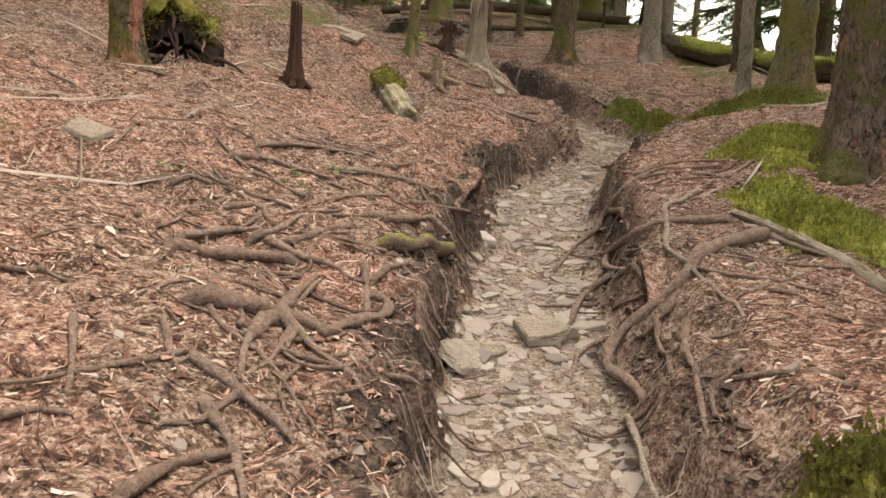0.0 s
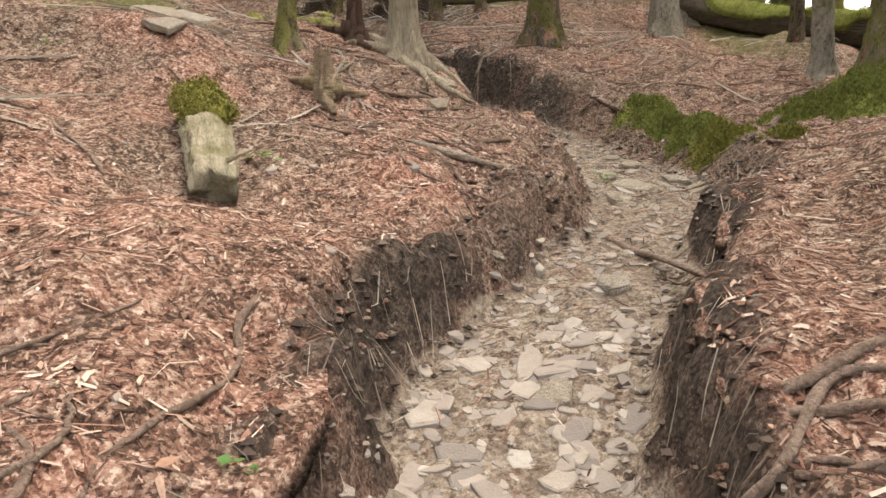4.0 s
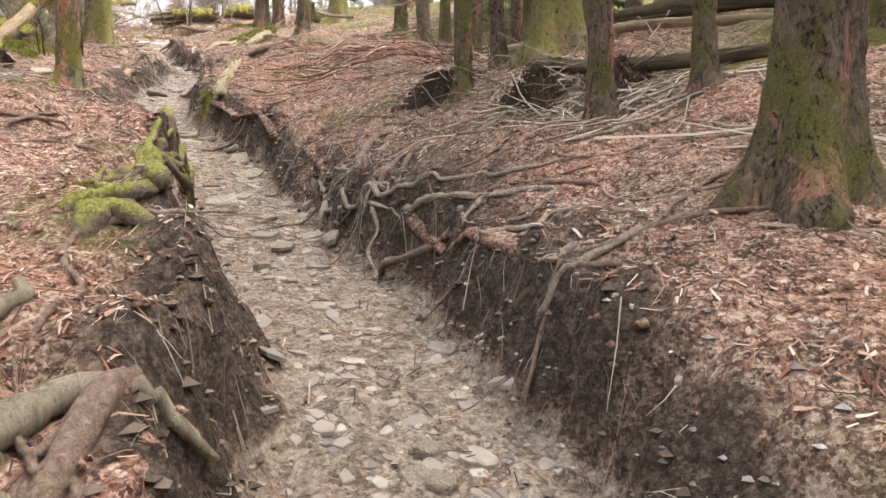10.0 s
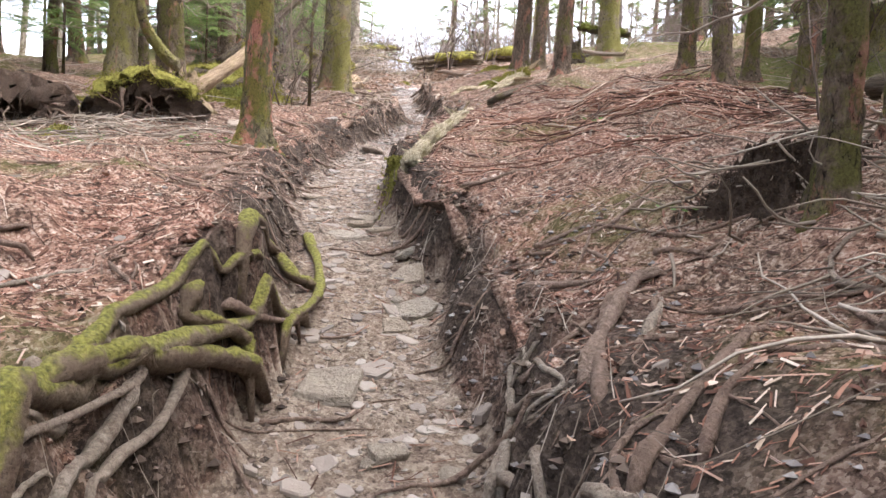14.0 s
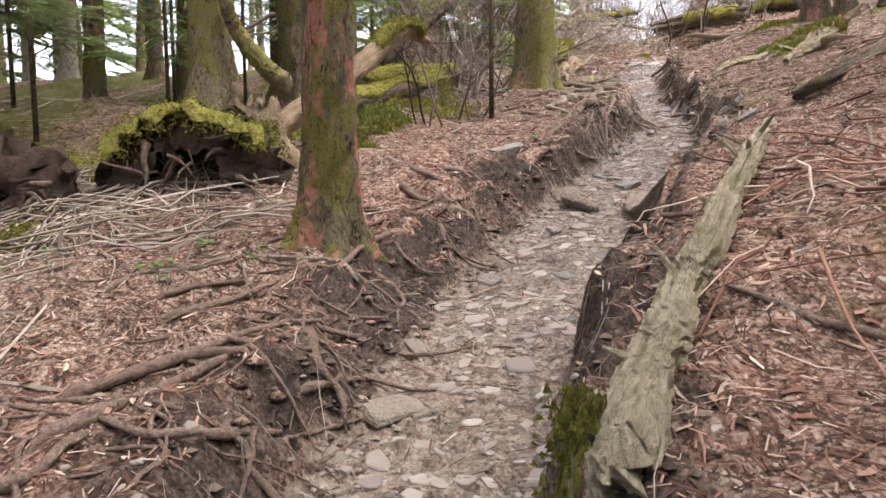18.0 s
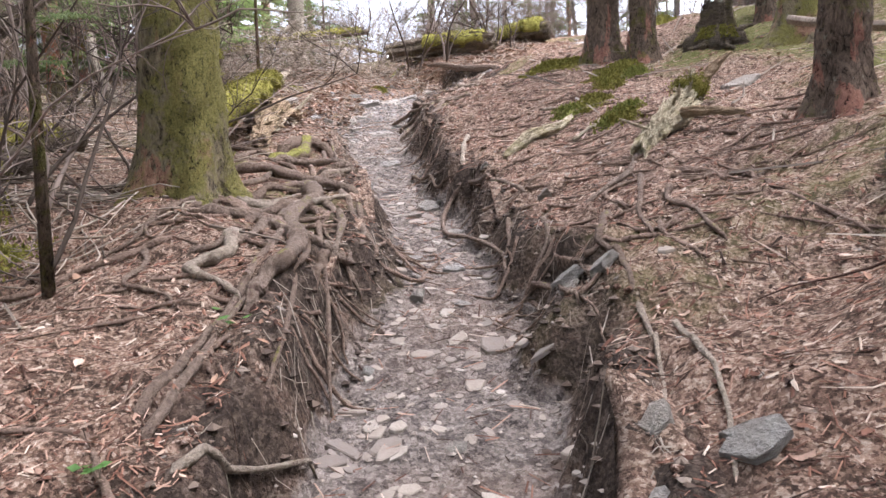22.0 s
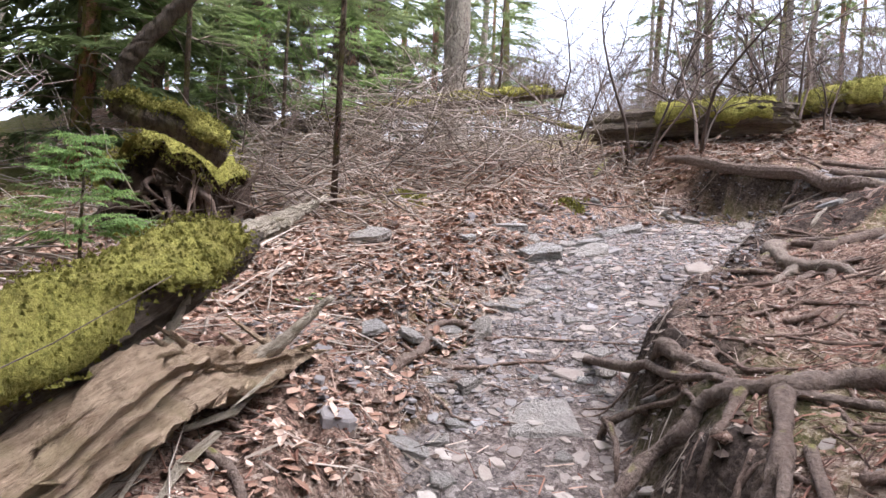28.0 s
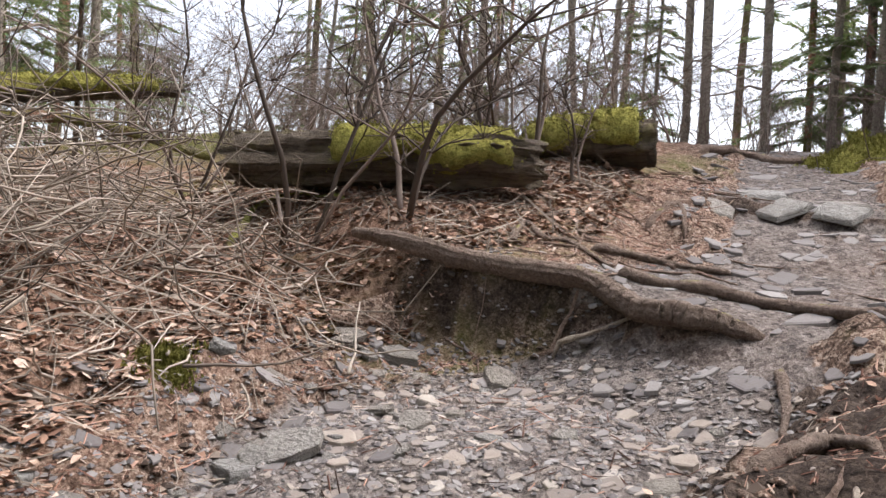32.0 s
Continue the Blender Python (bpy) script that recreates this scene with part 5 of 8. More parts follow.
bared(.026, .016, ROOT_DULL, [(-14.40, 25.98, 7.53), (-14.18, 26.05, 7.54), (-14.03, 26.18, 7.58), (-13.94, 26.12, 7.57)])
bared(.045, .04, ROOT_DULL, [(-14.02, 25.83, 7.51), (-14.00, 25.95, 7.54), (-13.95, 26.24, 7.61)])
bared(.025, .014, ROOT_DULL, [(-14.60, 25.45, 7.19), (-14.22, 25.15, 7.32), (-14.16, 25.23, 7.36), (-14.03, 25.36, 7.37), (-13.97, 25.37, 7.37)])
bared(.018, .01, ROOT_DULL, [(-13.77, 25.40, 7.38), (-13.72, 25.23, 7.34), (-13.68, 25.08, 7.29)])
bared(.014, .008, ROOT_PALE, [(-14.45, 26.36, 7.67), (-14.52, 26.60, 7.79), (-14.55, 26.83, 7.86)])
bared(.045, .035, ROOT_DULL, [(-15.98, 28.81, 8.28), (-15.73, 28.77, 8.24), (-15.49, 28.81, 8.23), (-15.22, 28.79, 8.19), (-14.94, 28.73, 8.18), (-14.60, 28.37, 8.21)])
bared(.026, .018, ROOT_DULL, [(-16.74, 28.76, 8.45), (-16.81, 29.05, 8.56), (-16.62, 28.95, 8.47), (-16.45, 29.02, 8.44), (-16.10, 28.89, 8.31)])
bared(.035, .02, ROOT_DULL, [(-16.29, 29.10, 8.42), (-16.05, 29.17, 8.38), (-15.80, 29.19, 8.34), (-15.53, 29.25, 8.32)])
bared(.018, .01, ROOT_PALE, [(-16.15, 28.33, 7.90), (-15.98, 28.37, 7.97), (-15.79, 28.42, 8.07)])
bared(.06, .04, ROOT_DULL, [(-16.87, 33.26, 9.57), (-16.48, 33.70, 9.55), (-16.07, 33.18, 9.41), (-15.59, 33.76, 9.53)])
bared(.035, .02, ROOT_MOSSY, [(-18.56, 28.01, 8.30), (-18.86, 28.46, 8.56), (-18.72, 28.61, 8.66), (-18.40, 28.66, 8.67), (-18.11, 28.63, 8.67)])
bared(.035, .025, ROOT_DULL, [(-14.80, 26.94, 7.83), (-14.75, 27.06, 7.87), (-14.66, 27.19, 7.89), (-14.54, 27.04, 7.94)])
bared(.025, .014, ROOT_DULL, [(-14.98, 28.09, 7.94), (-14.90, 27.80, 7.86), (-14.86, 27.54, 7.80)])
bared(.03, .02, ROOT_DULL, [(-16.22, 29.80, 8.61), (-16.17, 30.23, 8.78), (-15.97, 29.80, 8.59)])
bared(.03, .02, ROOT_DULL, [(-11.94, 20.79, 6.29), (-11.91, 20.96, 6.28), (-11.93, 21.25, 6.25), (-11.96, 21.43, 6.24), (-12.05, 21.59, 6.28)])
bared(.075, .06, ROOT_MOSSY, [(-12.15, 21.30, 6.29), (-12.29, 21.53, 6.32), (-12.46, 21.79, 6.38), (-12.73, 22.00, 6.51)])
bared(.03, .016, ROOT_DULL, [(-11.98, 21.57, 6.25), (-12.16, 21.81, 6.30), (-12.54, 22.07, 6.38), (-12.61, 22.12, 6.44)])
bared(.03, .02, ROOT_DULL, [(-11.69, 20.68, 6.25), (-11.56, 20.77, 6.24), (-11.30, 20.83, 6.22), (-11.17, 20.84, 6.19)])
bared(.05, .03, ROOT_DULL, [(-11.34, 20.85, 6.25), (-11.31, 20.95, 6.23), (-11.10, 20.99, 6.21), (-10.79, 20.98, 6.21), (-10.73, 21.03, 6.18)], (.03, .016, [(-11.20, 21.02, 6.22), (-11.10, 21.10, 6.20), (-10.97, 21.16, 6.18), (-10.95, 21.27, 6.15)]))
bared(.028, .014, ROOT_DULL, [(-11.65, 21.11, 6.22), (-11.27, 21.14, 6.22), (-11.02, 21.23, 6.19)])
bared(.014, .008, ROOT_PALE, [(-11.41, 21.13, 6.22), (-11.42, 21.27, 6.23), (-11.71, 21.39, 6.22)])
bared(.03, .02, ROOT_DULL, [(-10.74, 20.93, 6.18), (-10.74, 21.03, 6.18), (-10.84, 21.17, 6.07), (-10.85, 21.24, 6.02)])
bared(.02, .012, ROOT_DULL, [(-10.77, 20.83, 6.15), (-10.71, 20.89, 6.15), (-10.70, 20.96, 6.15)])
bared(.016, .01, ROOT_DULL, [(-11.72, 22.53, 6.12), (-11.44, 22.39, 6.08), (-11.13, 22.22, 6.11), (-10.86, 22.04, 6.01), (-10.57, 21.96, 6.11)])
bared(.022, .016, ROOT_PALE, [(-11.30, 22.87, 6.48), (-10.98, 22.50, 6.39), (-10.73, 22.23, 6.32), (-10.53, 22.02, 6.21)])
bared(.024, .014, ROOT_DULL, [(-14.33, 24.50, 6.89), (-13.22, 24.12, 7.02), (-12.55, 24.23, 7.06)])
bared(.018, .01, ROOT_DULL, [(-12.74, 23.88, 6.94), (-12.36, 23.35, 6.79)])
bared(.018, .01, ROOT_DULL, [(-12.70, 23.92, 6.95), (-12.08, 23.28, 6.78)])
bared(.03, .018, ROOT, [(-5.25, 14.89, 4.26), (-5.30, 14.97, 4.27), (-5.36, 15.11, 4.29), (-5.39, 15.27, 4.32), (-5.26, 15.42, 4.34)], (.02, .01, [(-5.37, 15.13, 4.29), (-5.44, 15.35, 4.34), (-5.62, 15.56, 4.35), (-5.73, 15.81, 4.34)]))
bared(.02, .012, ROOT, [(-4.84, 15.35, 4.19), (-4.79, 15.21, 4.23), (-4.85, 15.08, 4.23), (-4.96, 14.98, 4.26)])
bared(.022, .012, ROOT, [(-5.53, 15.72, 4.33), (-5.27, 15.68, 4.28), (-5.19, 15.74, 4.18), (-5.14, 15.74, 4.14)])
bared(.02, .012, ROOT, [(-7.02, 15.69, 4.71), (-7.49, 15.88, 4.83), (-7.72, 16.04, 4.93)])
bared(.024, .014, ROOT, [(-6.51, 16.47, 4.64), (-6.43, 16.25, 4.60), (-6.06, 15.99, 4.53)])
bared(.018, .01, ROOT, [(-6.05, 15.21, 4.45), (-6.10, 15.35, 4.47), (-6.12, 15.55, 4.48)])
bared(.022, .012, ROOT, [(-4.72, 14.74, 4.18), (-4.73, 14.83, 4.20), (-4.81, 14.89, 4.24), (-4.87, 14.94, 4.24)])
bared(.05, .045, ROOT_MOSSY, [(-1.16, 12.71, 3.46), (-1.37, 12.82, 3.54), (-1.50, 12.96, 3.58), (-1.65, 13.18, 3.54), (-1.88, 13.48, 3.48), (-2.01, 13.71, 3.41)])
bared(.035, .028, ROOT_MOSSY, [(-1.97, 13.47, 3.68), (-1.93, 13.43, 3.61), (-1.97, 13.56, 3.58), (-2.06, 13.72, 3.49), (-2.02, 13.72, 3.42)])
bared(.02, .012, ROOT_PALE, [(-1.44, 12.85, 3.59), (-1.40, 12.85, 3.54), (-1.41, 12.89, 3.48), (-1.34, 12.87, 3.45), (-1.17, 12.72, 3.47)])
bared(.03, .018, ROOT_PALE, [(-1.56, 13.11, 3.46), (-1.48, 13.05, 3.41), (-1.36, 12.95, 3.37), (-1.20, 12.84, 3.35)])
bared(.04, .035, ROOT_MOSSY, [(-2.22, 13.78, 3.87), (-3.17, 14.44, 3.76), (-3.02, 14.50, 3.62), (-3.00, 14.57, 3.59)])
bared(.024, .014, ROOT, [(-2.10, 13.68, 3.62), (-2.17, 13.84, 3.55), (-2.43, 14.17, 3.47)])
bared(.018, .01, ROOT_PALE, [(-1.02, 14.01, 3.18), (-1.09, 14.14, 3.26), (-1.19, 14.28, 3.34), (-1.28, 14.36, 3.37), (-1.21, 14.41, 3.54)], (.014, .008, [(-1.16, 14.24, 3.33), (-1.00, 14.18, 3.44), (-0.89, 14.21, 3.48)]))
bared(.03, .02, ROOT, [(-0.80, 14.18, 3.53), (-0.92, 14.38, 3.61), (-1.01, 14.61, 3.70), (-1.12, 14.90, 3.78), (-1.08, 14.95, 3.81)])
bared(.022, .014, ROOT, [(-0.38, 13.80, 3.45), (-0.41, 13.96, 3.51), (-0.41, 14.10, 3.59), (-0.46, 14.41, 3.68), (-0.44, 14.51, 3.71)])
bared(.018, .01, ROOT, [(-0.30, 13.94, 3.52), (-0.33, 14.09, 3.61), (-0.31, 14.19, 3.67)])
bared(.02, .012, ROOT, [(-0.70, 2.21, 0.87), (-0.54, 2.11, 0.81), (-0.42, 2.03, 0.76), (-0.35, 1.95, 0.74)], (.014, .008, [(-0.53, 2.12, 0.80), (-0.57, 1.99, 0.78), (-0.61, 1.93, 0.77), (-0.67, 1.89, 0.78)]))
bared(.018, .01, ROOT, [(-0.59, 2.61, 0.92), (-0.58, 2.36, 0.88), (-0.55, 2.19, 0.83)], (.012, .007, [(-0.49, 2.65, 0.88), (-0.49, 2.32, 0.84), (-0.52, 2.23, 0.83)]))
bared(.018, .01, ROOT, [(-0.60, 2.01, 0.80), (-0.52, 1.93, 0.75), (-0.45, 1.81, 0.71), (-0.41, 1.69, 0.69)], (.012, .006, [(-0.45, 1.81, 0.71), (-0.49, 1.75, 0.71), (-0.52, 1.66, 0.71)]))
bared(.022, .012, ROOT, [(-0.65, 1.58, 0.73), (-0.61, 1.72, 0.73), (-0.56, 1.79, 0.73), (-0.47, 1.85, 0.73)])
bared(.014, .008, ROOT, [(-1.09, 2.27, 0.96), (-1.00, 2.08, 0.91), (-0.93, 1.91, 0.85)])
bared(.014, .007, ROOT, [(-0.86, 2.40, 0.94), (-0.77, 2.21, 0.89), (-0.72, 2.12, 0.86)])
bared(.016, .008, ROOT, [(-0.49, 2.68, 0.89), (-0.37, 2.52, 0.83), (-0.24, 2.42, 0.78), (-0.18, 2.30, 0.75)])
bared(.012, .007, ROOT, [(-0.50, 3.28, 0.94), (-0.52, 2.86, 0.91), (-0.53, 2.66, 0.90)])
bared(.014, .008, ROOT, [(-1.03, 1.78, 0.82), (-0.97, 1.82, 0.82), (-0.89, 1.82, 0.82)])
bared(.014, .007, ROOT, [(-0.04, 3.25, 0.82), (-0.01, 3.18, 0.73), (0.05, 3.17, 0.65)])
bared(.016, .009, ROOT, [(1.15, 3.29, 0.80), (1.02, 2.69, 0.76), (0.97, 2.42, 0.64)])
bared(.016, .008, ROOT_PALE, [(0.84, 2.92, 0.52), (0.82, 2.67, 0.50), (0.80, 2.45, 0.46), (0.80, 2.35, 0.44)])
bared(.02, .012, ROOT_DULL, [(-8.55, 18.60, 5.35), (-8.99, 19.10, 5.51), (-9.61, 19.75, 5.78), (-10.42, 20.54, 6.00)])
bared(.018, .01, ROOT_DULL, [(-8.44, 18.59, 5.32), (-9.09, 19.24, 5.55), (-9.18, 19.52, 5.68)])
bared(.016, .009, ROOT_PALE, [(-8.21, 18.57, 5.28), (-8.35, 18.89, 5.15), (-8.39, 19.10, 5.11)])
bared(.018, .01, ROOT_DULL, [(-14.03, 22.28, 6.81), (-13.61, 22.60, 6.72), (-12.69, 22.30, 6.40), (-10.41, 20.73, 6.03)])
bared(.016, .008, ROOT_DULL, [(-10.96, 20.52, 6.10), (-10.57, 20.54, 6.03), (-9.79, 20.16, 5.79), (-9.42, 20.05, 5.56)])
bared(.014, .008, ROOT_DULL, [(-10.20, 20.23, 5.90), (-9.12, 19.53, 5.60), (-8.48, 18.99, 5.32)])
bared(.014, .008, ROOT_DULL, [(-9.88, 20.18, 5.84), (-9.18, 19.74, 5.51), (-8.73, 19.43, 5.21)])
bared(.012, .006, ROOT_PALE, [(-7.87, 20.32, 5.53), (-7.58, 19.96, 5.44), (-7.29, 19.52, 5.34)])
bared(.012, .006, ROOT_PALE, [(-7.66, 20.22, 5.50), (-7.26, 19.75, 5.43), (-7.06, 19.42, 5.33)])

# smaller roots between them, thickest near trunks
feet = [(x, y) for x, y in placed if section(np.array([x]), np.array([y]))[0][0] < 4.2]
spots = RNG.uniform((-17.5, 0), (3.5, 29.5), (4000, 2))
dist, sides_, stations = section(spots[:, 0], spots[:, 1])
made = 0
for (x, y), d, u in zip(spots, dist, stations):
    near = min(math.hypot(x - a, y - b) for a, b in feet)
    if made >= 210 or d < 0.45 or d > 3.2 or RNG.random() > 0.25 + 0.6 * math.exp(-near):
        continue
    if u > 21 and x < -15.6 and RNG.random() < 0.9:
        continue
    made += 1
    a = math.atan2(*TAN[int(np.abs(U - u).argmin())][::-1]) + RNG.normal(1.3, 0.7)
    pts = [(x, y)]
    for k in range(RNG.integers(2, 6)):
        a += RNG.normal(0, 0.45)
        s = RNG.uniform(0.15, 0.35)
        pts.append((pts[-1][0] + s * math.cos(a), pts[-1][1] + s * math.sin(a)))
    if min(section(np.array([p[0] for p in pts]), np.array([p[1] for p in pts]))[0]) < 0.3:
        continue
    r = RNG.uniform(0.009, 0.02)
    lay_root(r, pts, (ROOT, ROOT, ROOT_PALE)[RNG.integers(3)], "thin brown root snaking over the needles", fork=RNG.random() < 0.6)

# the finest roots, too many to count
FINE = ((-1.4, 0.1, 2.2, 5.8, 110), (0.95, 2.2, 2.3, 5.6, 60), (-10.0, -8.0, 20.3, 22.9, 150), (-14.9, -12.5, 23.4, 26.8, 190), (-2.6, 1.0, 13.4, 15.2, 90), (-5.6, -3.0, 14.0, 15.6, 90), (-7.4, -5.2, 15.2, 17.2, 90), (-17.3, -14.2, 28.2, 31.2, 130), (-10.8, -8.9, 18.9, 20.7, 90), (0.0, 1.2, 8.0, 10.8, 60), (2.6, 4.4, 8.0, 12.4, 80), (-12.6, -10.2, 22.2, 24.6, 110))
pieces = []
for x0, x1, y0, y1, n in FINE:
    P = RNG.uniform((x0, y0), (x1, y1), (n, 2))
    for (x, y), d, u in zip(P, *(section(P[:, 0], P[:, 1])[q] for q in (0, 2))):
        if d < along(u, HW) + 0.02:
            continue
        a = math.atan2(*TAN[int(np.abs(U - u).argmin())][::-1]) + RNG.normal(1.4, 0.8) + (math.pi if RNG.random() < 0.5 else 0)
        pts = [(x, y)]
        for k in range(RNG.integers(2, 5)):
            a += RNG.normal(0, 0.5)
            s = RNG.uniform(0.08, 0.26)
            pts.append((pts[-1][0] + s * math.cos(a), pts[-1][1] + s * math.sin(a)))
        r = RNG.uniform(0.005, 0.015)
        L = draped(pts, r, RNG, 0.5, 1.6)
        pieces.append(tube(L, r * np.linspace(1.1, 0.35, len(L)), 6, 0.1, RNG))
tagged(new("fine_roots", mesh("fine_roots", *merge(pieces), ROOT)), "web of thin brown roots over the needles", "roots", kind="stuff")

# the root web of the big mossy trunk, spilling down the bank
big = next(o for o in scene.objects if o.type == "EMPTY" and abs(o.location.x + 10.68) < 0.01)
for k in range(22):
    f = k / 21
    a0 = radians(-35 + 150 * f) + RNG.normal(0, 0.08)
    start = RNG.choice([0.2, 0.25, 0.6, 0.95])
    q = [(-10.68 + start * math.cos(a0), 19.78 + start * math.sin(a0))]
    a = a0 + RNG.normal(0, 0.5)
    for s in range(RNG.integers(4, 7)):
        a += RNG.normal(0, 0.6)
        st = RNG.uniform(0.12, 0.3)
        q.append((q[-1][0] + st * math.cos(a), q[-1][1] + st * math.sin(a)))
    near, _, at = section(np.array([p[0] for p in q]), np.array([p[1] for p in q]))
    stop = int(np.argmax(np.append(near < along(at, HW) + 0.1, True)))
    if stop < 3:
        continue
    q = q[:stop]
    r = RNG.uniform(0.014, 0.042)
    L = draped(q, r, RNG, 0.6, 1.4)
    L[0, 2] += 0.1 if start < 0.3 else -3 * r
    L[-1, 2] -= 2 * r
    V, F = tube(L, r * np.linspace(1.15, 0.3, len(L)) * (1 + 0.15 * np.sin(np.arange(len(L)) * 0.8)), 8, 0.08, RNG)
    part("root", mesh("root", V - np.array(big.location), F, (ROOT_DULL, ROOT, ROOT_PALE, ROOT_DULL)[k % 4]), big)


# ---- stones on the path ----
def stone_mesh(seed, flat, jag=0.22, material=STONE):
    """A slaty stone about 1 m across, unevenly broken, with bevelled edges."""
    rng = np.random.default_rng(seed)
    n = rng.integers(6, 10)
    a = np.sort(rng.uniform(0, 2 * np.pi, n) * 0.25 + np.arange(n) * 2 * np.pi / n * 0.9)
    r = 0.5 * rng.uniform(0.72, 1.05, n)
    sx = rng.uniform(0.62, 1.0)
    rings = []
    for z, k in ((-0.5, 0.85), (-0.2, 1.0), (0.3, 0.98), (0.46, 0.9), (0.5, 0.6)):
        rr = r * k * rng.uniform(1 - jag * 0.35, 1 + jag * 0.2, n)
        rings.append(np.stack([rr * np.cos(a), sx * rr * np.sin(a), flat * (z + rng.uniform(-0.08, 0.08, n) + 0.2 * np.cos(a))], -1))
    V = np.vstack(rings + [np.array([[0, 0, 0.5 * flat]])])
    F = [tuple(i * n + j for i, j in ((q, j), (q, (j + 1) % n), (q + 1, (j + 1) % n), (q + 1, j))) for q in range(4) for j in range(n)]
    F += [(4 * n + j, 4 * n + (j + 1) % n, 5 * n) for j in range(n)] + [tuple(range(n))[::-1]]
    return mesh("stone", V, F, material, False)


FLAT = (0.12, 0.15, 0.2, 0.28, 0.4, 0.5, 0.17, 0.24)
STONES = [stone_mesh(300 + k, f) for k, f in enumerate(FLAT)]
TAN_STONES = [stone_mesh(300 + k, f, material=STONE_TAN) for k, f in enumerate(FLAT)]


def tilt_at(x, y, e=0.12):
    """Slope of the ground in x and y, in degrees."""
    dx = math.degrees(math.atan(float(gz(x + e, y) - gz(x - e, y)) / (2 * e)))
    dy = math.degrees(math.atan(float(gz(x, y + e) - gz(x, y - e)) / (2 * e)))
    return max(-25, min(25, dx)), max(-25, min(25, dy))


def stone(x, y, size, kind, turn=0.0, sink=0.3, tilt=0.0, label="flat grey slate stone bedded in the trail", group="stones on the path"):
    dx, dy = tilt_at(x, y)
    flat = FLAT[kind]
    ob = new("stone", (TAN_STONES if y < 16.5 else STONES)[kind])
    ob.matrix_basis = pose(x, y, float(gz(x, y)) + flat * size * (0.5 - sink), dy + tilt, -dx, 0) @ pose(0, 0, 0, 0, 0, turn)
    ob.scale = (size, size, size)
    return tagged(ob, label, "stone", group)


PALE = "large pale flat slab lying across the trail floor"
stone(0.22, 3.62, 0.42, 0, 130, label=PALE)
stone(0.62, 4.05, 0.5, 1, 60, label=PALE)
stone(0.34, 3.75, 0.2, 2, 20)
stone(2.12, 9.33, 0.38, 0, 40, 0.3, 0, PALE)
stone(-1.1, 9.3, 0.36, 1, 10, label="grey slab lying on the needles below a sapling", group="slabs in the litter")
stone(-1.4, 9.96, 0.55, 0, 30, label="flat dark slab on the open needle floor", group="slabs in the litter")
stone(-1.25, 10.35, 0.45, 0, 80, label="flat greenish slab lying behind another", group="slabs in the litter")
for x, y, s, k, a in ((1.79, 10.12, .2, 2, 0), (2.22, 10.36, .24, 6, 20), (2.32, 10.1, .22, 2, 70), (2.12, 9.83, .22, 6, 10), (2.5, 9.56, .28, 1, 140), (2.01, 9.65, .26, 6, 90), (2.53, 9.18, .3, 1, 40), (1.94, 9.0, .24, 2, 120), (.78, 10.14, .26, 2, 30), (.74, 9.62, .22, 3, 60), (.86, 8.72, .16, 2, 0)):
    stone(x, y, s, k, a, label="pale rounded slab on the stony bend")
for x, y, s, k, a in ((-1.0, 13.54, .2, 2, 20), (-2.5, 14.93, .3, 2, 100), (-.82, 13.17, .16, 4, 0), (-1.23, 13.71, .15, 3, 60), (-2.08, 14.11, .42, 0, 40), (-.77, 13.77, .17, 3, 80), (-1.5, 14.0, .22, 1, 10), (-2.9, 15.2, .36, 1, 70)):
    stone(x, y, s, k, a, label="tan angular stone on the gully floor")
for x, y, s, k, a in ((-5.19, 15.93, .3, 0, 10), (-4.09, 15.73, .3, 1, 50), (-3.69, 15.28, .34, 0, 100), (-5.67, 16.22, .18, 2, 0), (-3.95, 15.6, .26, 6, 30)):
    stone(x, y, s, k, a, label="flat tan stone set in trodden clay")
stone(-7.55, 18.8, 0.28, 1, 20, label="pale slab in the middle of the trail")
stone(-7.8, 18.95, 0.2, 0, 70)
stone(-7.6, 16.45, 0.42, 1, 15, 0.4, label="broken slab beside a mossy trunk", group="slabs in the litter")
stone(-8.15, 17.95, 0.42, 2, 60, 0.42, label="lichen-green boulder sunk in the needles", group="slabs in the litter")
for x, y, s, k, a in ((-7.23, 19.31, .22, 3, 0), (-7.05, 19.5, .2, 2, 50), (-7.35, 19.55, .16, 3, 90), (-7.15, 19.15, .18, 6, 30), (-8.2, 20.55, .17, 3, 30), (-8.38, 20.52, .16, 2, 60), (-9.23, 21.44, .17, 5, 20), (-9.47, 20.85, .18, 2, 0), (-8.42, 20.58, .2, 3, 10), (-9.33, 20.46, .14, 4, 40)):
    stone(x, y, s, k, a, label="grey stone exposed under the eroded bank")
for x, y, s, k, a in ((-11.84, 21.98, .36, 0, 20), (-12.4, 22.8, .26, 2, 70), (-10.68, 21.1, .25, 6, 10), (-10.13, 21.87, .12, 4, 40), (-11.51, 22.05, .13, 3, 0), (-13.98, 23.95, .5, 0, 60), (-14.37, 23.85, .2, 4, 20), (-14.5, 23.7, .18, 3, 80), (-14.37, 24.61, .2, 1, 40), (-14.81, 24.79, .17, 1, 0), (-13.95, 23.32, .22, 2, 50)):
    stone(x, y, s, k, a, 0.42 if s < 0.45 else 0.7, label="blue-grey slate stone in the upper trail")
stone(-16.0, 25.4, 0.42, 3, 20, 0.3, 8, "dark upright block of slate beside the trail")
stone(-16.2, 26.0, 0.3, 3, 70, 0.3, -8, "dark wet block leaning on a slab")
stone(-15.85, 25.75, 0.4, 2, 120, 0.35, 4, "split grey slab beneath two dark blocks")
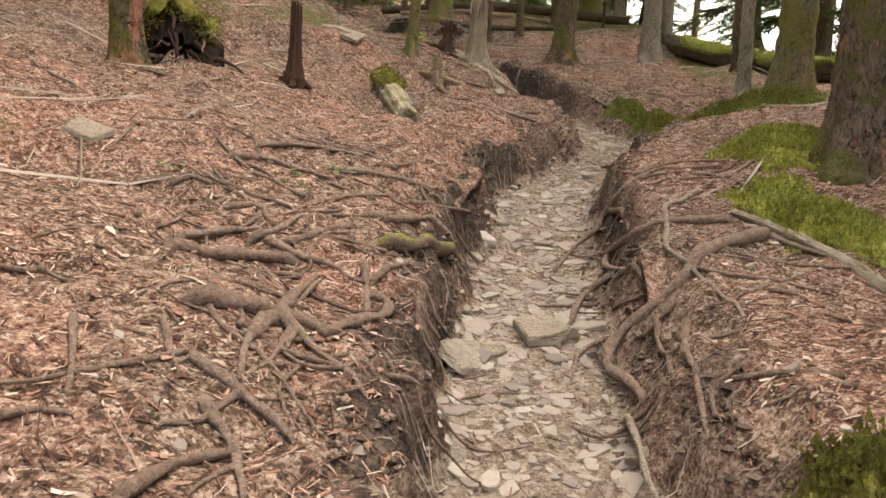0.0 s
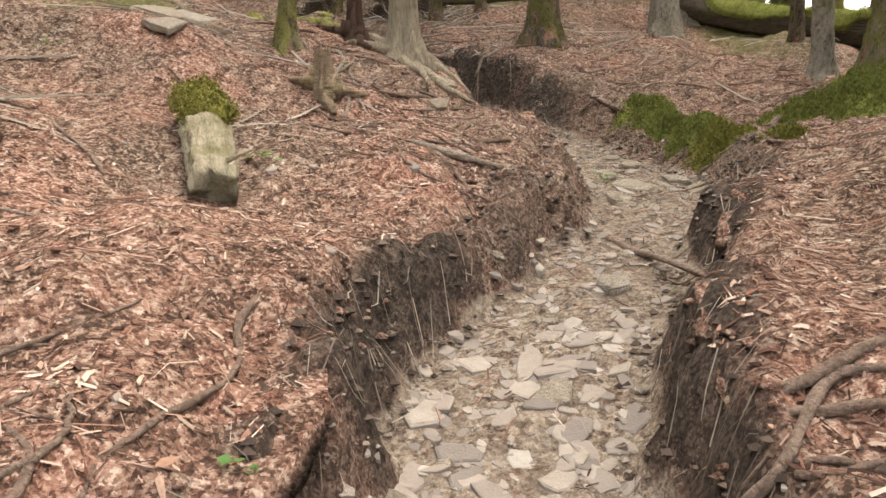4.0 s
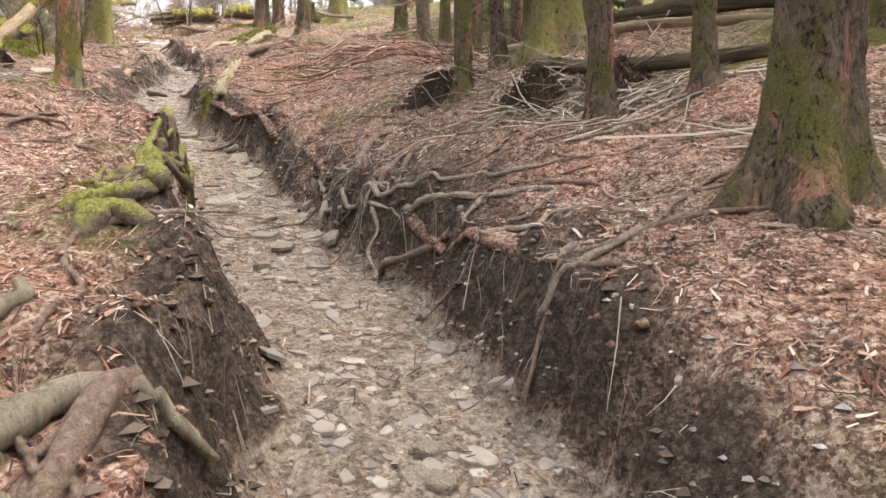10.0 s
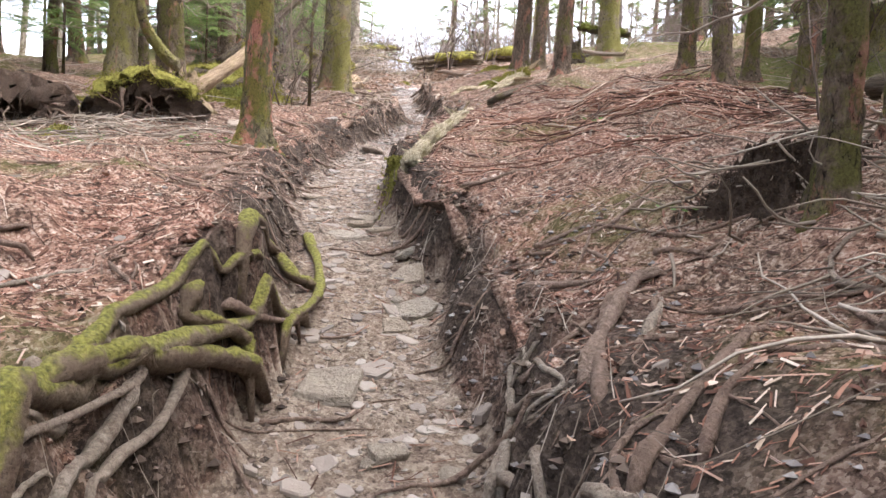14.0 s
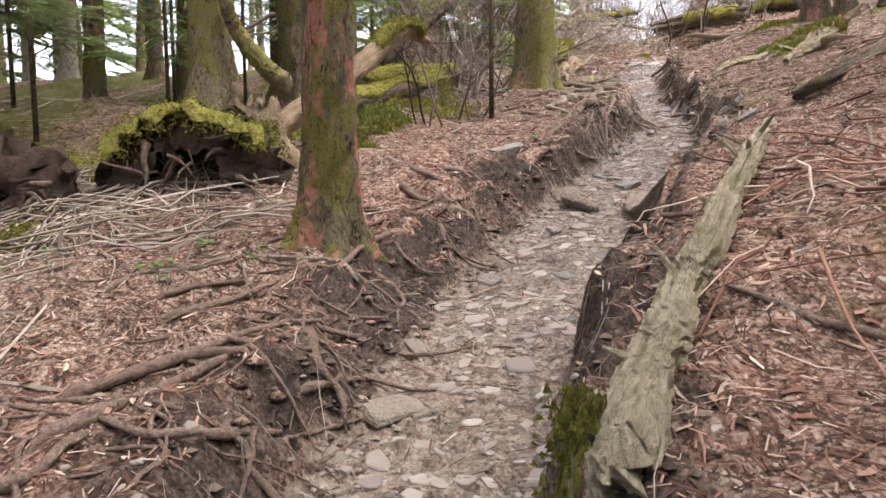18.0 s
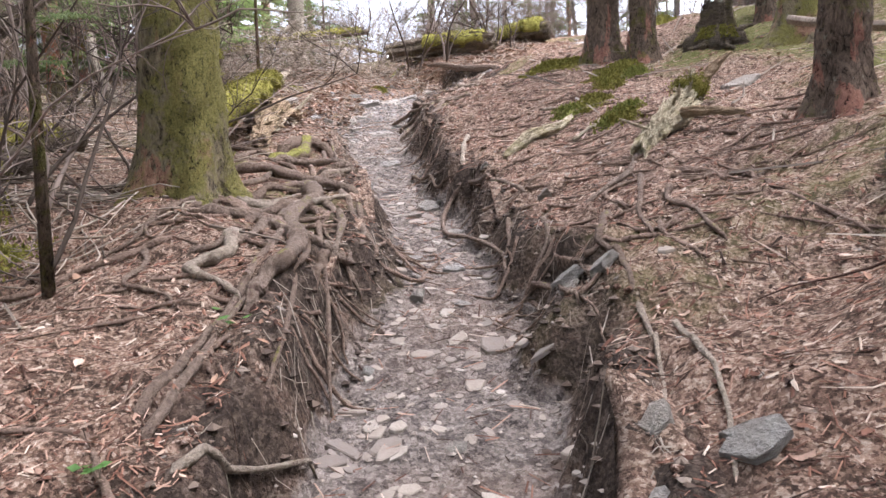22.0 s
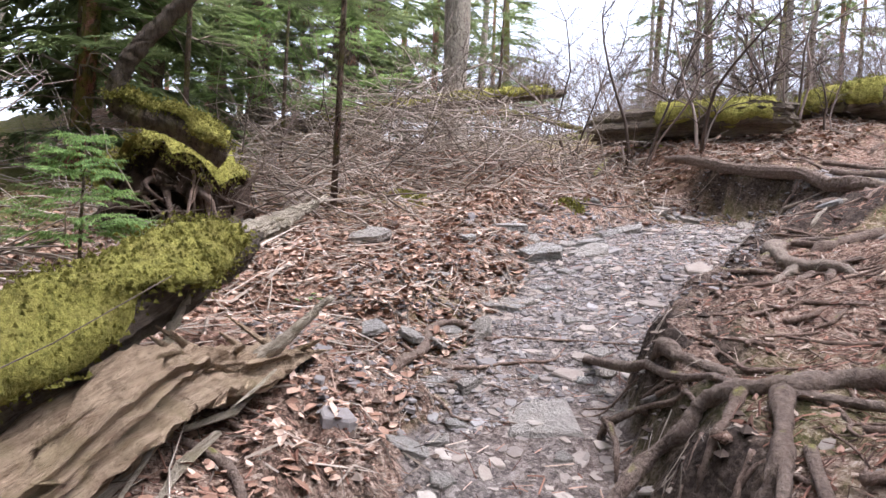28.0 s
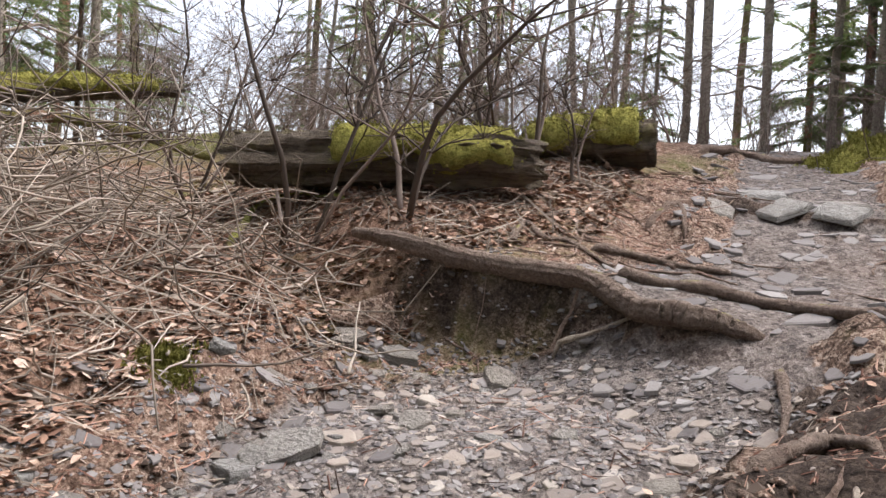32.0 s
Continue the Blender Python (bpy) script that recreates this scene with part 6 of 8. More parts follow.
stone(-16.78, 24.3, 0.44, 2, 30, 0.3, 8, "jagged grey slab on the leaf litter")
stone(-16.48, 26.65, 0.34, 2, 50, 0.3, 8, "pale lichened block half sunk in scree")
stone(-16.95, 27.93, 0.28, 3, 10, 0.2, 0, "pale block wedged under the big root")
stone(-17.2, 27.75, 0.26, 3, 60, 0.3, 0, "pale split stone beside the root lip")
stone(-16.64, 25.53, 0.36, 3, 30, 0.35, 0, "rounded boulder capped with green moss")
stone(-16.43, 24.98, 0.24, 2, 0)
stone(-14.55, 26.64, 0.2, 2, 20)

stone(-9.26, 24.25, 0.42, 1, 20, 0.3, 0, "flat grey slab on the needle slope", "slabs in the litter")
for x, y, s, k, a in ((-15.95, 30.5, .4, 0, 10), (-15.5, 30.5, .46, 0, 40), (-15.1, 30.45, .42, 0, 75), (-15.7, 30.85, .5, 0, 120), (-15.2, 30.9, .46, 0, 60), (-16.2, 30.2, .26, 2, 30)):
    stone(x, y, s, k, a, 0.48, label="broad slate slab jutting from the trail ledge", group="ledge slabs")
stone(-2.04, 4.4, 0.3, 0, 80, 0.1, label="pale flat stone lying in the needles", group="slabs in the litter")
# scattered smaller stones, each on the trail floor
tries = RNG.uniform((-17.5, 0.8), (3.2, 29), (30000, 2))
dist, sides_, stations = section(tries[:, 0], tries[:, 1])
ok = (dist < along(stations, HW) + 0.08) & (stations < 24.2)
for x, y in tries[ok][:150]:
    s = float(np.clip(RNG.lognormal(-2.0, 0.35), 0.08, 0.26))
    stone(x, y, s, int((0, 1, 2, 6, 7)[RNG.integers(5)]), RNG.uniform(0, 360), 0.4, RNG.normal(0, 4), "small flat stone on the trodden trail")

# scree beside the upper trail
tries = RNG.uniform((-17.6, 23.4), (-14.4, 28.2), (1500, 2))
dist, sides_, stations = section(tries[:, 0], tries[:, 1])
ok = (sides_ < 0) & (dist > 0.35) & (dist < 1.3) & (stations > 20.9) & (stations < 23.9)
for x, y in tries[ok][:60]:
    s = float(np.clip(RNG.lognormal(-2.0, 0.4), 0.08, 0.26))
    stone(x, y, s, int(RNG.integers(4)), RNG.uniform(0, 360), 0.35, RNG.normal(0, 9), "slate chip in the scree beside the trail", "slate scree")


def scatter(n, lo, hi, keep):
    """Random places kept by a rule on distance, side and station."""
    p = RNG.uniform(lo, hi, (n, 2))
    out = []
    for i in range(0, n, 20000):
        d, s, u = section(p[i:i + 20000, 0], p[i:i + 20000, 1])
        out.append(keep(d, s, u, p[i:i + 20000]))
    return p[np.concatenate(out)]


AREA = ((-19, -2), (4.5, 31))


# ---- gravel, needles, twigs, leaves and rootlets, too many to count ----
def gravel(name, P, lo, hi, label, material=GRAVEL, smooth=False):
    n = len(P)
    size = RNG.uniform(lo, hi, n) * RNG.uniform(0.6, 1, n)
    oct_ = np.array([[1, 0, 0], [0, 1, 0], [-1, 0, 0], [0, -1, 0], [0, 0, 0.55], [0, 0, -0.5]])
    V = oct_[None] * size[:, None, None] * RNG.uniform(0.6, 1.25, (n, 6, 1))
    a = RNG.uniform(0, 6.3, n)
    c, s = np.cos(a)[:, None], np.sin(a)[:, None]
    V = np.stack([V[..., 0] * c - V[..., 1] * s + P[:, :1], V[..., 0] * s + V[..., 1] * c + P[:, 1:], V[..., 2] + (gz(P[:, 0], P[:, 1]) + 0.12 * size)[:, None]], -1)
    f = np.array([[0, 1, 4], [1, 2, 4], [2, 3, 4], [3, 0, 4], [1, 0, 5], [2, 1, 5], [3, 2, 5], [0, 3, 5]])
    F = (f[None] + 6 * np.arange(n)[:, None, None]).reshape(-1, 3)
    return tagged(new(name, mesh(name, V.reshape(-1, 3), F, material, smooth)), label, "gravel", kind="stuff")


def plates(name, P, lo, hi, tilt, label, thick=0.12, material=STONE_BITS):
    """Flat broken plates of slate bedded in the ground, six-sided, each with its own outline and tilt."""
    n = len(P)
    size = np.clip(RNG.lognormal(0, 0.45, n) * lo, lo * 0.6, hi)
    k = 7
    a = np.arange(k) * 2 * np.pi / k + RNG.uniform(-0.33, 0.33, (n, k)) + RNG.uniform(0, 6.3, (n, 1))
    r = size[:, None] * RNG.uniform(0.62, 1.05, (n, k)) * 0.5
    asp, turn = RNG.uniform(0.5, 1, n)[:, None], RNG.uniform(0, 3.1, n)[:, None]
    ex, ey = r * np.cos(a), r * np.sin(a) * asp
    x, y = ex * np.cos(turn) - ey * np.sin(turn), ex * np.sin(turn) + ey * np.cos(turn)
    e = 0.05
    sx = np.clip((gz(P[:, 0] + e, P[:, 1]) - gz(P[:, 0] - e, P[:, 1])) / (2 * e), -0.35, 0.35) + RNG.normal(0, tilt, n)
    sy = np.clip((gz(P[:, 0], P[:, 1] + e) - gz(P[:, 0], P[:, 1] - e)) / (2 * e), -0.35, 0.35) + RNG.normal(0, tilt, n)
    h = size * thick * RNG.uniform(0.5, 1.3, n)
    z0 = gz(P[:, 0], P[:, 1]) + 0.05 * h
    V = []
    for f, lift in ((1.0, -1.0), (1.0, 0.25), (0.86, 0.5)):
        px, py = x * f, y * f
        V.append(np.stack([px + P[:, :1], py + P[:, 1:], z0[:, None] + px * sx[:, None] + py * sy[:, None] + lift * h[:, None] + (RNG.normal(0, 0.06, (n, k)) * h[:, None] if lift > 0 else 0)], -1))
    V = np.concatenate(V + [np.column_stack([P, z0 + 0.52 * h])[:, None]], 1)
    j = np.arange(k)
    jn = (j + 1) % k
    f = np.vstack([np.stack([j + q * k, jn + q * k, jn + q * k + k], -1) for q in (0, 1)] + [np.stack([j + q * k, jn + q * k + k, j + q * k + k], -1) for q in (0, 1)] + [np.stack([j + 2 * k, jn + 2 * k, np.full(k, 3 * k)], -1)])
    F = (f[None] + (3 * k + 1) * np.arange(n)[:, None, None]).reshape(-1, 3)
    return tagged(new(name, mesh(name, V.reshape(-1, 3), F, material, False)), label, "stones", kind="stuff")


def resting(P, steep, e=0.04):
    """Those of the points whose ground is flat enough for litter to lie on."""
    slope = np.hypot(gz(P[:, 0] + e, P[:, 1]) - gz(P[:, 0] - e, P[:, 1]), gz(P[:, 0], P[:, 1] + e) - gz(P[:, 0], P[:, 1] - e)) / (2 * e)
    return P[slope < steep]


def needles(name, P, length, width, material, label, lift=0.004, tilt=0.12):
    """Single straight needles and splinters, roof-shaped, lying on the ground."""
    P = resting(P, 0.75)
    n = len(P)
    L, w, a = RNG.uniform(*length, n), RNG.uniform(*width, n), RNG.uniform(0, 2 * np.pi, n)
    d = np.stack([np.cos(a), np.sin(a)], -1) * L[:, None] * 0.5
    s = np.stack([-np.sin(a), np.cos(a)], -1) * w[:, None]
    V = []
    rise = RNG.normal(0, tilt, n) * L
    for sg in (-1, 1):
        q = P + sg * d
        z = gz(q[:, 0], q[:, 1]) + lift + sg * rise * 0.5 + np.abs(rise) * 0.5
        V += [np.column_stack([q - s, z]), np.column_stack([q, z + w * 1.1]), np.column_stack([q + s, z])]
    V = np.stack(V, 1)
    f = np.array([[0, 3, 4, 1], [1, 4, 5, 2]])
    F = (f[None] + 6 * np.arange(n)[:, None, None]).reshape(-1, 4)
    return tagged(new(name, mesh(name, V.reshape(-1, 3), F, material, False)), label, "needles", kind="stuff")


def strips(name, P, length, width, material, label, category, heading=None, lift=0.01, pitch=0.15, curl=0.2, drop=None):
    """Slim bent slivers laid on the ground (three-sided, two segments each)."""
    P = resting(P, 0.9) if heading is None else P
    n = len(P)
    L = RNG.uniform(length[0], length[1], n)
    w = RNG.uniform(width[0], width[1], n)
    a = RNG.uniform(0, 2 * np.pi, n) if heading is None else heading
    d = np.stack([np.cos(a), np.sin(a)], -1)
    bend = RNG.normal(0, curl, n)
    e = np.stack([np.cos(a + bend), np.sin(a + bend)], -1)
    p0, p1 = P - d * L[:, None] * 0.5, P
    p2 = P + e * L[:, None] * 0.5
    pts = []
    rise = RNG.normal(0, pitch, n) * L
    for k, q in enumerate((p0, p1, p2)):
        z = gz(q[:, 0], q[:, 1]) + lift * RNG.uniform(0.3, 1, n) + rise * (0, 0.35, 0)[k] + np.maximum(0, rise) * (0, 0, 1)[k]
        if drop is not None:
            z = z - drop * (0, 0.4, 1)[k]
        pts.append(np.column_stack([q, z]))
    side = np.column_stack([-d[:, 1], d[:, 0], np.zeros(n)])
    V = []
    for k, q in enumerate(pts):
        h = (w * (1, 0.85, 0.35)[k])[:, None]
        V += [q - side * h, q + side * h, q + np.array([0, 0, 1.0]) * h * 1.2]
    V = np.stack(V, 1)
    f = np.array([[0, 3, 5, 2], [1, 2, 5, 4], [0, 1, 4, 3], [3, 6, 8, 5], [4, 5, 8, 7], [3, 4, 7, 6]])
    F = (f[None] + 9 * np.arange(n)[:, None, None]).reshape(-1, 4)
    return tagged(new(name, mesh(name, V.reshape(-1, 3), F, material, False)), label, category, kind="stuff")


def leaves(name, P, size, label):
    """Curled dead leaves: folded, pointed, eight triangles each."""
    n = len(P)
    s = RNG.uniform(size[0], size[1], n)
    base = np.array([[-1, 0, 0], [-0.3, 0.55, 0.25], [0.45, 0.45, 0.2], [1, 0, 0.1], [0.45, -0.45, 0.22], [-0.3, -0.55, 0.28], [0, 0, 0]])
    V = base[None] * s[:, None, None] * RNG.uniform(0.7, 1.2, (n, 7, 1)) * 0.5
    a, t1, t2 = RNG.uniform(0, 6.3, n), RNG.normal(0, 0.28, n), RNG.normal(0, 0.28, n)
    z = V[..., 2] * RNG.uniform(-0.4, 1.4, n)[:, None] + V[..., 0] * t1[:, None] + V[..., 1] * t2[:, None]
    x = V[..., 0] * np.cos(a)[:, None] - V[..., 1] * np.sin(a)[:, None] + P[:, :1]
    y = V[..., 0] * np.sin(a)[:, None] + V[..., 1] * np.cos(a)[:, None] + P[:, 1:]
    V = np.stack([x, y, z + (gz(P[:, 0], P[:, 1]) + 0.012 + 0.1 * s)[:, None]], -1)
    f = np.array([[6, 0, 5], [6, 5, 4], [6, 4, 3], [6, 3, 2], [6, 2, 1], [6, 1, 0]])
    F = (f[None] + 7 * np.arange(n)[:, None, None]).reshape(-1, 3)
    return tagged(new(name, mesh(name, V.reshape(-1, 3), F, LEAVES, False)), label, "leaves", kind="stuff")


floor_of = lambda w, u0=0.0, u1=24.4: (lambda d, s, u, p: (d < along(u, HW) + w) & (u < u1) & (u > u0))
P = scatter(160000, *AREA, floor_of(0.1))
gravel("gravel", P[:16000], 0.006, 0.024, "loose grey-brown gravel along the trail floor")
P = scatter(90000, *AREA, floor_of(0.06))
plates("trail_slabs", P[:4600], 0.06, 0.2, 0.08, "flat slate plates paving the trail floor")
P = scatter(30000, (-0.3, 1.5), (3.2, 7.2), floor_of(0.05, 1, 10))
plates("trail_slabs", P[:450], 0.10, 0.26, 0.06, "flat beige slate plates packed in the gully", 0.09)
P = scatter(60000, (-18, 23), (-14, 28.6), lambda d, s, u, p: (d < np.where(s < 0, 1.6, 0.9)) & (u > 20.3) & (u < 24.6))
gravel("slate_chips", P[:7000], 0.008, 0.03, "grey slate chips spread over the upper trail", SLATE_BITS)
plates("slate_scree", P[7000:9300], 0.05, 0.18, 0.12, "grey slate plates spread beside the upper trail", 0.14, SLATE_BITS)
P = scatter(40000, (-17.5, 28), (-13, 36), lambda d, s, u, p: (d < 0.9) & (u > 24.3))
plates("slate_ledge", P[:450], 0.12, 0.34, 0.03, "flat slate ledges on the worn crest trail", 0.09, SLATE_BITS)
P = scatter(40000, (-2.5, 11.5), (2.5, 16), lambda d, s, u, p: (d > 0.3) & (d < 1.1) & (s > 0) & (RNG.random(len(p)) < 0.35))
P2 = scatter(160000, *AREA, lambda d, s, u, p: (d > along(u, HW) - 0.02) & (d < along(u, HW) + 0.3) & (u < 24.4))
gravel("bank_clods", P2[:11000], 0.008, 0.04, "crumbling dark clods on the eroded banks", CLODS)
gravel("bank_rubble", P[:500], 0.008, 0.03, "rubble weathering out of the eroded bank", SLATE_BITS)
gravel("bank_lumps", P2[11000:12600], 0.025, 0.075, "lumps of dark soil on the eroded banks", CLODS, True)
P2 = scatter(160000, *AREA, lambda d, s, u, p: (d > along(u, HW) + 0.17) & (d < along(u, HW) + 0.36) & (u < 24))
gravel("sod_lumps", P2[:900], 0.02, 0.05, "needle-covered sods along the bank edge", GROUND, True)
off = lambda lo, hi, reach=2.6: (lambda d, s, u, p: (d > along(u, HW) + lo) & (d < hi) & (RNG.random(len(p)) < np.exp(-d / reach)))
P = scatter(900000, *AREA, off(0.16, 6, 1.9))
needles("needle_litter", P[:150000], (0.015, 0.055), (0.0012, 0.0032), TWIGS, "red-brown needles and bark flakes covering the ground")
P = scatter(300000, *AREA, off(0.15, 6))
strips("fallen_twigs", P[:9000], (0.05, 0.24), (0.0014, 0.004), TWIGS, "dry broken twigs strewn over the needles", "twigs", pitch=0.05, lift=0.012, curl=0.35)
P = scatter(120000, *AREA, off(0.2, 6))
strips("wood_chips", P[:14000], (0.015, 0.06), (0.004, 0.010), TWIGS, "pale bark chips lying among the needles", "bark chips", pitch=0.06)
P = scatter(120000, *AREA, lambda d, s, u, p: (d > along(u, HW) + 0.25) & (d < 2.6) & (RNG.random(len(p)) < np.exp(-d)))
plates("litter_stones", P[:1300], 0.03, 0.12, 0.15, "grey stone chips among the needles", 0.25)
needles("pale_chips", P[1300:9300], (0.012, 0.05), (0.002, 0.006), PALE_CHIPS, "pale wood chips among the needles")
P = scatter(40000, (-30, -4), (10, 40), lambda d, s, u, p: (d > 1.6) & (d < 10))
strips("dead_sticks", P[:2600], (0.3, 1.3), (0.004, 0.013), GREY_TWIGS, "dead sticks lying about under the trees", "sticks", pitch=0.06, lift=0.02, curl=0.25)
P = scatter(60000, *AREA, floor_of(0, 0, 24))
needles("path_debris", P[:6000], (0.03, 0.12), (0.0013, 0.0035), TWIGS, "needles and twigs dropped on the trail floor")

P = scatter(400000, *AREA, lambda d, s, u, p: (d > along(u, HW) + 0.02) & (d < along(u, HW) + 0.28) & (u < 24) & (u > 1))
P = P[:17000]
i = ((P[:, None, 0] - C[None, ::4, 0]) ** 2 + (P[:, None, 1] - C[None, ::4, 1]) ** 2).argmin(1) * 4
inward = np.arctan2(C[i, 1] - P[:, 1], C[i, 0] - P[:, 0]) + RNG.uniform(-2.6, 2.6, len(P))
strips("bank_rootlets", P[:2600], (0.04, 0.18), (0.001, 0.003), GREY_TWIGS, "fine grey rootlets fringing the eroded banks", "rootlets", heading=inward[:2600], pitch=0.35, lift=0.03, curl=0.6)
strips("bank_rootlets", P[9500:11500], (0.03, 0.12), (0.0008, 0.0022), TWIGS, "fine brown rootlets fringing the eroded banks", "rootlets", heading=inward[9500:11500], pitch=0.35, lift=0.02, curl=0.9)

P = scatter(260000, (-22, 20), (-12.5, 31), lambda d, s, u, p: (s < 0) & (u > 19.6) & (d > 0.55 + 0.75 * step(21.6, 22.6, u)) & (d < 6) & (RNG.random(len(p)) < np.exp(-d / 3) * np.where(u < 21, 0.3, 1)))
leaves("leaf_litter", P[:26000], (0.03, 0.075), "curled russet leaves covering the slope")
strips("slope_twigs", P[26000:30000], (0.1, 0.5), (0.002, 0.006), GREY_TWIGS, "grey twigs lying among the leaves", "twigs", pitch=0.15, lift=0.03, curl=0.4)
P = scatter(60000, *AREA, lambda d, s, u, p: (d > 0.4) & (d < 4))
leaves("stray_leaves", P[:2500], (0.025, 0.06), "single brown leaves among the needles")


# ---- moss cushions ----
def moss_cushion(x, y, w, l, h, turn, material=MOSS, label="bright green moss cushion on the forest floor", seed=0, name="moss_cushion", category="moss"):
    """A lumpy mound of moss with a skirt on the ground and tufts standing up."""
    rng = np.random.default_rng(seed + int(abs(x * 131 + y * 17) * 10))
    n, m = 64, 22
    a = np.arange(n) * 2 * np.pi / n
    edge = 0.92 + 0.24 * np.sin(2 * a + rng.uniform(0, 6)) + 0.17 * np.sin(5 * a + rng.uniform(0, 6)) + 0.12 * np.sin(9 * a + rng.uniform(0, 6)) + rng.uniform(-0.09, 0.09, n)
    V = []
    ct, st = math.cos(radians(turn)), math.sin(radians(turn))
    for k in range(m):
        f = 1 - k / (m - 1)
        px, py = w / 2 * edge * f * np.cos(a), l / 2 * edge * f * np.sin(a)
        gx, gy = x + px * ct - py * st, y + px * st + py * ct
        bump = 0.5 + 0.5 * relief(gx, gy, 9, 31) + 0.5 * np.abs(relief(gx, gy, 19, 32)) + 0.3 * relief(gx, gy, 40, 33)
        V.append(np.stack([gx, gy, gz(gx, gy) - 0.02 + h * (1 - f ** 2.6) * (0.35 + 0.65 * bump)], -1))
    V = np.vstack(V)
    i, j = np.meshgrid(np.arange(m - 1), np.arange(n), indexing="ij")
    p, q = (i * n + j).ravel(), (i * n + (j + 1) % n).ravel()
    F = np.stack([p, q, q + n, p + n], -1)
    k = min(9000, int(12000 * w * l) + 400)
    t = V[rng.integers(0, len(V) - 2 * n, k)] + rng.normal(0, 0.03, (k, 3)) * [1, 1, 0.2]
    t[:, 2] = np.maximum(t[:, 2], gz(t[:, 0], t[:, 1]))
    b = rng.uniform(0, 6.3, k)
    sz = rng.uniform(0.006, 0.017, k)
    dv = np.stack([np.cos(b), np.sin(b), 0 * b], -1) * sz[:, None]
    up = np.stack([0 * b, 0 * b, sz * rng.uniform(0.6, 2.4, k)], -1)
    T = np.stack([t - dv, t - 0.3 * dv + up * 0.6, t + up * 1.2 + dv * 0.3, t + dv], 1).reshape(-1, 3)
    TF = (np.arange(k)[:, None] * 4 + np.arange(4)) + len(V)
    c = np.array([x, y, float(gz(x, y))])
    ob = new(name, mesh(name, np.vstack([V, T]) - c, np.vstack([F, TF]), material))
    ob.matrix_basis = pose(*c)
    return tagged(ob, label, category, "moss cushions" if category == "moss" else "")


moss_cushion(2.57, 5.73, 0.84, 0.99, 0.13, 0, MOSS_BRIGHT)
moss_cushion(2.23, 4.34, 0.57, 1.46, 0.13, 0, MOSS_BRIGHT)
moss_cushion(2.95, 3.9, 0.7, 0.8, 0.12, 0, MOSS_BRIGHT)
moss_cushion(4.2, 9.4, 0.9, 1.1, 0.16, 0, MOSS_DARK, "dark green moss around a mossy trunk")
moss_cushion(4.7, 10.5, 0.9, 1.0, 0.16, 30, MOSS_DARK, "dark green moss around a mossy trunk")
moss_cushion(1.18, 1.90, 0.3, 0.36, 0.12, 0, MOSS, "yellow moss over a rotting stub")
MOSSBANK = "shaggy green moss draped over the bank edge"
moss_cushion(2.70, 11.06, 0.5, 0.5, 0.1, 0, MOSS_DARK, MOSSBANK)
moss_cushion(2.81, 10.71, 0.45, 0.5, 0.12, 20, MOSS_DARK, MOSSBANK)
moss_cushion(2.91, 10.31, 0.5, 0.5, 0.13, 40, MOSS_DARK, MOSSBANK)
moss_cushion(2.91, 9.71, 0.45, 0.45, 0.12, 60, MOSS, MOSSBANK)
moss_cushion(4.03, 10.05, 0.9, 0.8, 0.14, 0, MOSS_DARK)
moss_cushion(3.75, 10.15, 0.6, 0.5, 0.14, 0, MOSS_DARK)
moss_cushion(3.1, 9.1, 0.3, 0.4, 0.08, 0, MOSS, MOSSBANK)
moss_cushion(-0.85, 11.95, 0.25, 0.2, 0.06, 40, MOSS, "mossy pad among roots on the bank edge")
moss_cushion(-9.88, 17.51, 0.8, 0.5, 0.14, 20, MOSS_DARK)
moss_cushion(-9.6, 16.9, 0.7, 0.6, 0.16, 0, MOSS)
moss_cushion(-10.6, 18.1, 1.2, 0.6, 0.16, 70, MOSS)
moss_cushion(-7.5, 14.5, 0.4, 0.3, 0.05, 0, MOSS)
moss_cushion(-13.06, 20.9, 0.7, 0.5, 0.12, 0, MOSS_DARK)
moss_cushion(-12.5, 20.85, 0.5, 0.35, 0.08, 0, MOSS)
for x, y, w, l in ((-10.25, 23.43, .45, .3), (-10.49, 24.04, .4, .3), (-9.55, 22.75, .4, .25), (-10.43, 24.43, .3, .25), (-10.38, 23.24, .3, .3), (-9.57, 22.8, .25, .4), (-11.9, 24.9, .5, .7), (-11.0, 24.9, .9, .6), (-12.2, 25.6, .5, .9)):
    moss_cushion(x, y, w, l, 0.07, x * 40, MOSS_DARK if w < 0.35 else MOSS, "small moss patch among fallen sticks")
moss_cushion(-15.3, 33.2, 1.2, 0.7, 0.25, 20, MOSS, "broad mossy hummock beyond the crest")
moss_cushion(-17.9, 25.2, 0.5, 0.35, 0.06, 0, MOSS, "thin moss patch among the leaves")
moss_cushion(-17.2, 26.6, 0.35, 0.3, 0.05, 0, MOSS, "thin moss patch among the leaves")


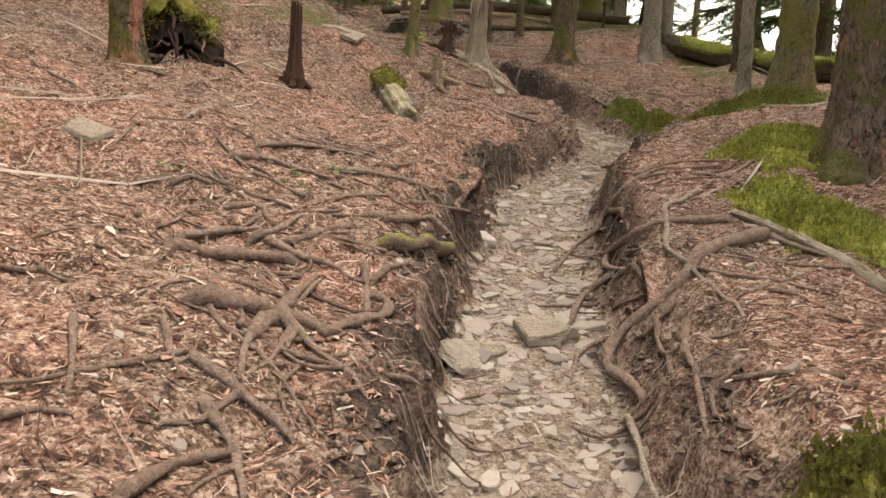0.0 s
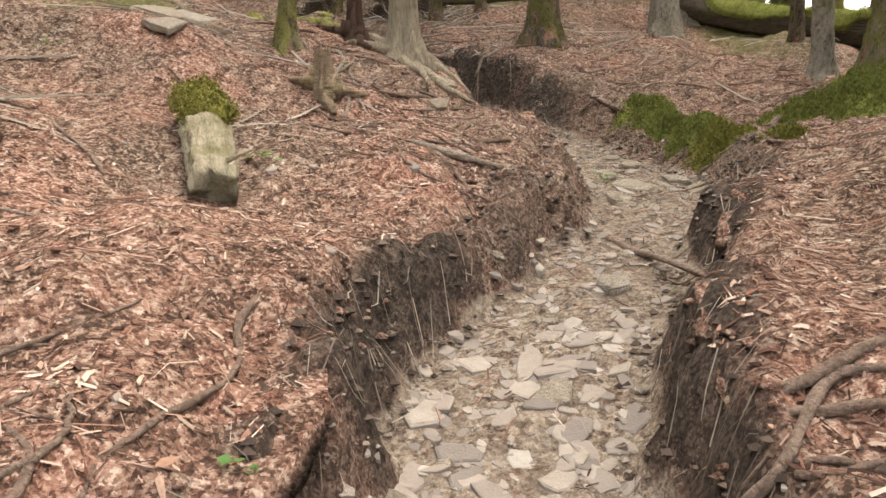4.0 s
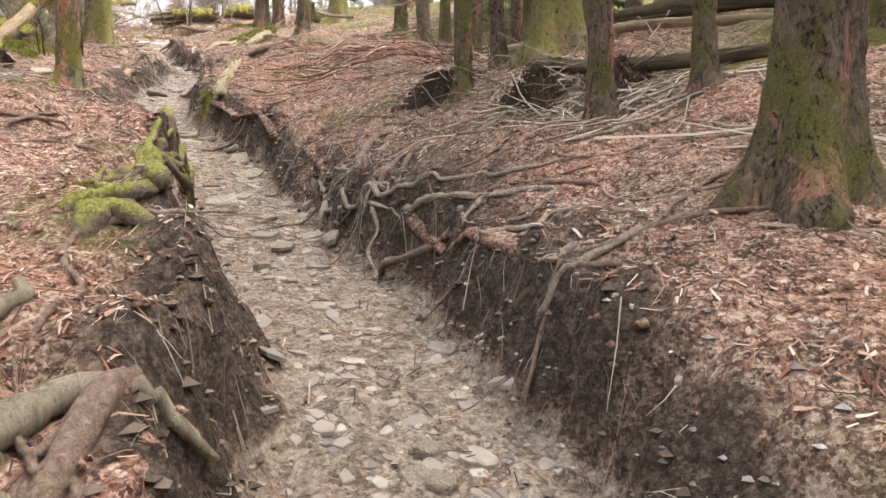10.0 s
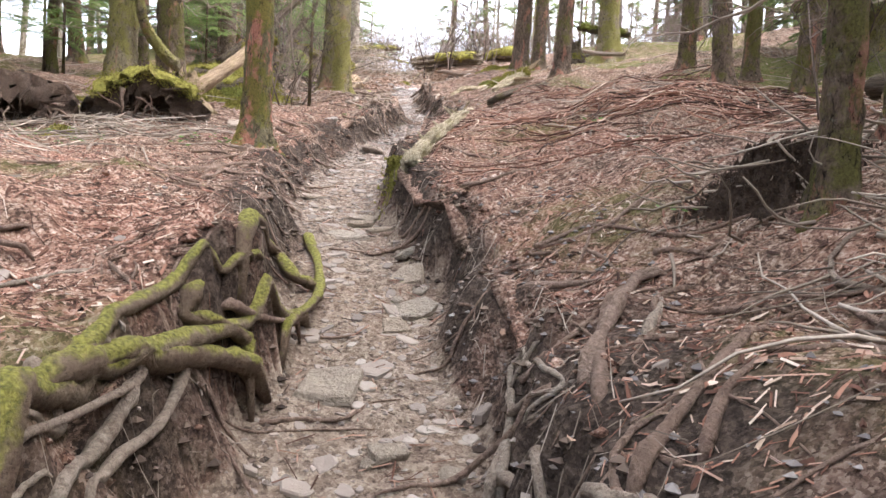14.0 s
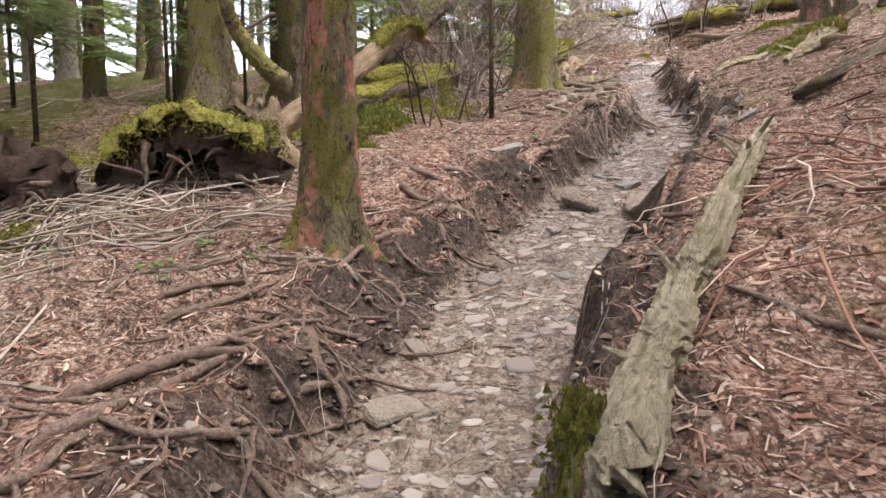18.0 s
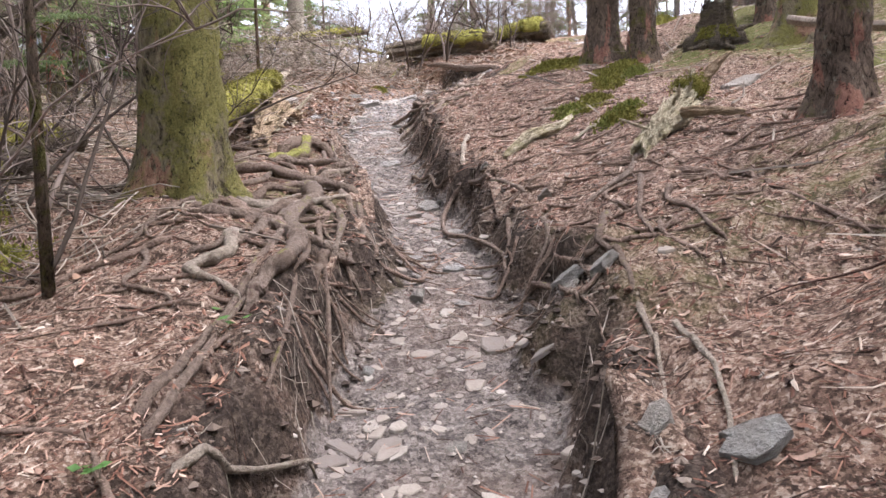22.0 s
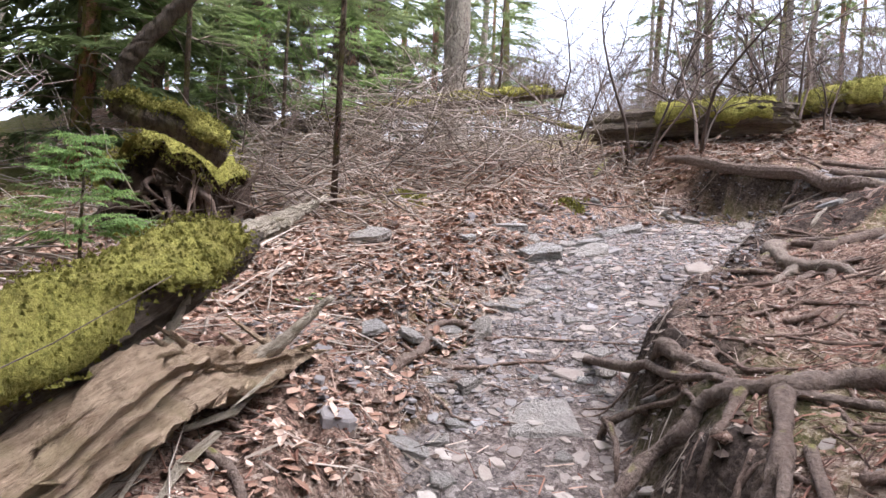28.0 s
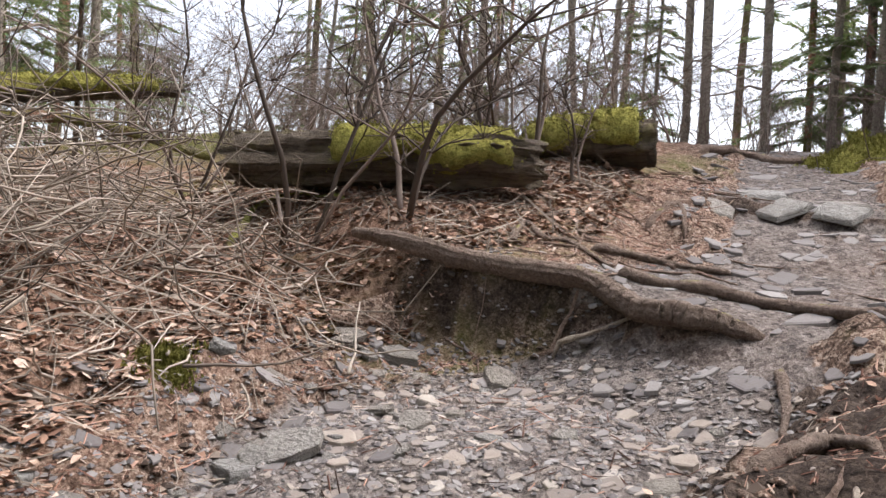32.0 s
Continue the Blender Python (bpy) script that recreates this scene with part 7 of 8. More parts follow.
# ---- stumps, logs and root plates ----
def ragged(points, radii, seed, material, name, label, category, sides=30, rough=0.12, moss=None, cover=(0, 1), ends=0.0, flat=1.0, group="", spikes=0, drape=1.45):
    """A log with uneven wood, splintered ends and, on top, a coat of moss as a part of its own."""
    rng = np.random.default_rng(seed)
    P = smooth_line(points, 14 if rough > 0.1 else 8)
    n = len(P)
    t = np.linspace(0, 1, n)
    R = np.interp(t, np.linspace(0, 1, len(radii)), radii)
    P = P + rng.normal(0, 0.004, P.shape)
    V, F = tube(P, R, sides, rough * 0.25, rng, flat)
    ridge = 1 + (0.35 * rough + 0.04) * rng.uniform(-1, 1, sides)
    ring = V[:n * sides].reshape(n, sides, 3)
    way, angle = np.cumsum(np.r_[0, np.linalg.norm(np.diff(P, axis=0), axis=1)])[:, None], (np.arange(sides) * 2 * np.pi / sides)[None]
    turn_ = 1.3 * np.cos(angle)
    groove = relief(way * 0.9 + 4 * turn_, angle * 0 + 4 * np.sin(angle), 0.9, seed + 1)
    lump = relief(way * 4 + turn_, 1.5 * np.sin(angle) + way, 1.0, seed + 2)
    bite = step(0.35, 0.7, relief(way * 2.2 + turn_, 1.2 * np.sin(angle), 1.0, seed + 3))
    fibre = relief(way * 2.5, angle * 5.5, 1.0, seed + 4) + 0.6 * relief(way * 6, angle * 9, 1.0, seed + 5)
    ridge = ridge[None] * (1 + 0.42 * max(0, rough - 0.08) * fibre + (0.06 + 0.6 * rough) * groove + (0.04 + 0.35 * rough) * lump - 1.1 * rough * bite)
    V[:n * sides] = (P[:, None] + (ring - P[:, None]) * ridge[..., None]).reshape(-1, 3)
    if ends:
        for k, s in ((0, -1), (n - 1, 1)):
            way = (P[k] - P[k - s]) / (np.linalg.norm(P[k] - P[k - s]) + 1e-9)
            V[k * sides:(k + 1) * sides] += way * rng.uniform(-0.3, 1, (sides, 1)) * ends
    pieces = [(V, F)]
    for k in range(spikes):
        i = rng.integers(1, n - 1)
        a = rng.uniform(0, 6.3)
        d = np.array([math.cos(a), math.sin(a), rng.uniform(0.2, 1.0)]) * rng.uniform(0.08, 0.2)
        b = P[i] + np.array([0, 0, R[i] * 0.6])
        pieces.append(tube([b, b + 0.6 * d, b + d], [0.016, 0.011, 0.004], 6, 0.2, rng))
    c = np.array(P[0])
    ex = (P[-1] - P[0]) / np.linalg.norm(P[-1] - P[0])
    ey = np.cross([0, 0, 1.0], ex)
    ey /= np.linalg.norm(ey)
    turn = np.stack([ex, ey, np.cross(ex, ey)], -1)
    ob = new(name)
    ob.matrix_basis = Matrix.Translation(c.tolist()) @ Matrix(turn.tolist()).to_4x4()
    for k, (V, F) in enumerate(pieces):
        word = "splinter" if k else "wood"
        part(word, mesh(word, (V - c) @ turn, F, material, rough < 0.2), ob)
    if moss is not None:
        i0, i1 = int(cover[0] * (n - 1)), int(cover[1] * (n - 1)) + 1
        D = np.gradient(P, axis=0)
        D /= np.linalg.norm(D, axis=1)[:, None]
        A = np.cross(D, [0, 0, 1.0])
        A /= np.linalg.norm(A, axis=1)[:, None]
        B = np.cross(A, D)
        m = 17
        ang = np.linspace(-drape, drape, m)
        rows = []
        for i in range(i0, i1):
            lift = R[i] * 1.06 + 0.012 + 0.04 * (0.5 + 0.5 * relief(P[i, 0] * 3 + ang, P[i, 1] * 3 + P[i, 2], 2.3, 41)) + 0.03 * relief(P[i, 0] * 5 + 2 * ang, P[i, 1] * 5, 2.6, 43)
            lift[[0, -1]] = R[i] * 0.93
            if i in (i0, i1 - 1):
                lift = np.full(m, R[i] * 0.9)
            sp = ang * np.clip(0.95 + 0.8 * relief(P[i, 0] + 0.3 * ang, P[i, 1] - P[i, 2], 3.5, 42), 0.1, 1.25)
            rows.append(P[i] + lift[:, None] * (np.sin(sp)[:, None] * A[i] + np.cos(sp)[:, None] * B[i] * flat))
        W = np.vstack(rows)
        a, b = np.meshgrid(np.arange(i1 - i0 - 1), np.arange(m - 1), indexing="ij")
        q = (a * m + b).ravel()
        MF = np.stack([q, q + 1, q + m + 1, q + m], -1)
        k = int(min(9000, 1400 * len(rows) / 8))
        tft = W[rng.integers(0, len(W), k)] + rng.normal(0, 0.02, (k, 3))
        bb, sz = rng.uniform(0, 6.3, k), rng.uniform(0.005, 0.013, k)
        dv = np.stack([np.cos(bb), np.sin(bb), 0 * bb], -1) * sz[:, None]
        upv = np.stack([0 * bb, 0 * bb, sz * 1.3], -1)
        T = np.stack([tft - dv, tft - 0.3 * dv + upv * 0.6, tft + upv + 0.3 * dv, tft + dv], 1).reshape(-1, 3)
        TF = np.arange(k)[:, None] * 4 + np.arange(4) + len(W)
        part("moss_coat", mesh("moss_coat", (np.vstack([W, T]) - c) @ turn, np.vstack([MF, TF]), moss), ob, "thick yellow-green moss coat")
    return tagged(ob, label, category, group)


def on(x, y, h=0.0):
    return (x, y, float(gz(x, y)) + h)


def stump(x, y, r, h, material, label, seed, roots=6, reach=0.5, moss=None, split=0.35):
    """A broken stump: flared trunk with a splintered top, and roots that grip the ground."""
    rng = np.random.default_rng(seed)
    ob = new("tree_stump")
    z0 = float(gz(x, y))
    ob.matrix_basis = pose(x, y, z0)
    sides, rings = 40, 18
    ang = np.arange(sides) * 2 * np.pi / sides
    z = np.linspace(-0.2, h, rings)
    prof = r * (0.85 + 1.0 * np.exp(-np.maximum(z, 0) / 0.16))[:, None] * (1 + 0.22 * np.cos(roots * ang + 1)[None] * np.exp(-np.maximum(z, 0) / 0.3)[:, None])
    prof = prof * (1 + 0.08 * rng.uniform(-1, 1, prof.shape) + 0.07 * np.sin(7 * ang)[None] + 0.13 * rng.uniform(-1, 1, sides)[None] + 0.2 * relief(5 * np.cos(ang)[None] + 0.7 * z[:, None], 5 * np.sin(ang)[None] + 0 * z[:, None], 0.9, seed))
    Z = np.repeat(z[:, None], sides, 1)
    Z[-1] += rng.uniform(-split, 0.1, sides) * h
    Z[-2] = np.minimum(Z[-2], Z[-1] - 0.02)
    V = np.stack([prof * np.cos(ang), prof * np.sin(ang), Z], -1).reshape(-1, 3)
    inner = np.stack([0.55 * prof[-1] * np.cos(ang), 0.55 * prof[-1] * np.sin(ang), Z[-1] - 0.3 * h], -1)
    V = np.vstack([V, inner])
    i, j = np.meshgrid(np.arange(rings), np.arange(sides), indexing="ij")
    a, b = (i * sides + j).ravel(), (i * sides + (j + 1) % sides).ravel()
    part("trunk", mesh("trunk", V, np.stack([a, b, b + sides, a + sides], -1), material), ob)
    for k in range(roots):
        a = k * 2 * math.pi / roots + rng.uniform(-0.3, 0.3)
        L = reach * rng.uniform(0.6, 1.3)
        q = [(x + f * math.cos(a + 0.3 * f), y + f * math.sin(a + 0.3 * f)) for f in (r * 0.7, r + 0.35 * L, r + 0.7 * L, r + L)]
        S = draped(q, 0.05, rng, 0.5)
        rad = np.interp(np.linspace(0, 1, len(S)), (0, 0.3, 1), (0.07, 0.045, 0.012))
        S[0, 2] += 0.1
        RV, RF = tube(S, rad, 8, 0.1, rng)
        part("root", mesh("root", RV - [x, y, z0], RF, material), ob)
    if moss:
        k = 2200
        a, zz = rng.uniform(0, 6.3, k), rng.uniform(0.0, h * moss, k)
        rr = np.interp(zz, z, prof.mean(1)) * 1.06
        t = np.stack([rr * np.cos(a), rr * np.sin(a), zz], -1)
        dv, up = rng.normal(0, 0.011, (k, 3)), np.array([0, 0, 0.012])
        T = np.stack([t - dv, t - 0.3 * dv + up, t + up + 0.3 * dv, t + dv], 1).reshape(-1, 3)
        part("moss_coat", mesh("moss_coat", T, np.arange(k)[:, None] * 4 + np.arange(4), MOSS), ob, "patches of bright moss")
    return tagged(ob, label, "stump")


stump(0.47, 10.55, 0.125, 1.0, STUMP_WOOD, "pale split stump with splayed weathered roots", 501, 7, 0.6, None, 0.5)
stump(-1.46, 7.54, 0.06, 0.82, RED_WOOD, "upright snapped post of dark red rotten wood", 503, 4, 0.12, None, 0.25)
stump(0.05, 10.6, 0.06, 0.45, RED_WOOD, "small broken stump with an arching root", 504, 4, 0.4, None, 0.3)
stump(-10.35, 26.0, 0.16, 0.5, LOG_WOOD, "broken mossy stump between two trunks", 505, 6, 0.3, 0.3)
stump(-0.05, 9.3, 0.05, 0.3, ROTTEN, "low rotten stub in the needles", 506, 4, 0.2)

ragged([on(-0.33, 7.5, 0.05), on(-0.5, 8.0, 0.07), on(-0.68, 8.5, 0.08)], (0.1, 0.12, 0.1), 511, YELLOW_WOOD, "fallen_log", "short broken log with moss at both ends", "log", rough=0.19, moss=MOSS, cover=(0.5, 1), ends=0.1, spikes=3)
ragged([on(4.1, 14.6, 0.18), on(5.2, 13.9, 0.2), on(6.4, 12.7, 0.2), on(8.0, 11.0, 0.2)], (0.17, 0.18, 0.2, 0.2), 512, LOG_WOOD, "fallen_log", "long dark fallen trunk lying across the wood", "log", moss=MOSS_DARK, cover=(0.1, 0.8))
ragged([on(-1.0, 17.1, 0.1), on(0.5, 17.0, 0.1), on(2.3, 16.7, 0.12)], (0.04, 0.045, 0.04), 513, ROTTEN, "fallen_log", "thin pale trunk lying behind the stems", "log")
ragged([on(-1.5, 18.4, 0.2), on(1.0, 17.6, 0.2), on(4.0, 16.6, 0.2)], (0.09, 0.1, 0.1), 514, LOG_WOOD, "fallen_log", "bare fallen trunk between standing spruces", "log")
ragged([on(-0.1, 15.6, 0.07), on(0.9, 15.3, 0.07), on(2.2, 14.9, 0.08)], (0.05, 0.05, 0.045), 515, LOG_WOOD, "fallen_log", "brown fallen trunk on the needle floor", "log")
ragged([(-8.15, 16.1, 5.3), (-8.5, 16.75, 5.75), (-8.83, 17.34, 6.2), (-8.98, 17.6, 6.2)], (0.09, 0.085, 0.07, 0.04), 516, ROTTEN, "leaning_log", "leaning broken log with a mossy tip", "log", moss=MOSS, cover=(0.5, 0.95), ends=0.12)
stump(-8.2, 16.0, 0.16, 0.45, ROTTEN, "crumbling red stump beneath a leaning log", 507, 6, 0.3, 0.6)
ragged([on(-9.6, 16.6, 0.1), on(-10.6, 17.7, 0.12), on(-11.5, 19.1, 0.14)], (0.12, 0.13, 0.1), 517, LOG_WOOD, "fallen_log", "rotting log under a blanket of moss", "log", moss=MOSS, cover=(0.05, 0.95), spikes=4)
ragged([on(-11.2, 16.8, 0.1), on(-12.0, 18.2, 0.12), on(-12.6, 19.8, 0.14)], (0.11, 0.12, 0.1), 518, LOG_WOOD, "fallen_log", "rotting log under a blanket of moss", "log", moss=MOSS, cover=(0.05, 0.95))
ragged([(-3.83, 15.91, 4.33), (-3.86, 15.98, 4.39), (-4.12, 16.22, 4.40), (-4.24, 16.39, 4.49), (-4.46, 16.63, 4.58), (-4.58, 16.85, 4.70), (-5.02, 17.36, 4.84), (-5.45, 17.92, 5.04), (-6.10, 18.75, 5.26)], (0.05, 0.066, 0.07, 0.066, 0.055, 0.058, 0.056, 0.05, 0.03), 519, YELLOW_WOOD, "fallen_log", "pale decayed log with yellow lichen along the bank", "log", rough=0.2, ends=0.12, spikes=10)
moss_cushion(-4.05, 16.0, 0.2, 0.22, 0.06, 0, MOSS, "small moss tuft beside the decayed log")
ragged([(-6.72, 19.66, 5.52), (-6.60, 19.92, 5.67), (-7.31, 21.50, 6.09)], (0.035, 0.045, 0.04), 520, LOG_WOOD, "fallen_branch", "dark bare branch lying on the slope", "branch", ends=0.05)
ragged([on(-7.62, 18.3, 0.05), on(-7.35, 18.12, 0.06), on(-7.05, 18.12, 0.04)], (0.045, 0.065, 0.045), 521, ROOT_PALE, "trail_root", "ribbed root forming a step in the trail", "root", rough=0.19, flat=0.7)
ragged([on(-7.2, 18.62, 0.03), on(-6.85, 18.38, 0.03), on(-6.5, 18.2, 0.05), on(-6.1, 18.1, 0.0)], (0.07, 0.14, 0.13, 0.05), 522, ROOT_PALE, "trail_root", "broad flat root shelf across the trail", "root", rough=0.19, flat=0.4, ends=0.05)
ragged([on(-8.87, 21.97, 0.05), on(-8.91, 22.3, 0.09), on(-8.97, 22.7, 0.1), on(-9.03, 22.95, 0.12)], (0.06, 0.085, 0.1, 0.07), 523, YELLOW_WOOD, "broken_stub", "yellowish rotten stub with jagged ends", "log", ends=0.16, moss=MOSS, cover=(0.84, 0.96), spikes=9, rough=0.26)
ragged([on(-8.95, 22.5, 0.1), on(-8.7, 22.42, 0.12), on(-8.45, 22.45, 0.06)], (0.04, 0.035, 0.02), 531, ROTTEN, "broken_limb", "grey limb of the rotten stub", "branch", ends=0.05, rough=0.2)
ragged([on(-9.0, 22.85, 0.14), on(-8.9, 23.0, 0.24), on(-8.82, 23.05, 0.34)], (0.04, 0.03, 0.012), 532, ROTTEN, "wood_splinter", "curved horn of wood on the rotten stub", "splinter", ends=0.04, rough=0.2)
ragged([on(-9.75, 22.45, 0.02), on(-9.7, 22.75, 0.03)], (0.014, 0.01), 524, PALE_WOOD, "fallen_branch", "bleached branch piece on the needle bank", "branch", ends=0.03)
ragged([on(-10.03, 22.0, 0.02), on(-10.05, 22.3, 0.04), on(-10.14, 22.75, 0.04), on(-10.26, 23.1, 0.02)], (0.025, 0.055, 0.045, 0.02), 525, YELLOW_WOOD, "fallen_branch", "bleached branch piece on the needle bank", "branch", ends=0.05, rough=0.2)
ragged([on(-9.0, 24.6, 0.35), on(-8.2, 24.1, 0.3), on(-7.3, 23.6, 0.3)], (0.035, 0.04, 0.03), 526, ROOT_PALE, "fallen_branch", "thin grey branch lying across the bank", "branch")
ragged([(-12.40, 18.41, 6.53), (-12.56, 19.40, 7.38), (-12.48, 20.42, 8.38), (-12.27, 21.31, 9.34)], (0.07, 0.065, 0.06, 0.05), 533, LOG_WOOD, "leaning_log", "dead trunk leaning across the wood", "log")
ragged([(-9.65, 16.54, 5.84), (-9.67, 16.34, 5.98), (-9.66, 16.12, 6.25), (-9.62, 16.00, 6.53), (-9.53, 15.93, 6.91)], (0.08, 0.075, 0.065, 0.06, 0.055), 534, BARK_MOSSY, "curved_limb", "mossy limb curving up beside a red trunk", "branch")
ragged([(-10.99, 26.87, 8.59), (-10.59, 27.05, 8.48), (-10.22, 27.18, 8.42), (-9.77, 27.32, 8.33)], (0.06, 0.07, 0.07, 0.06), 535, LOG_WOOD, "hanging_log", "mossy dead trunk caught between two trees", "log", moss=MOSS_DARK, cover=(0.05, 0.95))
ragged([on(1.93, 4.75, 0.02), on(2.04, 3.9, 0.03), on(2.08, 3.2, 0.03), on(2.1, 2.7, 0.03)], (0.022, 0.03, 0.03, 0.02), 536, PALE_WOOD, "fallen_branch", "long pale branch lying beside bright moss", "branch", ends=0.04)
for x, y, w, l in ((-8.3, 16.75, .35, .25), (-9.2, 17.1, .45, .4), (-9.6, 17.45, .35, .3), (-10.9, 18.0, .6, .4), (-10.9, 18.7, .5, .3), (-9.0, 16.5, .4, .4), (-8.9, 15.0, .7, .5), (-9.6, 14.4, .9, .6)):
    moss_cushion(x, y, w, l, 0.1, x * 50, MOSS, "ragged pad of moss among dead wood")
# mossy log and rotten log on the left of the upper trail
ragged([(-12.2, 20.55, 6.55), (-12.75, 21.1, 6.77), (-13.3, 21.62, 6.95), (-13.95, 22.2, 7.15), (-14.4, 22.55, 7.28), (-14.72, 22.82, 7.38)], (0.13, 0.14, 0.14, 0.14, 0.135, 0.1), 527, LOG_WOOD, "mossy_log", "fallen log thickly covered in green moss", "log", moss=MOSS, cover=(0.02, 0.94), spikes=4, drape=1.9, ends=0.08, rough=0.16)
ragged([(-14.7, 22.8, 7.4), (-14.85, 23.0, 7.47), (-15.0, 23.2, 7.56), (-15.1, 23.34, 7.62)], (0.09, 0.065, 0.04, 0.012), 528, PALE_WOOD, "broken_spar", "splintered pale spar at the log's end", "log", ends=0.08, flat=0.6, rough=0.2)
rotten = ragged([on(-12.85, 21.55, 0.06), on(-13.4, 22.0, 0.12), on(-13.85, 22.38, 0.16), on(-14.2, 22.72, 0.12), on(-14.5, 23.08, 0.04)], (0.08, 0.14, 0.16, 0.13, 0.03), 529, ROTTEN, "rotten_log", "collapsed rotten log with jagged splintered wood", "log", sides=44, rough=0.3, ends=0.22, spikes=14, flat=0.7)
rng = np.random.default_rng(530)
for k in range(34):
    f = rng.uniform(0, 1.9)
    p = np.array([f, rng.normal(0, 0.09), rng.uniform(0.0, 0.15)])
    q = p + np.array([rng.choice([-1, 1]) * rng.uniform(0.15, 0.5), rng.normal(0, 0.05), rng.normal(0.02, 0.05)])
    w = rng.uniform(0.008, 0.026)
    part("splinter", mesh("splinter", *tube([p, 0.5 * (p + q) + rng.normal(0, 0.01, 3), q], (w * 0.7, w, w * 0.15), 6, 0.25, rng, 0.6), (ROTTEN, PALE_WOOD)[k % 2], False), rotten)
for k, (x, y, a, L) in enumerate(((-13.75, 21.9, 60, .35), (-14.0, 22.35, 80, .3), (-13.5, 21.6, 70, .32), (-14.25, 22.7, 30, .4))):
    d = np.array([math.cos(radians(a + 60)), math.sin(radians(a + 60))])
    b = np.array(on(x, y, 0.1))
    ragged([b, b + [*(0.5 * L * d), 0.12], b + [*(L * d), 0.3]], (0.035, 0.025, 0.012), 540 + k, PALE_WOOD, "wood_splinter", "grey splintered root prong of the rotten log", "splinter", ends=0.03, sides=8)


def root_plate(x, y, w, h, turn, label, seed, cap=True, roots=9):
    """An upturned root plate: a dark, undercut wall of soil with roots sticking out and moss on top."""
    rng = np.random.default_rng(seed)
    ob = new("root_plate")
    z0 = float(gz(x, y))
    ob.matrix_basis = pose(x, y, z0 - 0.05, 0, 0, turn)
    nu, nv = 26, 12
    u = np.linspace(0, np.pi, nu)
    V = []
    for k in range(nv):
        f = k / (nv - 1)
        y_ = (-0.22 + 0.5 * f) * h + 0.15 * h * np.sin(f * 3)
        s = math.sin(math.pi * min(1, 0.25 + 0.75 * (1 - abs(2 * f - 0.9))) / 2)
        lump = 1 + 0.16 * rng.uniform(-1, 1, nu)
        V.append(np.stack([w / 2 * s * np.cos(u) * lump, y_ + 0.06 * rng.uniform(-1, 1, nu), h * s * np.sin(u) * lump], -1))
    V = np.vstack(V)
    i, j = np.meshgrid(np.arange(nv - 1), np.arange(nu - 1), indexing="ij")
    a = (i * nu + j).ravel()
    part("soil", mesh("soil", V, np.stack([a, a + 1, a + nu + 1, a + nu], -1), DARK_SOIL), ob)
    for k in range(roots * 2):
        a = rng.uniform(0.1, math.pi - 0.1)
        f = rng.uniform(0.35, 0.95)
        b = np.array([w * 0.46 * f * math.cos(a), -0.2 * h, h * 0.85 * f * math.sin(a)])
        P, d = [b], np.array([math.cos(a) * 0.5 + rng.normal(0, 0.4), -rng.uniform(0.2, 0.7), rng.normal(-0.35, 0.45)])
        for q in range(4):
            d = d + rng.normal(0, 0.35, 3) + [0, 0.12, -0.2]
            P.append(P[-1] + d / np.linalg.norm(d) * h * rng.uniform(0.06, 0.2))
        r = h * rng.uniform(0.012, 0.05)
        line = smooth_line(P, 4)
        line[:, 2] = np.maximum(line[:, 2], -0.05)
        part("root", mesh("root", *tube(line, np.linspace(r, 0.25 * r, len(line)), 7, 0.1, rng), (ROOT_DULL, DARK_SOIL, ROOT)[k % 3]), ob)
    if cap:
        m = 14
        uu = np.linspace(0.6, np.pi - 0.5, m)
        rows = []
        for q, (yy, s) in enumerate(((-0.3, 0.9), (-0.24, 0.98), (-0.12, 1.04), (0.1, 1.06), (0.28, 0.98), (0.42, 0.8))):
            bump = 1 + 0.13 * rng.uniform(-1, 1, m)
            rows.append(np.stack([w / 2 * s * np.cos(uu) * bump, np.full(m, yy * h), h * s * np.sin(uu) * bump], -1))
        W = np.vstack(rows)
        i, j = np.meshgrid(np.arange(5), np.arange(m - 1), indexing="ij")
        a = (i * m + j).ravel()
        k = 3500
        t = W[rng.integers(0, len(W), k)] * rng.uniform(0.9, 1.02, (k, 1)) + rng.normal(0, 0.05, (k, 3)) * [1, 1, 0.5]
        dv, up = rng.normal(0, 0.009, (k, 3)), np.array([0, 0, 0.012])
        T = np.stack([t - dv, t - 0.3 * dv + up, t + up + 0.3 * dv, t + dv], 1).reshape(-1, 3)
        part("moss_coat", mesh("moss_coat", np.vstack([W, T]), np.vstack([np.stack([a, a + 1, a + m + 1, a + m], -1), np.arange(k)[:, None] * 4 + np.arange(4) + len(W)]), MOSS), ob, "hanging cap of bright moss")
    return tagged(ob, label, "root plate")


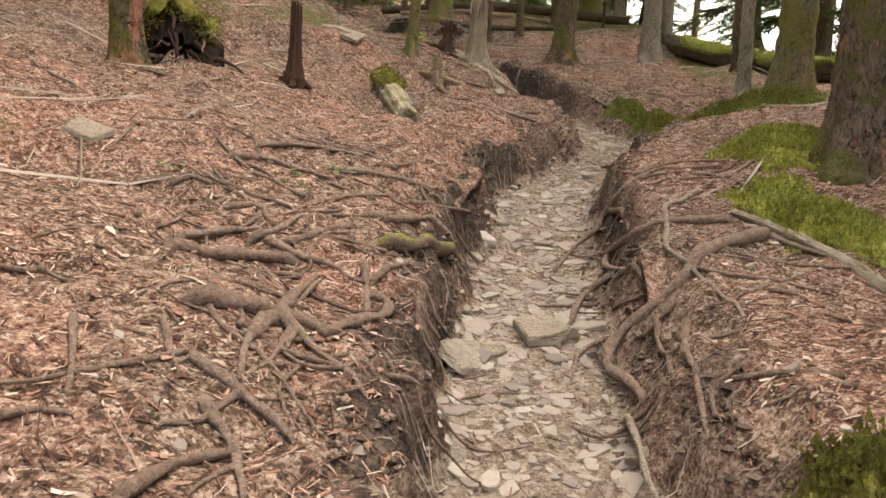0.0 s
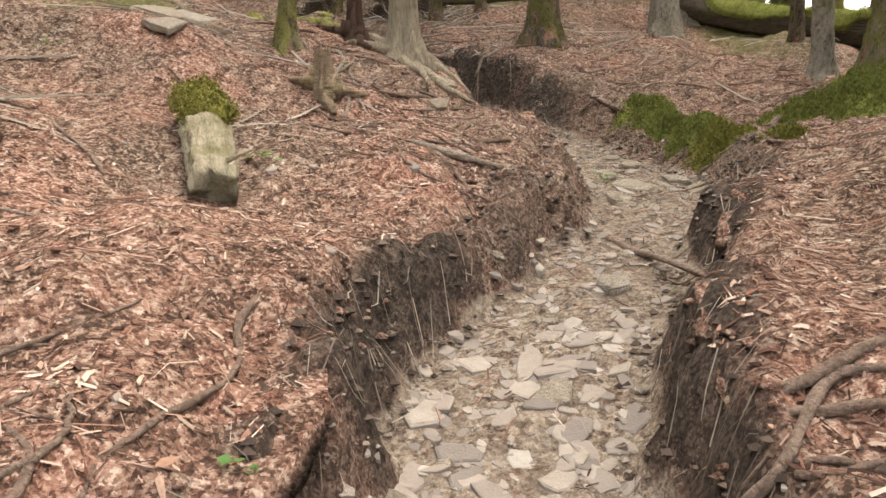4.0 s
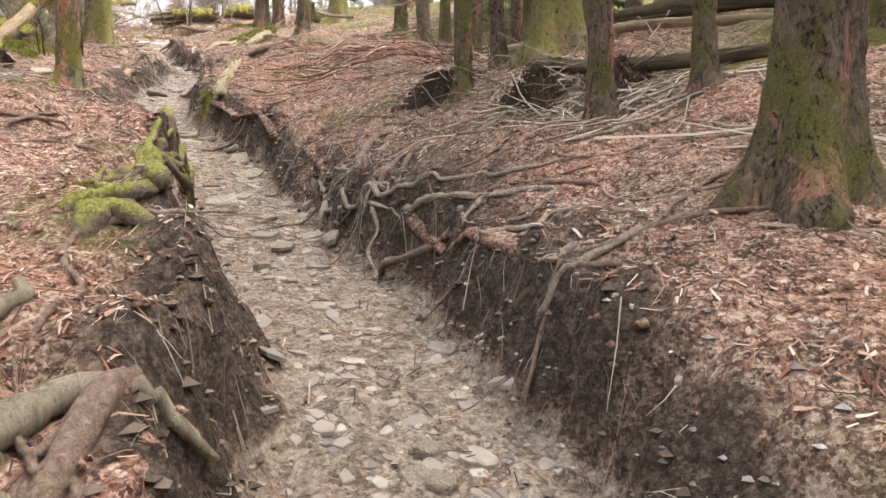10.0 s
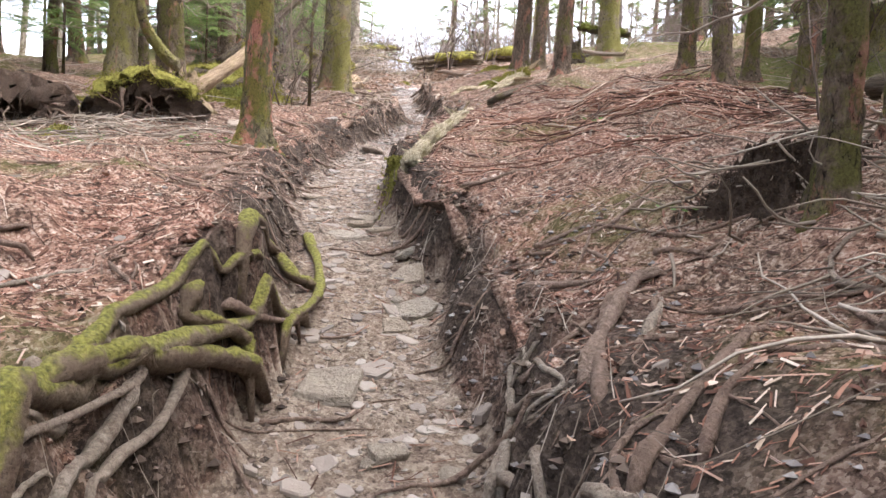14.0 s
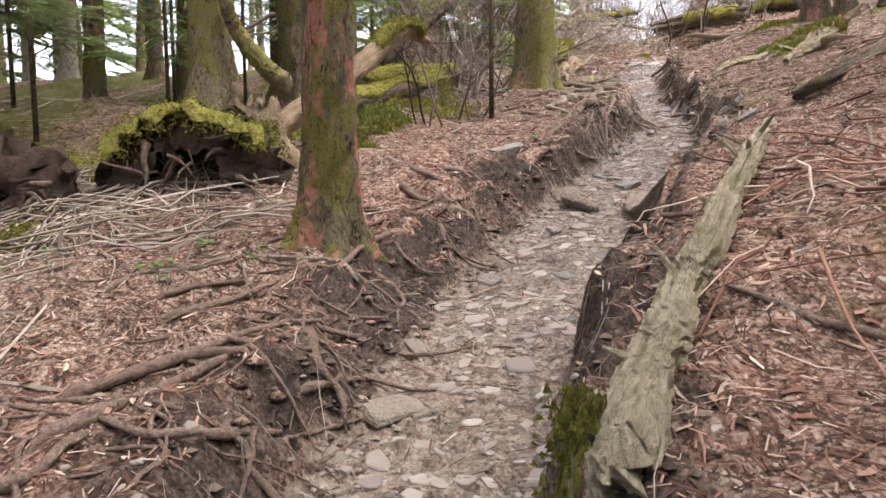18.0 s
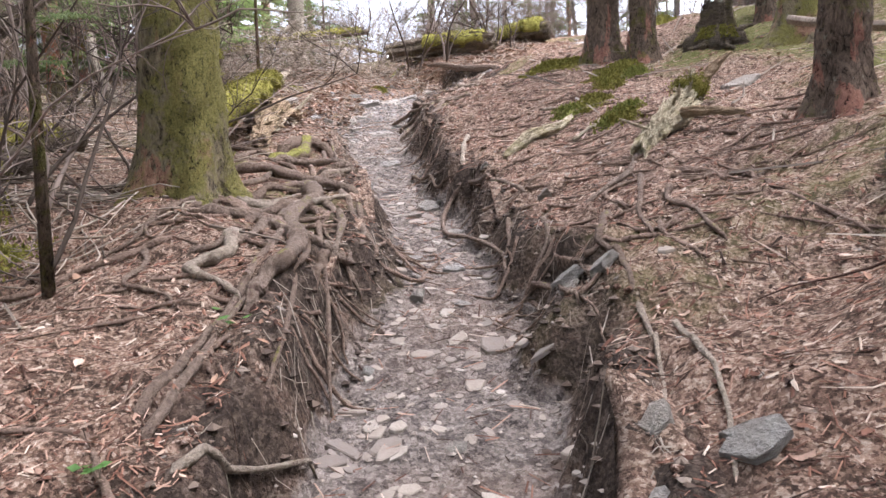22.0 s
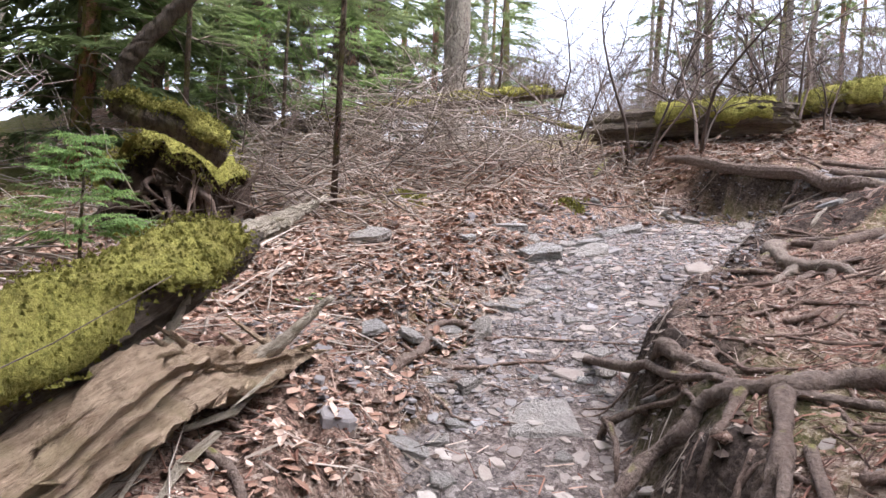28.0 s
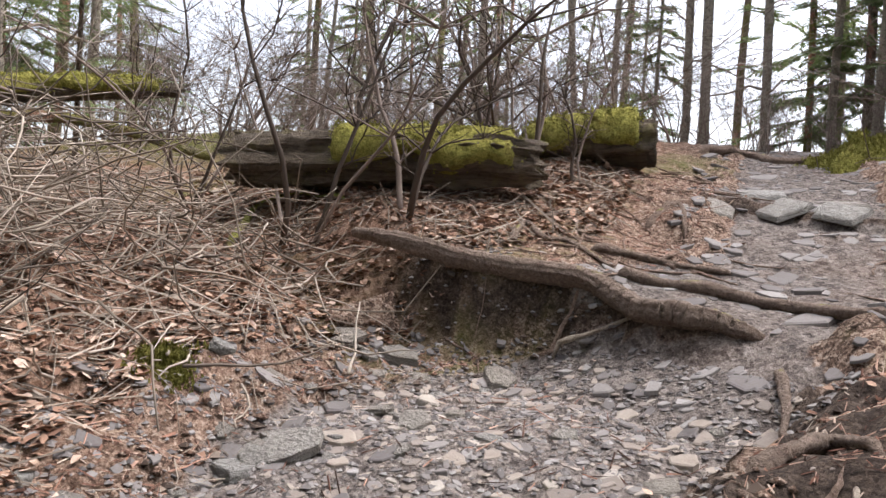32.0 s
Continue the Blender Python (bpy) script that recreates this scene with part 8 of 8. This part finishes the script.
root_plate(-2.45, 7.0, 0.85, 0.6, 20, "hollow stump on arched roots under bright moss", 559, True, 9)
root_plate(-7.95, 15.5, 1.25, 0.55, 65, "upturned root plate, dark beneath a mossy cap", 560)
root_plate(-8.25, 14.25, 1.3, 0.6, 60, "upturned root plate with dangling roots", 561, False, 14)
root_plate(-17.5, 22.95, 1.2, 0.8, 60, "upturned root plate under a curved mossy limb", 565, True, 12)
ragged([(-16.79, 23.20, 7.95), (-16.83, 22.90, 8.12), (-16.86, 22.64, 8.17), (-16.86, 22.48, 8.24), (-16.83, 22.50, 8.41), (-16.78, 22.60, 8.62), (-16.72, 22.77, 8.82), (-16.63, 22.93, 9.04), (-16.51, 23.00, 9.37)], (0.1, 0.085, 0.07, 0.062, 0.058, 0.055, 0.052, 0.05, 0.04), 566, LOG_WOOD, "curved_limb", "dark limb curving up from the root plate", "branch", moss=MOSS, cover=(0.02, 0.4))
ragged([on(-15.9, 21.3, 0.15), on(-16.2, 21.2, 0.6), on(-16.9, 21.4, 1.0)], (0.06, 0.055, 0.05), 567, BARK_PALE, "leaning_branch", "lichened branch leaning in the brush", "branch")
# the root that holds the lip of the bench, and the logs on the crest
ragged([(-17.5, 28.1, 8.44), (-17.12, 28.1, 8.40), (-16.75, 28.3, 8.31), (-16.45, 28.42, 8.28), (-16.1, 28.5, 8.25), (-15.88, 28.46, 8.17), (-15.72, 28.38, 8.12), (-15.5, 28.36, 8.12), (-15.29, 28.35, 8.1), (-15.1, 28.42, 8.02)], (0.03, 0.055, 0.06, 0.065, 0.06, 0.065, 0.06, 0.07, 0.05, 0.03), 572, ROOT_DULL, "tree_root", "thick root holding the lip of the trail step", "root")
ragged([(-18.95, 28.38, 8.94), (-18.4, 28.68, 8.96), (-17.7, 29.05, 8.99), (-17.0, 29.45, 9.0)], (0.2, 0.22, 0.22, 0.18), 568, LOG_WOOD, "crest_log", "weathered old log lying along the crest", "log", moss=MOSS, cover=(0.4, 0.97), ends=0.14, rough=0.2, drape=1.75, spikes=3)
ragged([(-17.6, 30.4, 9.25), (-17.1, 30.65, 9.33), (-16.62, 30.85, 9.36)], (0.17, 0.22, 0.21), 569, LOG_WOOD, "crest_log", "short sawn log capped with bright moss", "log", moss=MOSS, cover=(0.0, 0.92), rough=0.16, drape=1.6, ends=0.04)
ragged([(-19.75, 28.35, 9.5), (-20.1, 27.4, 9.35), (-20.6, 26.2, 9.1), (-21.2, 24.8, 8.7), (-21.6, 23.4, 8.3)], (0.05, 0.09, 0.1, 0.1, 0.09), 570, LOG_WOOD, "hanging_log", "mossy trunk propped above the brush", "log", moss=MOSS, cover=(0.05, 0.7), ends=0.06)
ragged([(-19.2, 28.3, 8.95), (-19.9, 27.5, 9.15), (-20.5, 26.5, 9.0)], (0.03, 0.04, 0.04), 571, BARK_MOSSY, "hanging_branch", "mossy bough arching through the brush", "branch")


# ---- shrubs, saplings and brush ----
def stem_line(base, way, length, wander, rng, n=8):
    P, d = [np.array(base, float)], np.array(way, float)
    for k in range(n):
        d = d + rng.normal(0, wander, 3)
        d /= np.linalg.norm(d)
        P.append(P[-1] + d * length / n)
    return np.array(P)


def bare_stem(name, height, seed, r=0.011, spread=0.3, foot=0.07, material=RED_STEMS):
    """One leafless stem forked twice into fine twigs."""
    rng = np.random.default_rng(seed)
    H = height * rng.uniform(0.6, 1.1)
    P = stem_line((rng.normal(0, foot), rng.normal(0, foot), -0.06), (rng.normal(0, spread), rng.normal(0, spread), 1), H, 0.16, rng)
    pieces = [tube(P, r * np.linspace(1.1, 0.25, len(P)) * rng.uniform(0.6, 1.2), 6)]
    for q in range(rng.integers(7, 12)):
        i = rng.integers(2, len(P))
        Q = stem_line(P[i], (rng.normal(0, 0.8), rng.normal(0, 0.8), 0.7), H * rng.uniform(0.15, 0.45), 0.2, rng, 5)
        pieces.append(tube(Q, max(0.0025, r * 0.36) * np.linspace(1, 0.4, 6), 4))
        for s in range(5):
            j = rng.integers(1, 5)
            W = stem_line(Q[j], (rng.normal(0, 0.8), rng.normal(0, 0.8), 0.6), H * rng.uniform(0.08, 0.2), 0.2, rng, 3)
            pieces.append(tube(W, max(0.0018, r * 0.17) * np.linspace(1, 0.5, 4), 4))
    return mesh(name, *merge(pieces), material)


def shrub(x, y, stems, height, label, seed, r=0.014, spread=0.35):
    """A leafless shrub: each stem a part."""
    ob = new("bare_shrub")
    ob.matrix_basis = pose(x, y, float(gz(x, y)))
    for k in range(stems):
        part("stem", bare_stem("stem", height, seed * 10 + k, r, spread, material=DARK_STEMS if k % 3 else RED_STEMS), ob)
    return tagged(ob, label, "shrub", "bare shrubs")


shrub(-18.15, 28.2, 4, 2.6, "leafless shrub in front of the crest log", 601, 0.02)
shrub(-17.4, 28.55, 3, 2.2, "leafless shrub in front of the crest log", 602, 0.02)
shrub(-9.6, 17.9, 4, 2.4, "bare saplings near mossy logs", 616, 0.012)
shrub(-10.7, 18.9, 4, 2.6, "bare saplings near mossy logs", 617, 0.014)
shrub(-11.3, 19.7, 4, 2.4, "bare saplings near mossy logs", 618, 0.012)
shrub(-18.9, 29.6, 3, 3.4, "taller dark shrub behind the crest log", 603, 0.035, 0.25)
shrub(-17.4, 30.0, 4, 2.8, "leafless shrub between the two crest logs", 604, 0.02)
shrub(-16.9, 30.0, 2, 1.3, "short bare stems beside the mossy log", 605)
shrub(-19.6, 28.5, 5, 2.4, "leafless shrub at the edge of the brush", 606)
shrub(-18.0, 30.4, 5, 2.8, "leafless shrub behind the crest logs", 607, 0.018)
shrub(-20.4, 27.0, 5, 2.0, "leafless shrub rising from the brush pile", 608, 0.01)
shrub(-18.3, 24.9, 4, 1.6, "leafless shrub at the edge of the brush", 609, 0.008)
shrub(-17.4, 23.2, 4, 1.5, "thin dead shrub by the root plate", 610, 0.008)
shrub(-10.2, 18.6, 4, 2.2, "bare saplings near mossy logs", 611, 0.012)
shrub(-11.6, 19.0, 5, 2.4, "bare saplings near mossy logs", 612, 0.012)
shrub(-12.3, 20.6, 5, 2.4, "bare saplings near mossy logs", 613, 0.012)
shrub(-15.0, 21.2, 4, 2.0, "thin dead shrub by the mossy log", 614, 0.01)
shrub(-1.5, 17.8, 3, 1.6, "dead stems in the stick tangle", 615, 0.01)
THICKET = [bare_stem("stem", h, 660 + k) for k, h in enumerate((2.2, 2.6, 3.0, 3.4, 1.8, 2.4, 3.8, 1.4))]
spots = scatter(900, (-27, 29), (-11, 39), lambda d, s, u, p: (d > 1.3) & ~((p[:, 0] > -19.5) & (p[:, 1] < 31)))
for x, y in spots[:115]:
    ob = new("bare_shrub")
    ob.matrix_basis = pose(x, y, float(gz(x, y)))
    for q in range(5):
        part("stem", THICKET[RNG.integers(8)], ob, at=pose(RNG.normal(0, 0.12), RNG.normal(0, 0.12), 0, RNG.normal(0, 9), RNG.normal(0, 9), RNG.uniform(0, 360)))
    tagged(ob, "reddish bare shrub in the thicket past the crest", "shrub", "bare shrubs")
# young growth in the dead wood beside the upper gully, on the crest and behind the first roots
for cx, cy, wx, wy, n, s in ((-11.6, 19.2, 1.0, 1.6, 7, 0.75), (-13.2, 19.8, 0.9, 1.4, 5, 0.75), (-15.6, 36.6, 2.0, 0.9, 26, 0.65), (-18.6, 33.6, 2.0, 1.4, 8, 0.7), (-16.9, 34.6, 0.9, 0.9, 8, 0.6), (-22.6, 27.2, 1.6, 2.0, 12, 0.9), (-3.3, 5.0, 0.35, 0.6, 4, 0.42)):
    for k in range(n):
        x, y = RNG.normal(cx, 0.55 * wx), RNG.normal(cy, 0.55 * wy)
        if float(section(np.array([x]), np.array([y]))[0][0]) < 1.7 and y < 34:
            continue
        ob = new("bare_shrub")
        ob.matrix_basis = pose(x, y, float(gz(x, y)))
        ob.scale = (s, s, s)
        for q in range(3):
            part("stem", THICKET[RNG.integers(8)], ob, at=pose(RNG.normal(0, 0.12), RNG.normal(0, 0.12), 0, RNG.normal(0, 12), RNG.normal(0, 12), RNG.uniform(0, 360)))
        tagged(ob, "leafless twiggy shrub with fine grey-brown stems", "shrub", "bare shrubs")


def brush(name, cx, cy, wx, wy, h, n, label, seed, turn=0.0, lo=0.3, hi=1.3, material=GREY_TWIGS):
    """A heap of dead sticks, lying and leaning."""
    rng = np.random.default_rng(seed)
    pieces = []
    c, s = math.cos(radians(turn)), math.sin(radians(turn))
    for k in range(n):
        px, py = np.clip(rng.normal(0, 0.32, 2), -0.62, 0.62) * (wx, wy)
        x, y = cx + px * c - py * s, cy + px * s + py * c
        fall = math.exp(-((px / wx) ** 2 + (py / wy) ** 2) * 3)
        z = float(gz(x, y)) + rng.uniform(0.0, h) * fall
        P = stem_line((x, y, z), (rng.normal(), rng.normal(), rng.normal(0, 0.1 + 0.3 * min(1, h))), rng.uniform(lo, hi), 0.2, rng, 5)
        P[:, 2] = gz(P[:, 0], P[:, 1]) + 0.008 + rng.uniform(0, 0.3 * h) if h < 0.3 else np.maximum(P[:, 2], gz(P[:, 0], P[:, 1]) + 0.006)
        pieces.append(tube(P, rng.uniform(0.003, 0.009) * np.linspace(1, 0.4, 6), 4))
    return tagged(new(name, mesh(name, *merge(pieces), material)), label, "brush", kind="stuff")


moss_cushion(-0.9, 15.6, 0.6, 0.42, 0.2, 40, DARK_SOIL, "low dark root hummock among thin trunks", 562, "root_hummock", "root hummock")
brush("dead_twigs", -0.9, 15.6, 1.12, 0.70, 0.31, 60, "dead twigs round a root hummock", 762, 40, 0.2, 0.6)
moss_cushion(0.1, 15.2, 0.55, 0.4, 0.22, 30, DARK_SOIL, "low dark root hummock among thin trunks", 563, "root_hummock", "root hummock")
brush("dead_twigs", 0.1, 15.2, 0.96, 0.60, 0.31, 60, "dead twigs round a root hummock", 763, 30, 0.2, 0.6)
moss_cushion(0.7, 15.3, 0.5, 0.38, 0.18, 20, DARK_SOIL, "low dark root hummock among thin trunks", 564, "root_hummock", "root hummock")
brush("dead_twigs", 0.7, 15.3, 0.96, 0.60, 0.31, 60, "dead twigs round a root hummock", 764, 20, 0.2, 0.6)
brush("brush_pile", -19.3, 25.9, 2.4, 4.2, 0.95, 1500, "tangled heap of grey dead branches beside the trail", 700, -35)
brush("brush_pile", -18.0, 23.6, 1.6, 2.2, 0.6, 450, "dead twigs tangled by the root plate", 701)
brush("brush_pile", -16.2, 21.2, 1.4, 1.8, 0.32, 200, "dead twigs behind the mossy log", 702)
brush("brush_pile", -3.2, 18.7, 3.4, 1.6, 0.22, 700, "tangle of dead sticks under the spruces", 703, 25, 0.25, 0.9, TWIGS)
brush("brush_pile", -5.4, 20.8, 2.2, 1.6, 0.15, 380, "dead sticks strewn over the needle slope", 704, 30, 0.25, 0.8, TWIGS)
brush("brush_pile", -11.2, 18.4, 1.6, 2.4, 0.25, 320, "dead twigs around mossy logs", 705, -20, 0.2, 0.8)
brush("brush_pile", -13.4, 20.3, 1.2, 1.6, 0.2, 160, "dead twigs in the hollow behind the roots", 706, 0, 0.2, 0.7)
brush("brush_pile", -2.0, 17.1, 2.2, 0.9, 0.1, 170, "thin dead sticks on the needle bank", 707, 30, 0.2, 0.7, TWIGS)
brush("brush_pile", 0.6, 14.9, 1.6, 0.9, 0.1, 200, "thin dead sticks under the spruces", 708, -20, 0.3, 0.9)
brush("brush_pile", -8.0, 14.8, 2.2, 1.6, 0.25, 320, "dead twigs by the root plates", 709)


def sapling(x, y, h, label, seed, r=0.02, boughs=22, reach=0.5, material=BRIGHT, low=0.3):
    """A young conifer: thin stem and short boughs of needles."""
    rng = np.random.default_rng(seed)
    z0 = float(gz(x, y))
    ob = new("conifer_sapling")
    ob.matrix_basis = pose(x, y, z0)
    part("stem", mesh("stem", *tube([(0, 0, -0.08), (0.01, 0, h * 0.5), (0.02, 0.01, h)], (r, r * 0.8, r * 0.3), 8), BARK), ob)
    pieces = []
    for k in range(boughs):
        f = rng.uniform(low, 1)
        a = rng.uniform(0, 6.3)
        L = reach * (1.15 - f) * rng.uniform(0.6, 1.2) + 0.08
        out = np.array([math.cos(a), math.sin(a), 0.15])
        for q in (0.35, 0.7, 1.0):
            for e in (-0.7, 0.7):
                way = np.array([math.cos(a + e), math.sin(a + e), rng.uniform(-0.2, 0.25)])
                pieces.append(spray(out * L * q * 0.7 + [0.01, 0, h * f], way, 0.45 * L + 0.06, rng, True))
    part("foliage", mesh("foliage", *merge(pieces), material, False), ob)
    return tagged(ob, label, "young tree")


sapling(-16.32, 22.28, 0.85, "bright green spruce sapling beside the mossy log", 801, 0.012, 34, 0.4, BRIGHT, 0.25)
sapling(-17.62, 24.32, 3.6, "slender young spruce with bare lower stem", 803, 0.032, 34, 0.9, NEEDLES, 0.45)
sapling(-18.6, 23.2, 3.4, "young spruce in the brush", 804, 0.03, 40, 0.9, NEEDLES, 0.35)
sapling(-20.6, 25.4, 3.2, "young spruce behind the brush pile", 805, 0.03, 44, 1.0, BRIGHT, 0.2)
sapling(-21.8, 28.6, 3.6, "young spruce behind the brush pile", 806, 0.03, 44, 1.0, NEEDLES, 0.15)
sapling(-9.8, 18.72, 1.9, "thin sapling on the flat beside the trail", 807, 0.03, 10, 0.3, NEEDLES, 0.5)

for k, (x, y) in enumerate(((1.9, 17.6), (0.4, 18.6), (3.4, 16.4), (-3.0, 21.6), (-13.5, 15.8), (-12.4, 14.0), (-15.5, 17.5), (-16.0, 19.0), (4.8, 17.8))):
    sapling(x, y, 3.0, "young spruce in the shade of the wood", 820 + k, 0.028, 34, 0.9, NEEDLES, 0.25)
sapling(-8.8, 13.2, 2.6, "young spruce with light green boughs among dead twigs", 840, 0.025, 34, 0.95, BRIGHT, 0.2)

sapling(-10.2, 14.4, 3.0, "young spruce with light green boughs among dead twigs", 841, 0.025, 34, 0.95, NEEDLES, 0.2)
sapling(-11.6, 15.6, 2.4, "young spruce with light green boughs among dead twigs", 842, 0.025, 34, 0.95, BRIGHT, 0.2)
sapling(-13.4, 18.6, 2.8, "young spruce with light green boughs among dead twigs", 843, 0.025, 34, 0.95, BRIGHT, 0.2)
sapling(-14.6, 19.4, 3.2, "young spruce with light green boughs among dead twigs", 844, 0.025, 34, 0.95, NEEDLES, 0.2)
sapling(-16.4, 21.0, 2.6, "young spruce with light green boughs among dead twigs", 845, 0.025, 34, 0.95, BRIGHT, 0.2)
sapling(-12.6, 16.6, 3.4, "young spruce with light green boughs among dead twigs", 846, 0.025, 34, 0.95, NEEDLES, 0.2)
sapling(-19.6, 24.4, 2.4, "young spruce with light green boughs among dead twigs", 847, 0.025, 34, 0.95, BRIGHT, 0.2)

def seedling(x, y, n, size, seed):
    """A few small green leaves on short stalks."""
    rng = np.random.default_rng(seed)
    z0 = float(gz(x, y))
    V, F = [], []
    ob = new("seedling", mesh("seedling", *tube([(0, 0, -0.02), (0.005, 0, 0.03), (0.01, 0.004, 0.06)], (0.003, 0.0025, 0.001), 5), RED_STEMS))
    ob.matrix_basis = pose(x, y, z0)
    for k in range(n):
        V, F = [], []
        a = rng.uniform(0, 6.3)
        c = np.array([rng.normal(0, 0.05), rng.normal(0, 0.05), rng.uniform(0.02, 0.08)])
        d = np.array([math.cos(a), math.sin(a), rng.uniform(-0.2, 0.4)]) * size
        s = np.array([-math.sin(a), math.cos(a), 0.15]) * size * 0.45
        i = len(V)
        V += [c, c + 0.5 * d + s, c + d, c + 0.5 * d - s, c + 0.5 * d - [0, 0, 0.15 * size]]
        F += [(i, i + 4, i + 1, i + 1), (i + 4, i + 2, i + 1, i + 1), (i, i + 3, i + 4, i + 4), (i + 4, i + 3, i + 2, i + 2)]
        part("leaf", mesh("leaf", V, [tuple(dict.fromkeys(f)) for f in F], HERB), ob)
    return tagged(ob, "small green seedling among the needles", "plant", "seedlings")


for k, (x, y) in enumerate(((-6.3, 15.7), (-6.5, 15.4), (-6.2, 15.2), (-0.9, 4.6), (-0.6, 4.9), (-1.5, 4.2), (0.2, 5.7), (1.2, 14.2), (-1.2, 15.3), (1.95, 9.4), (1.3, 11.0), (-8.3, 18.4), (-8.9, 19.1), (-15.6, 23.5), (2.7, 12.6), (-0.2, 7.9), (-1.8, 9.0), (-9.0, 22.9), (-3.6, 17.9), (-2.6, 17.0), (-7.0, 14.5), (-7.2, 14.3), (-6.9, 14.7), (-7.4, 14.6), (-7.1, 14.1), (-6.8, 14.3), (-7.6, 14.2), (-6.45, 15.6))):
    seedling(x, y, 6, RNG.uniform(0.03, 0.06), 850 + k)
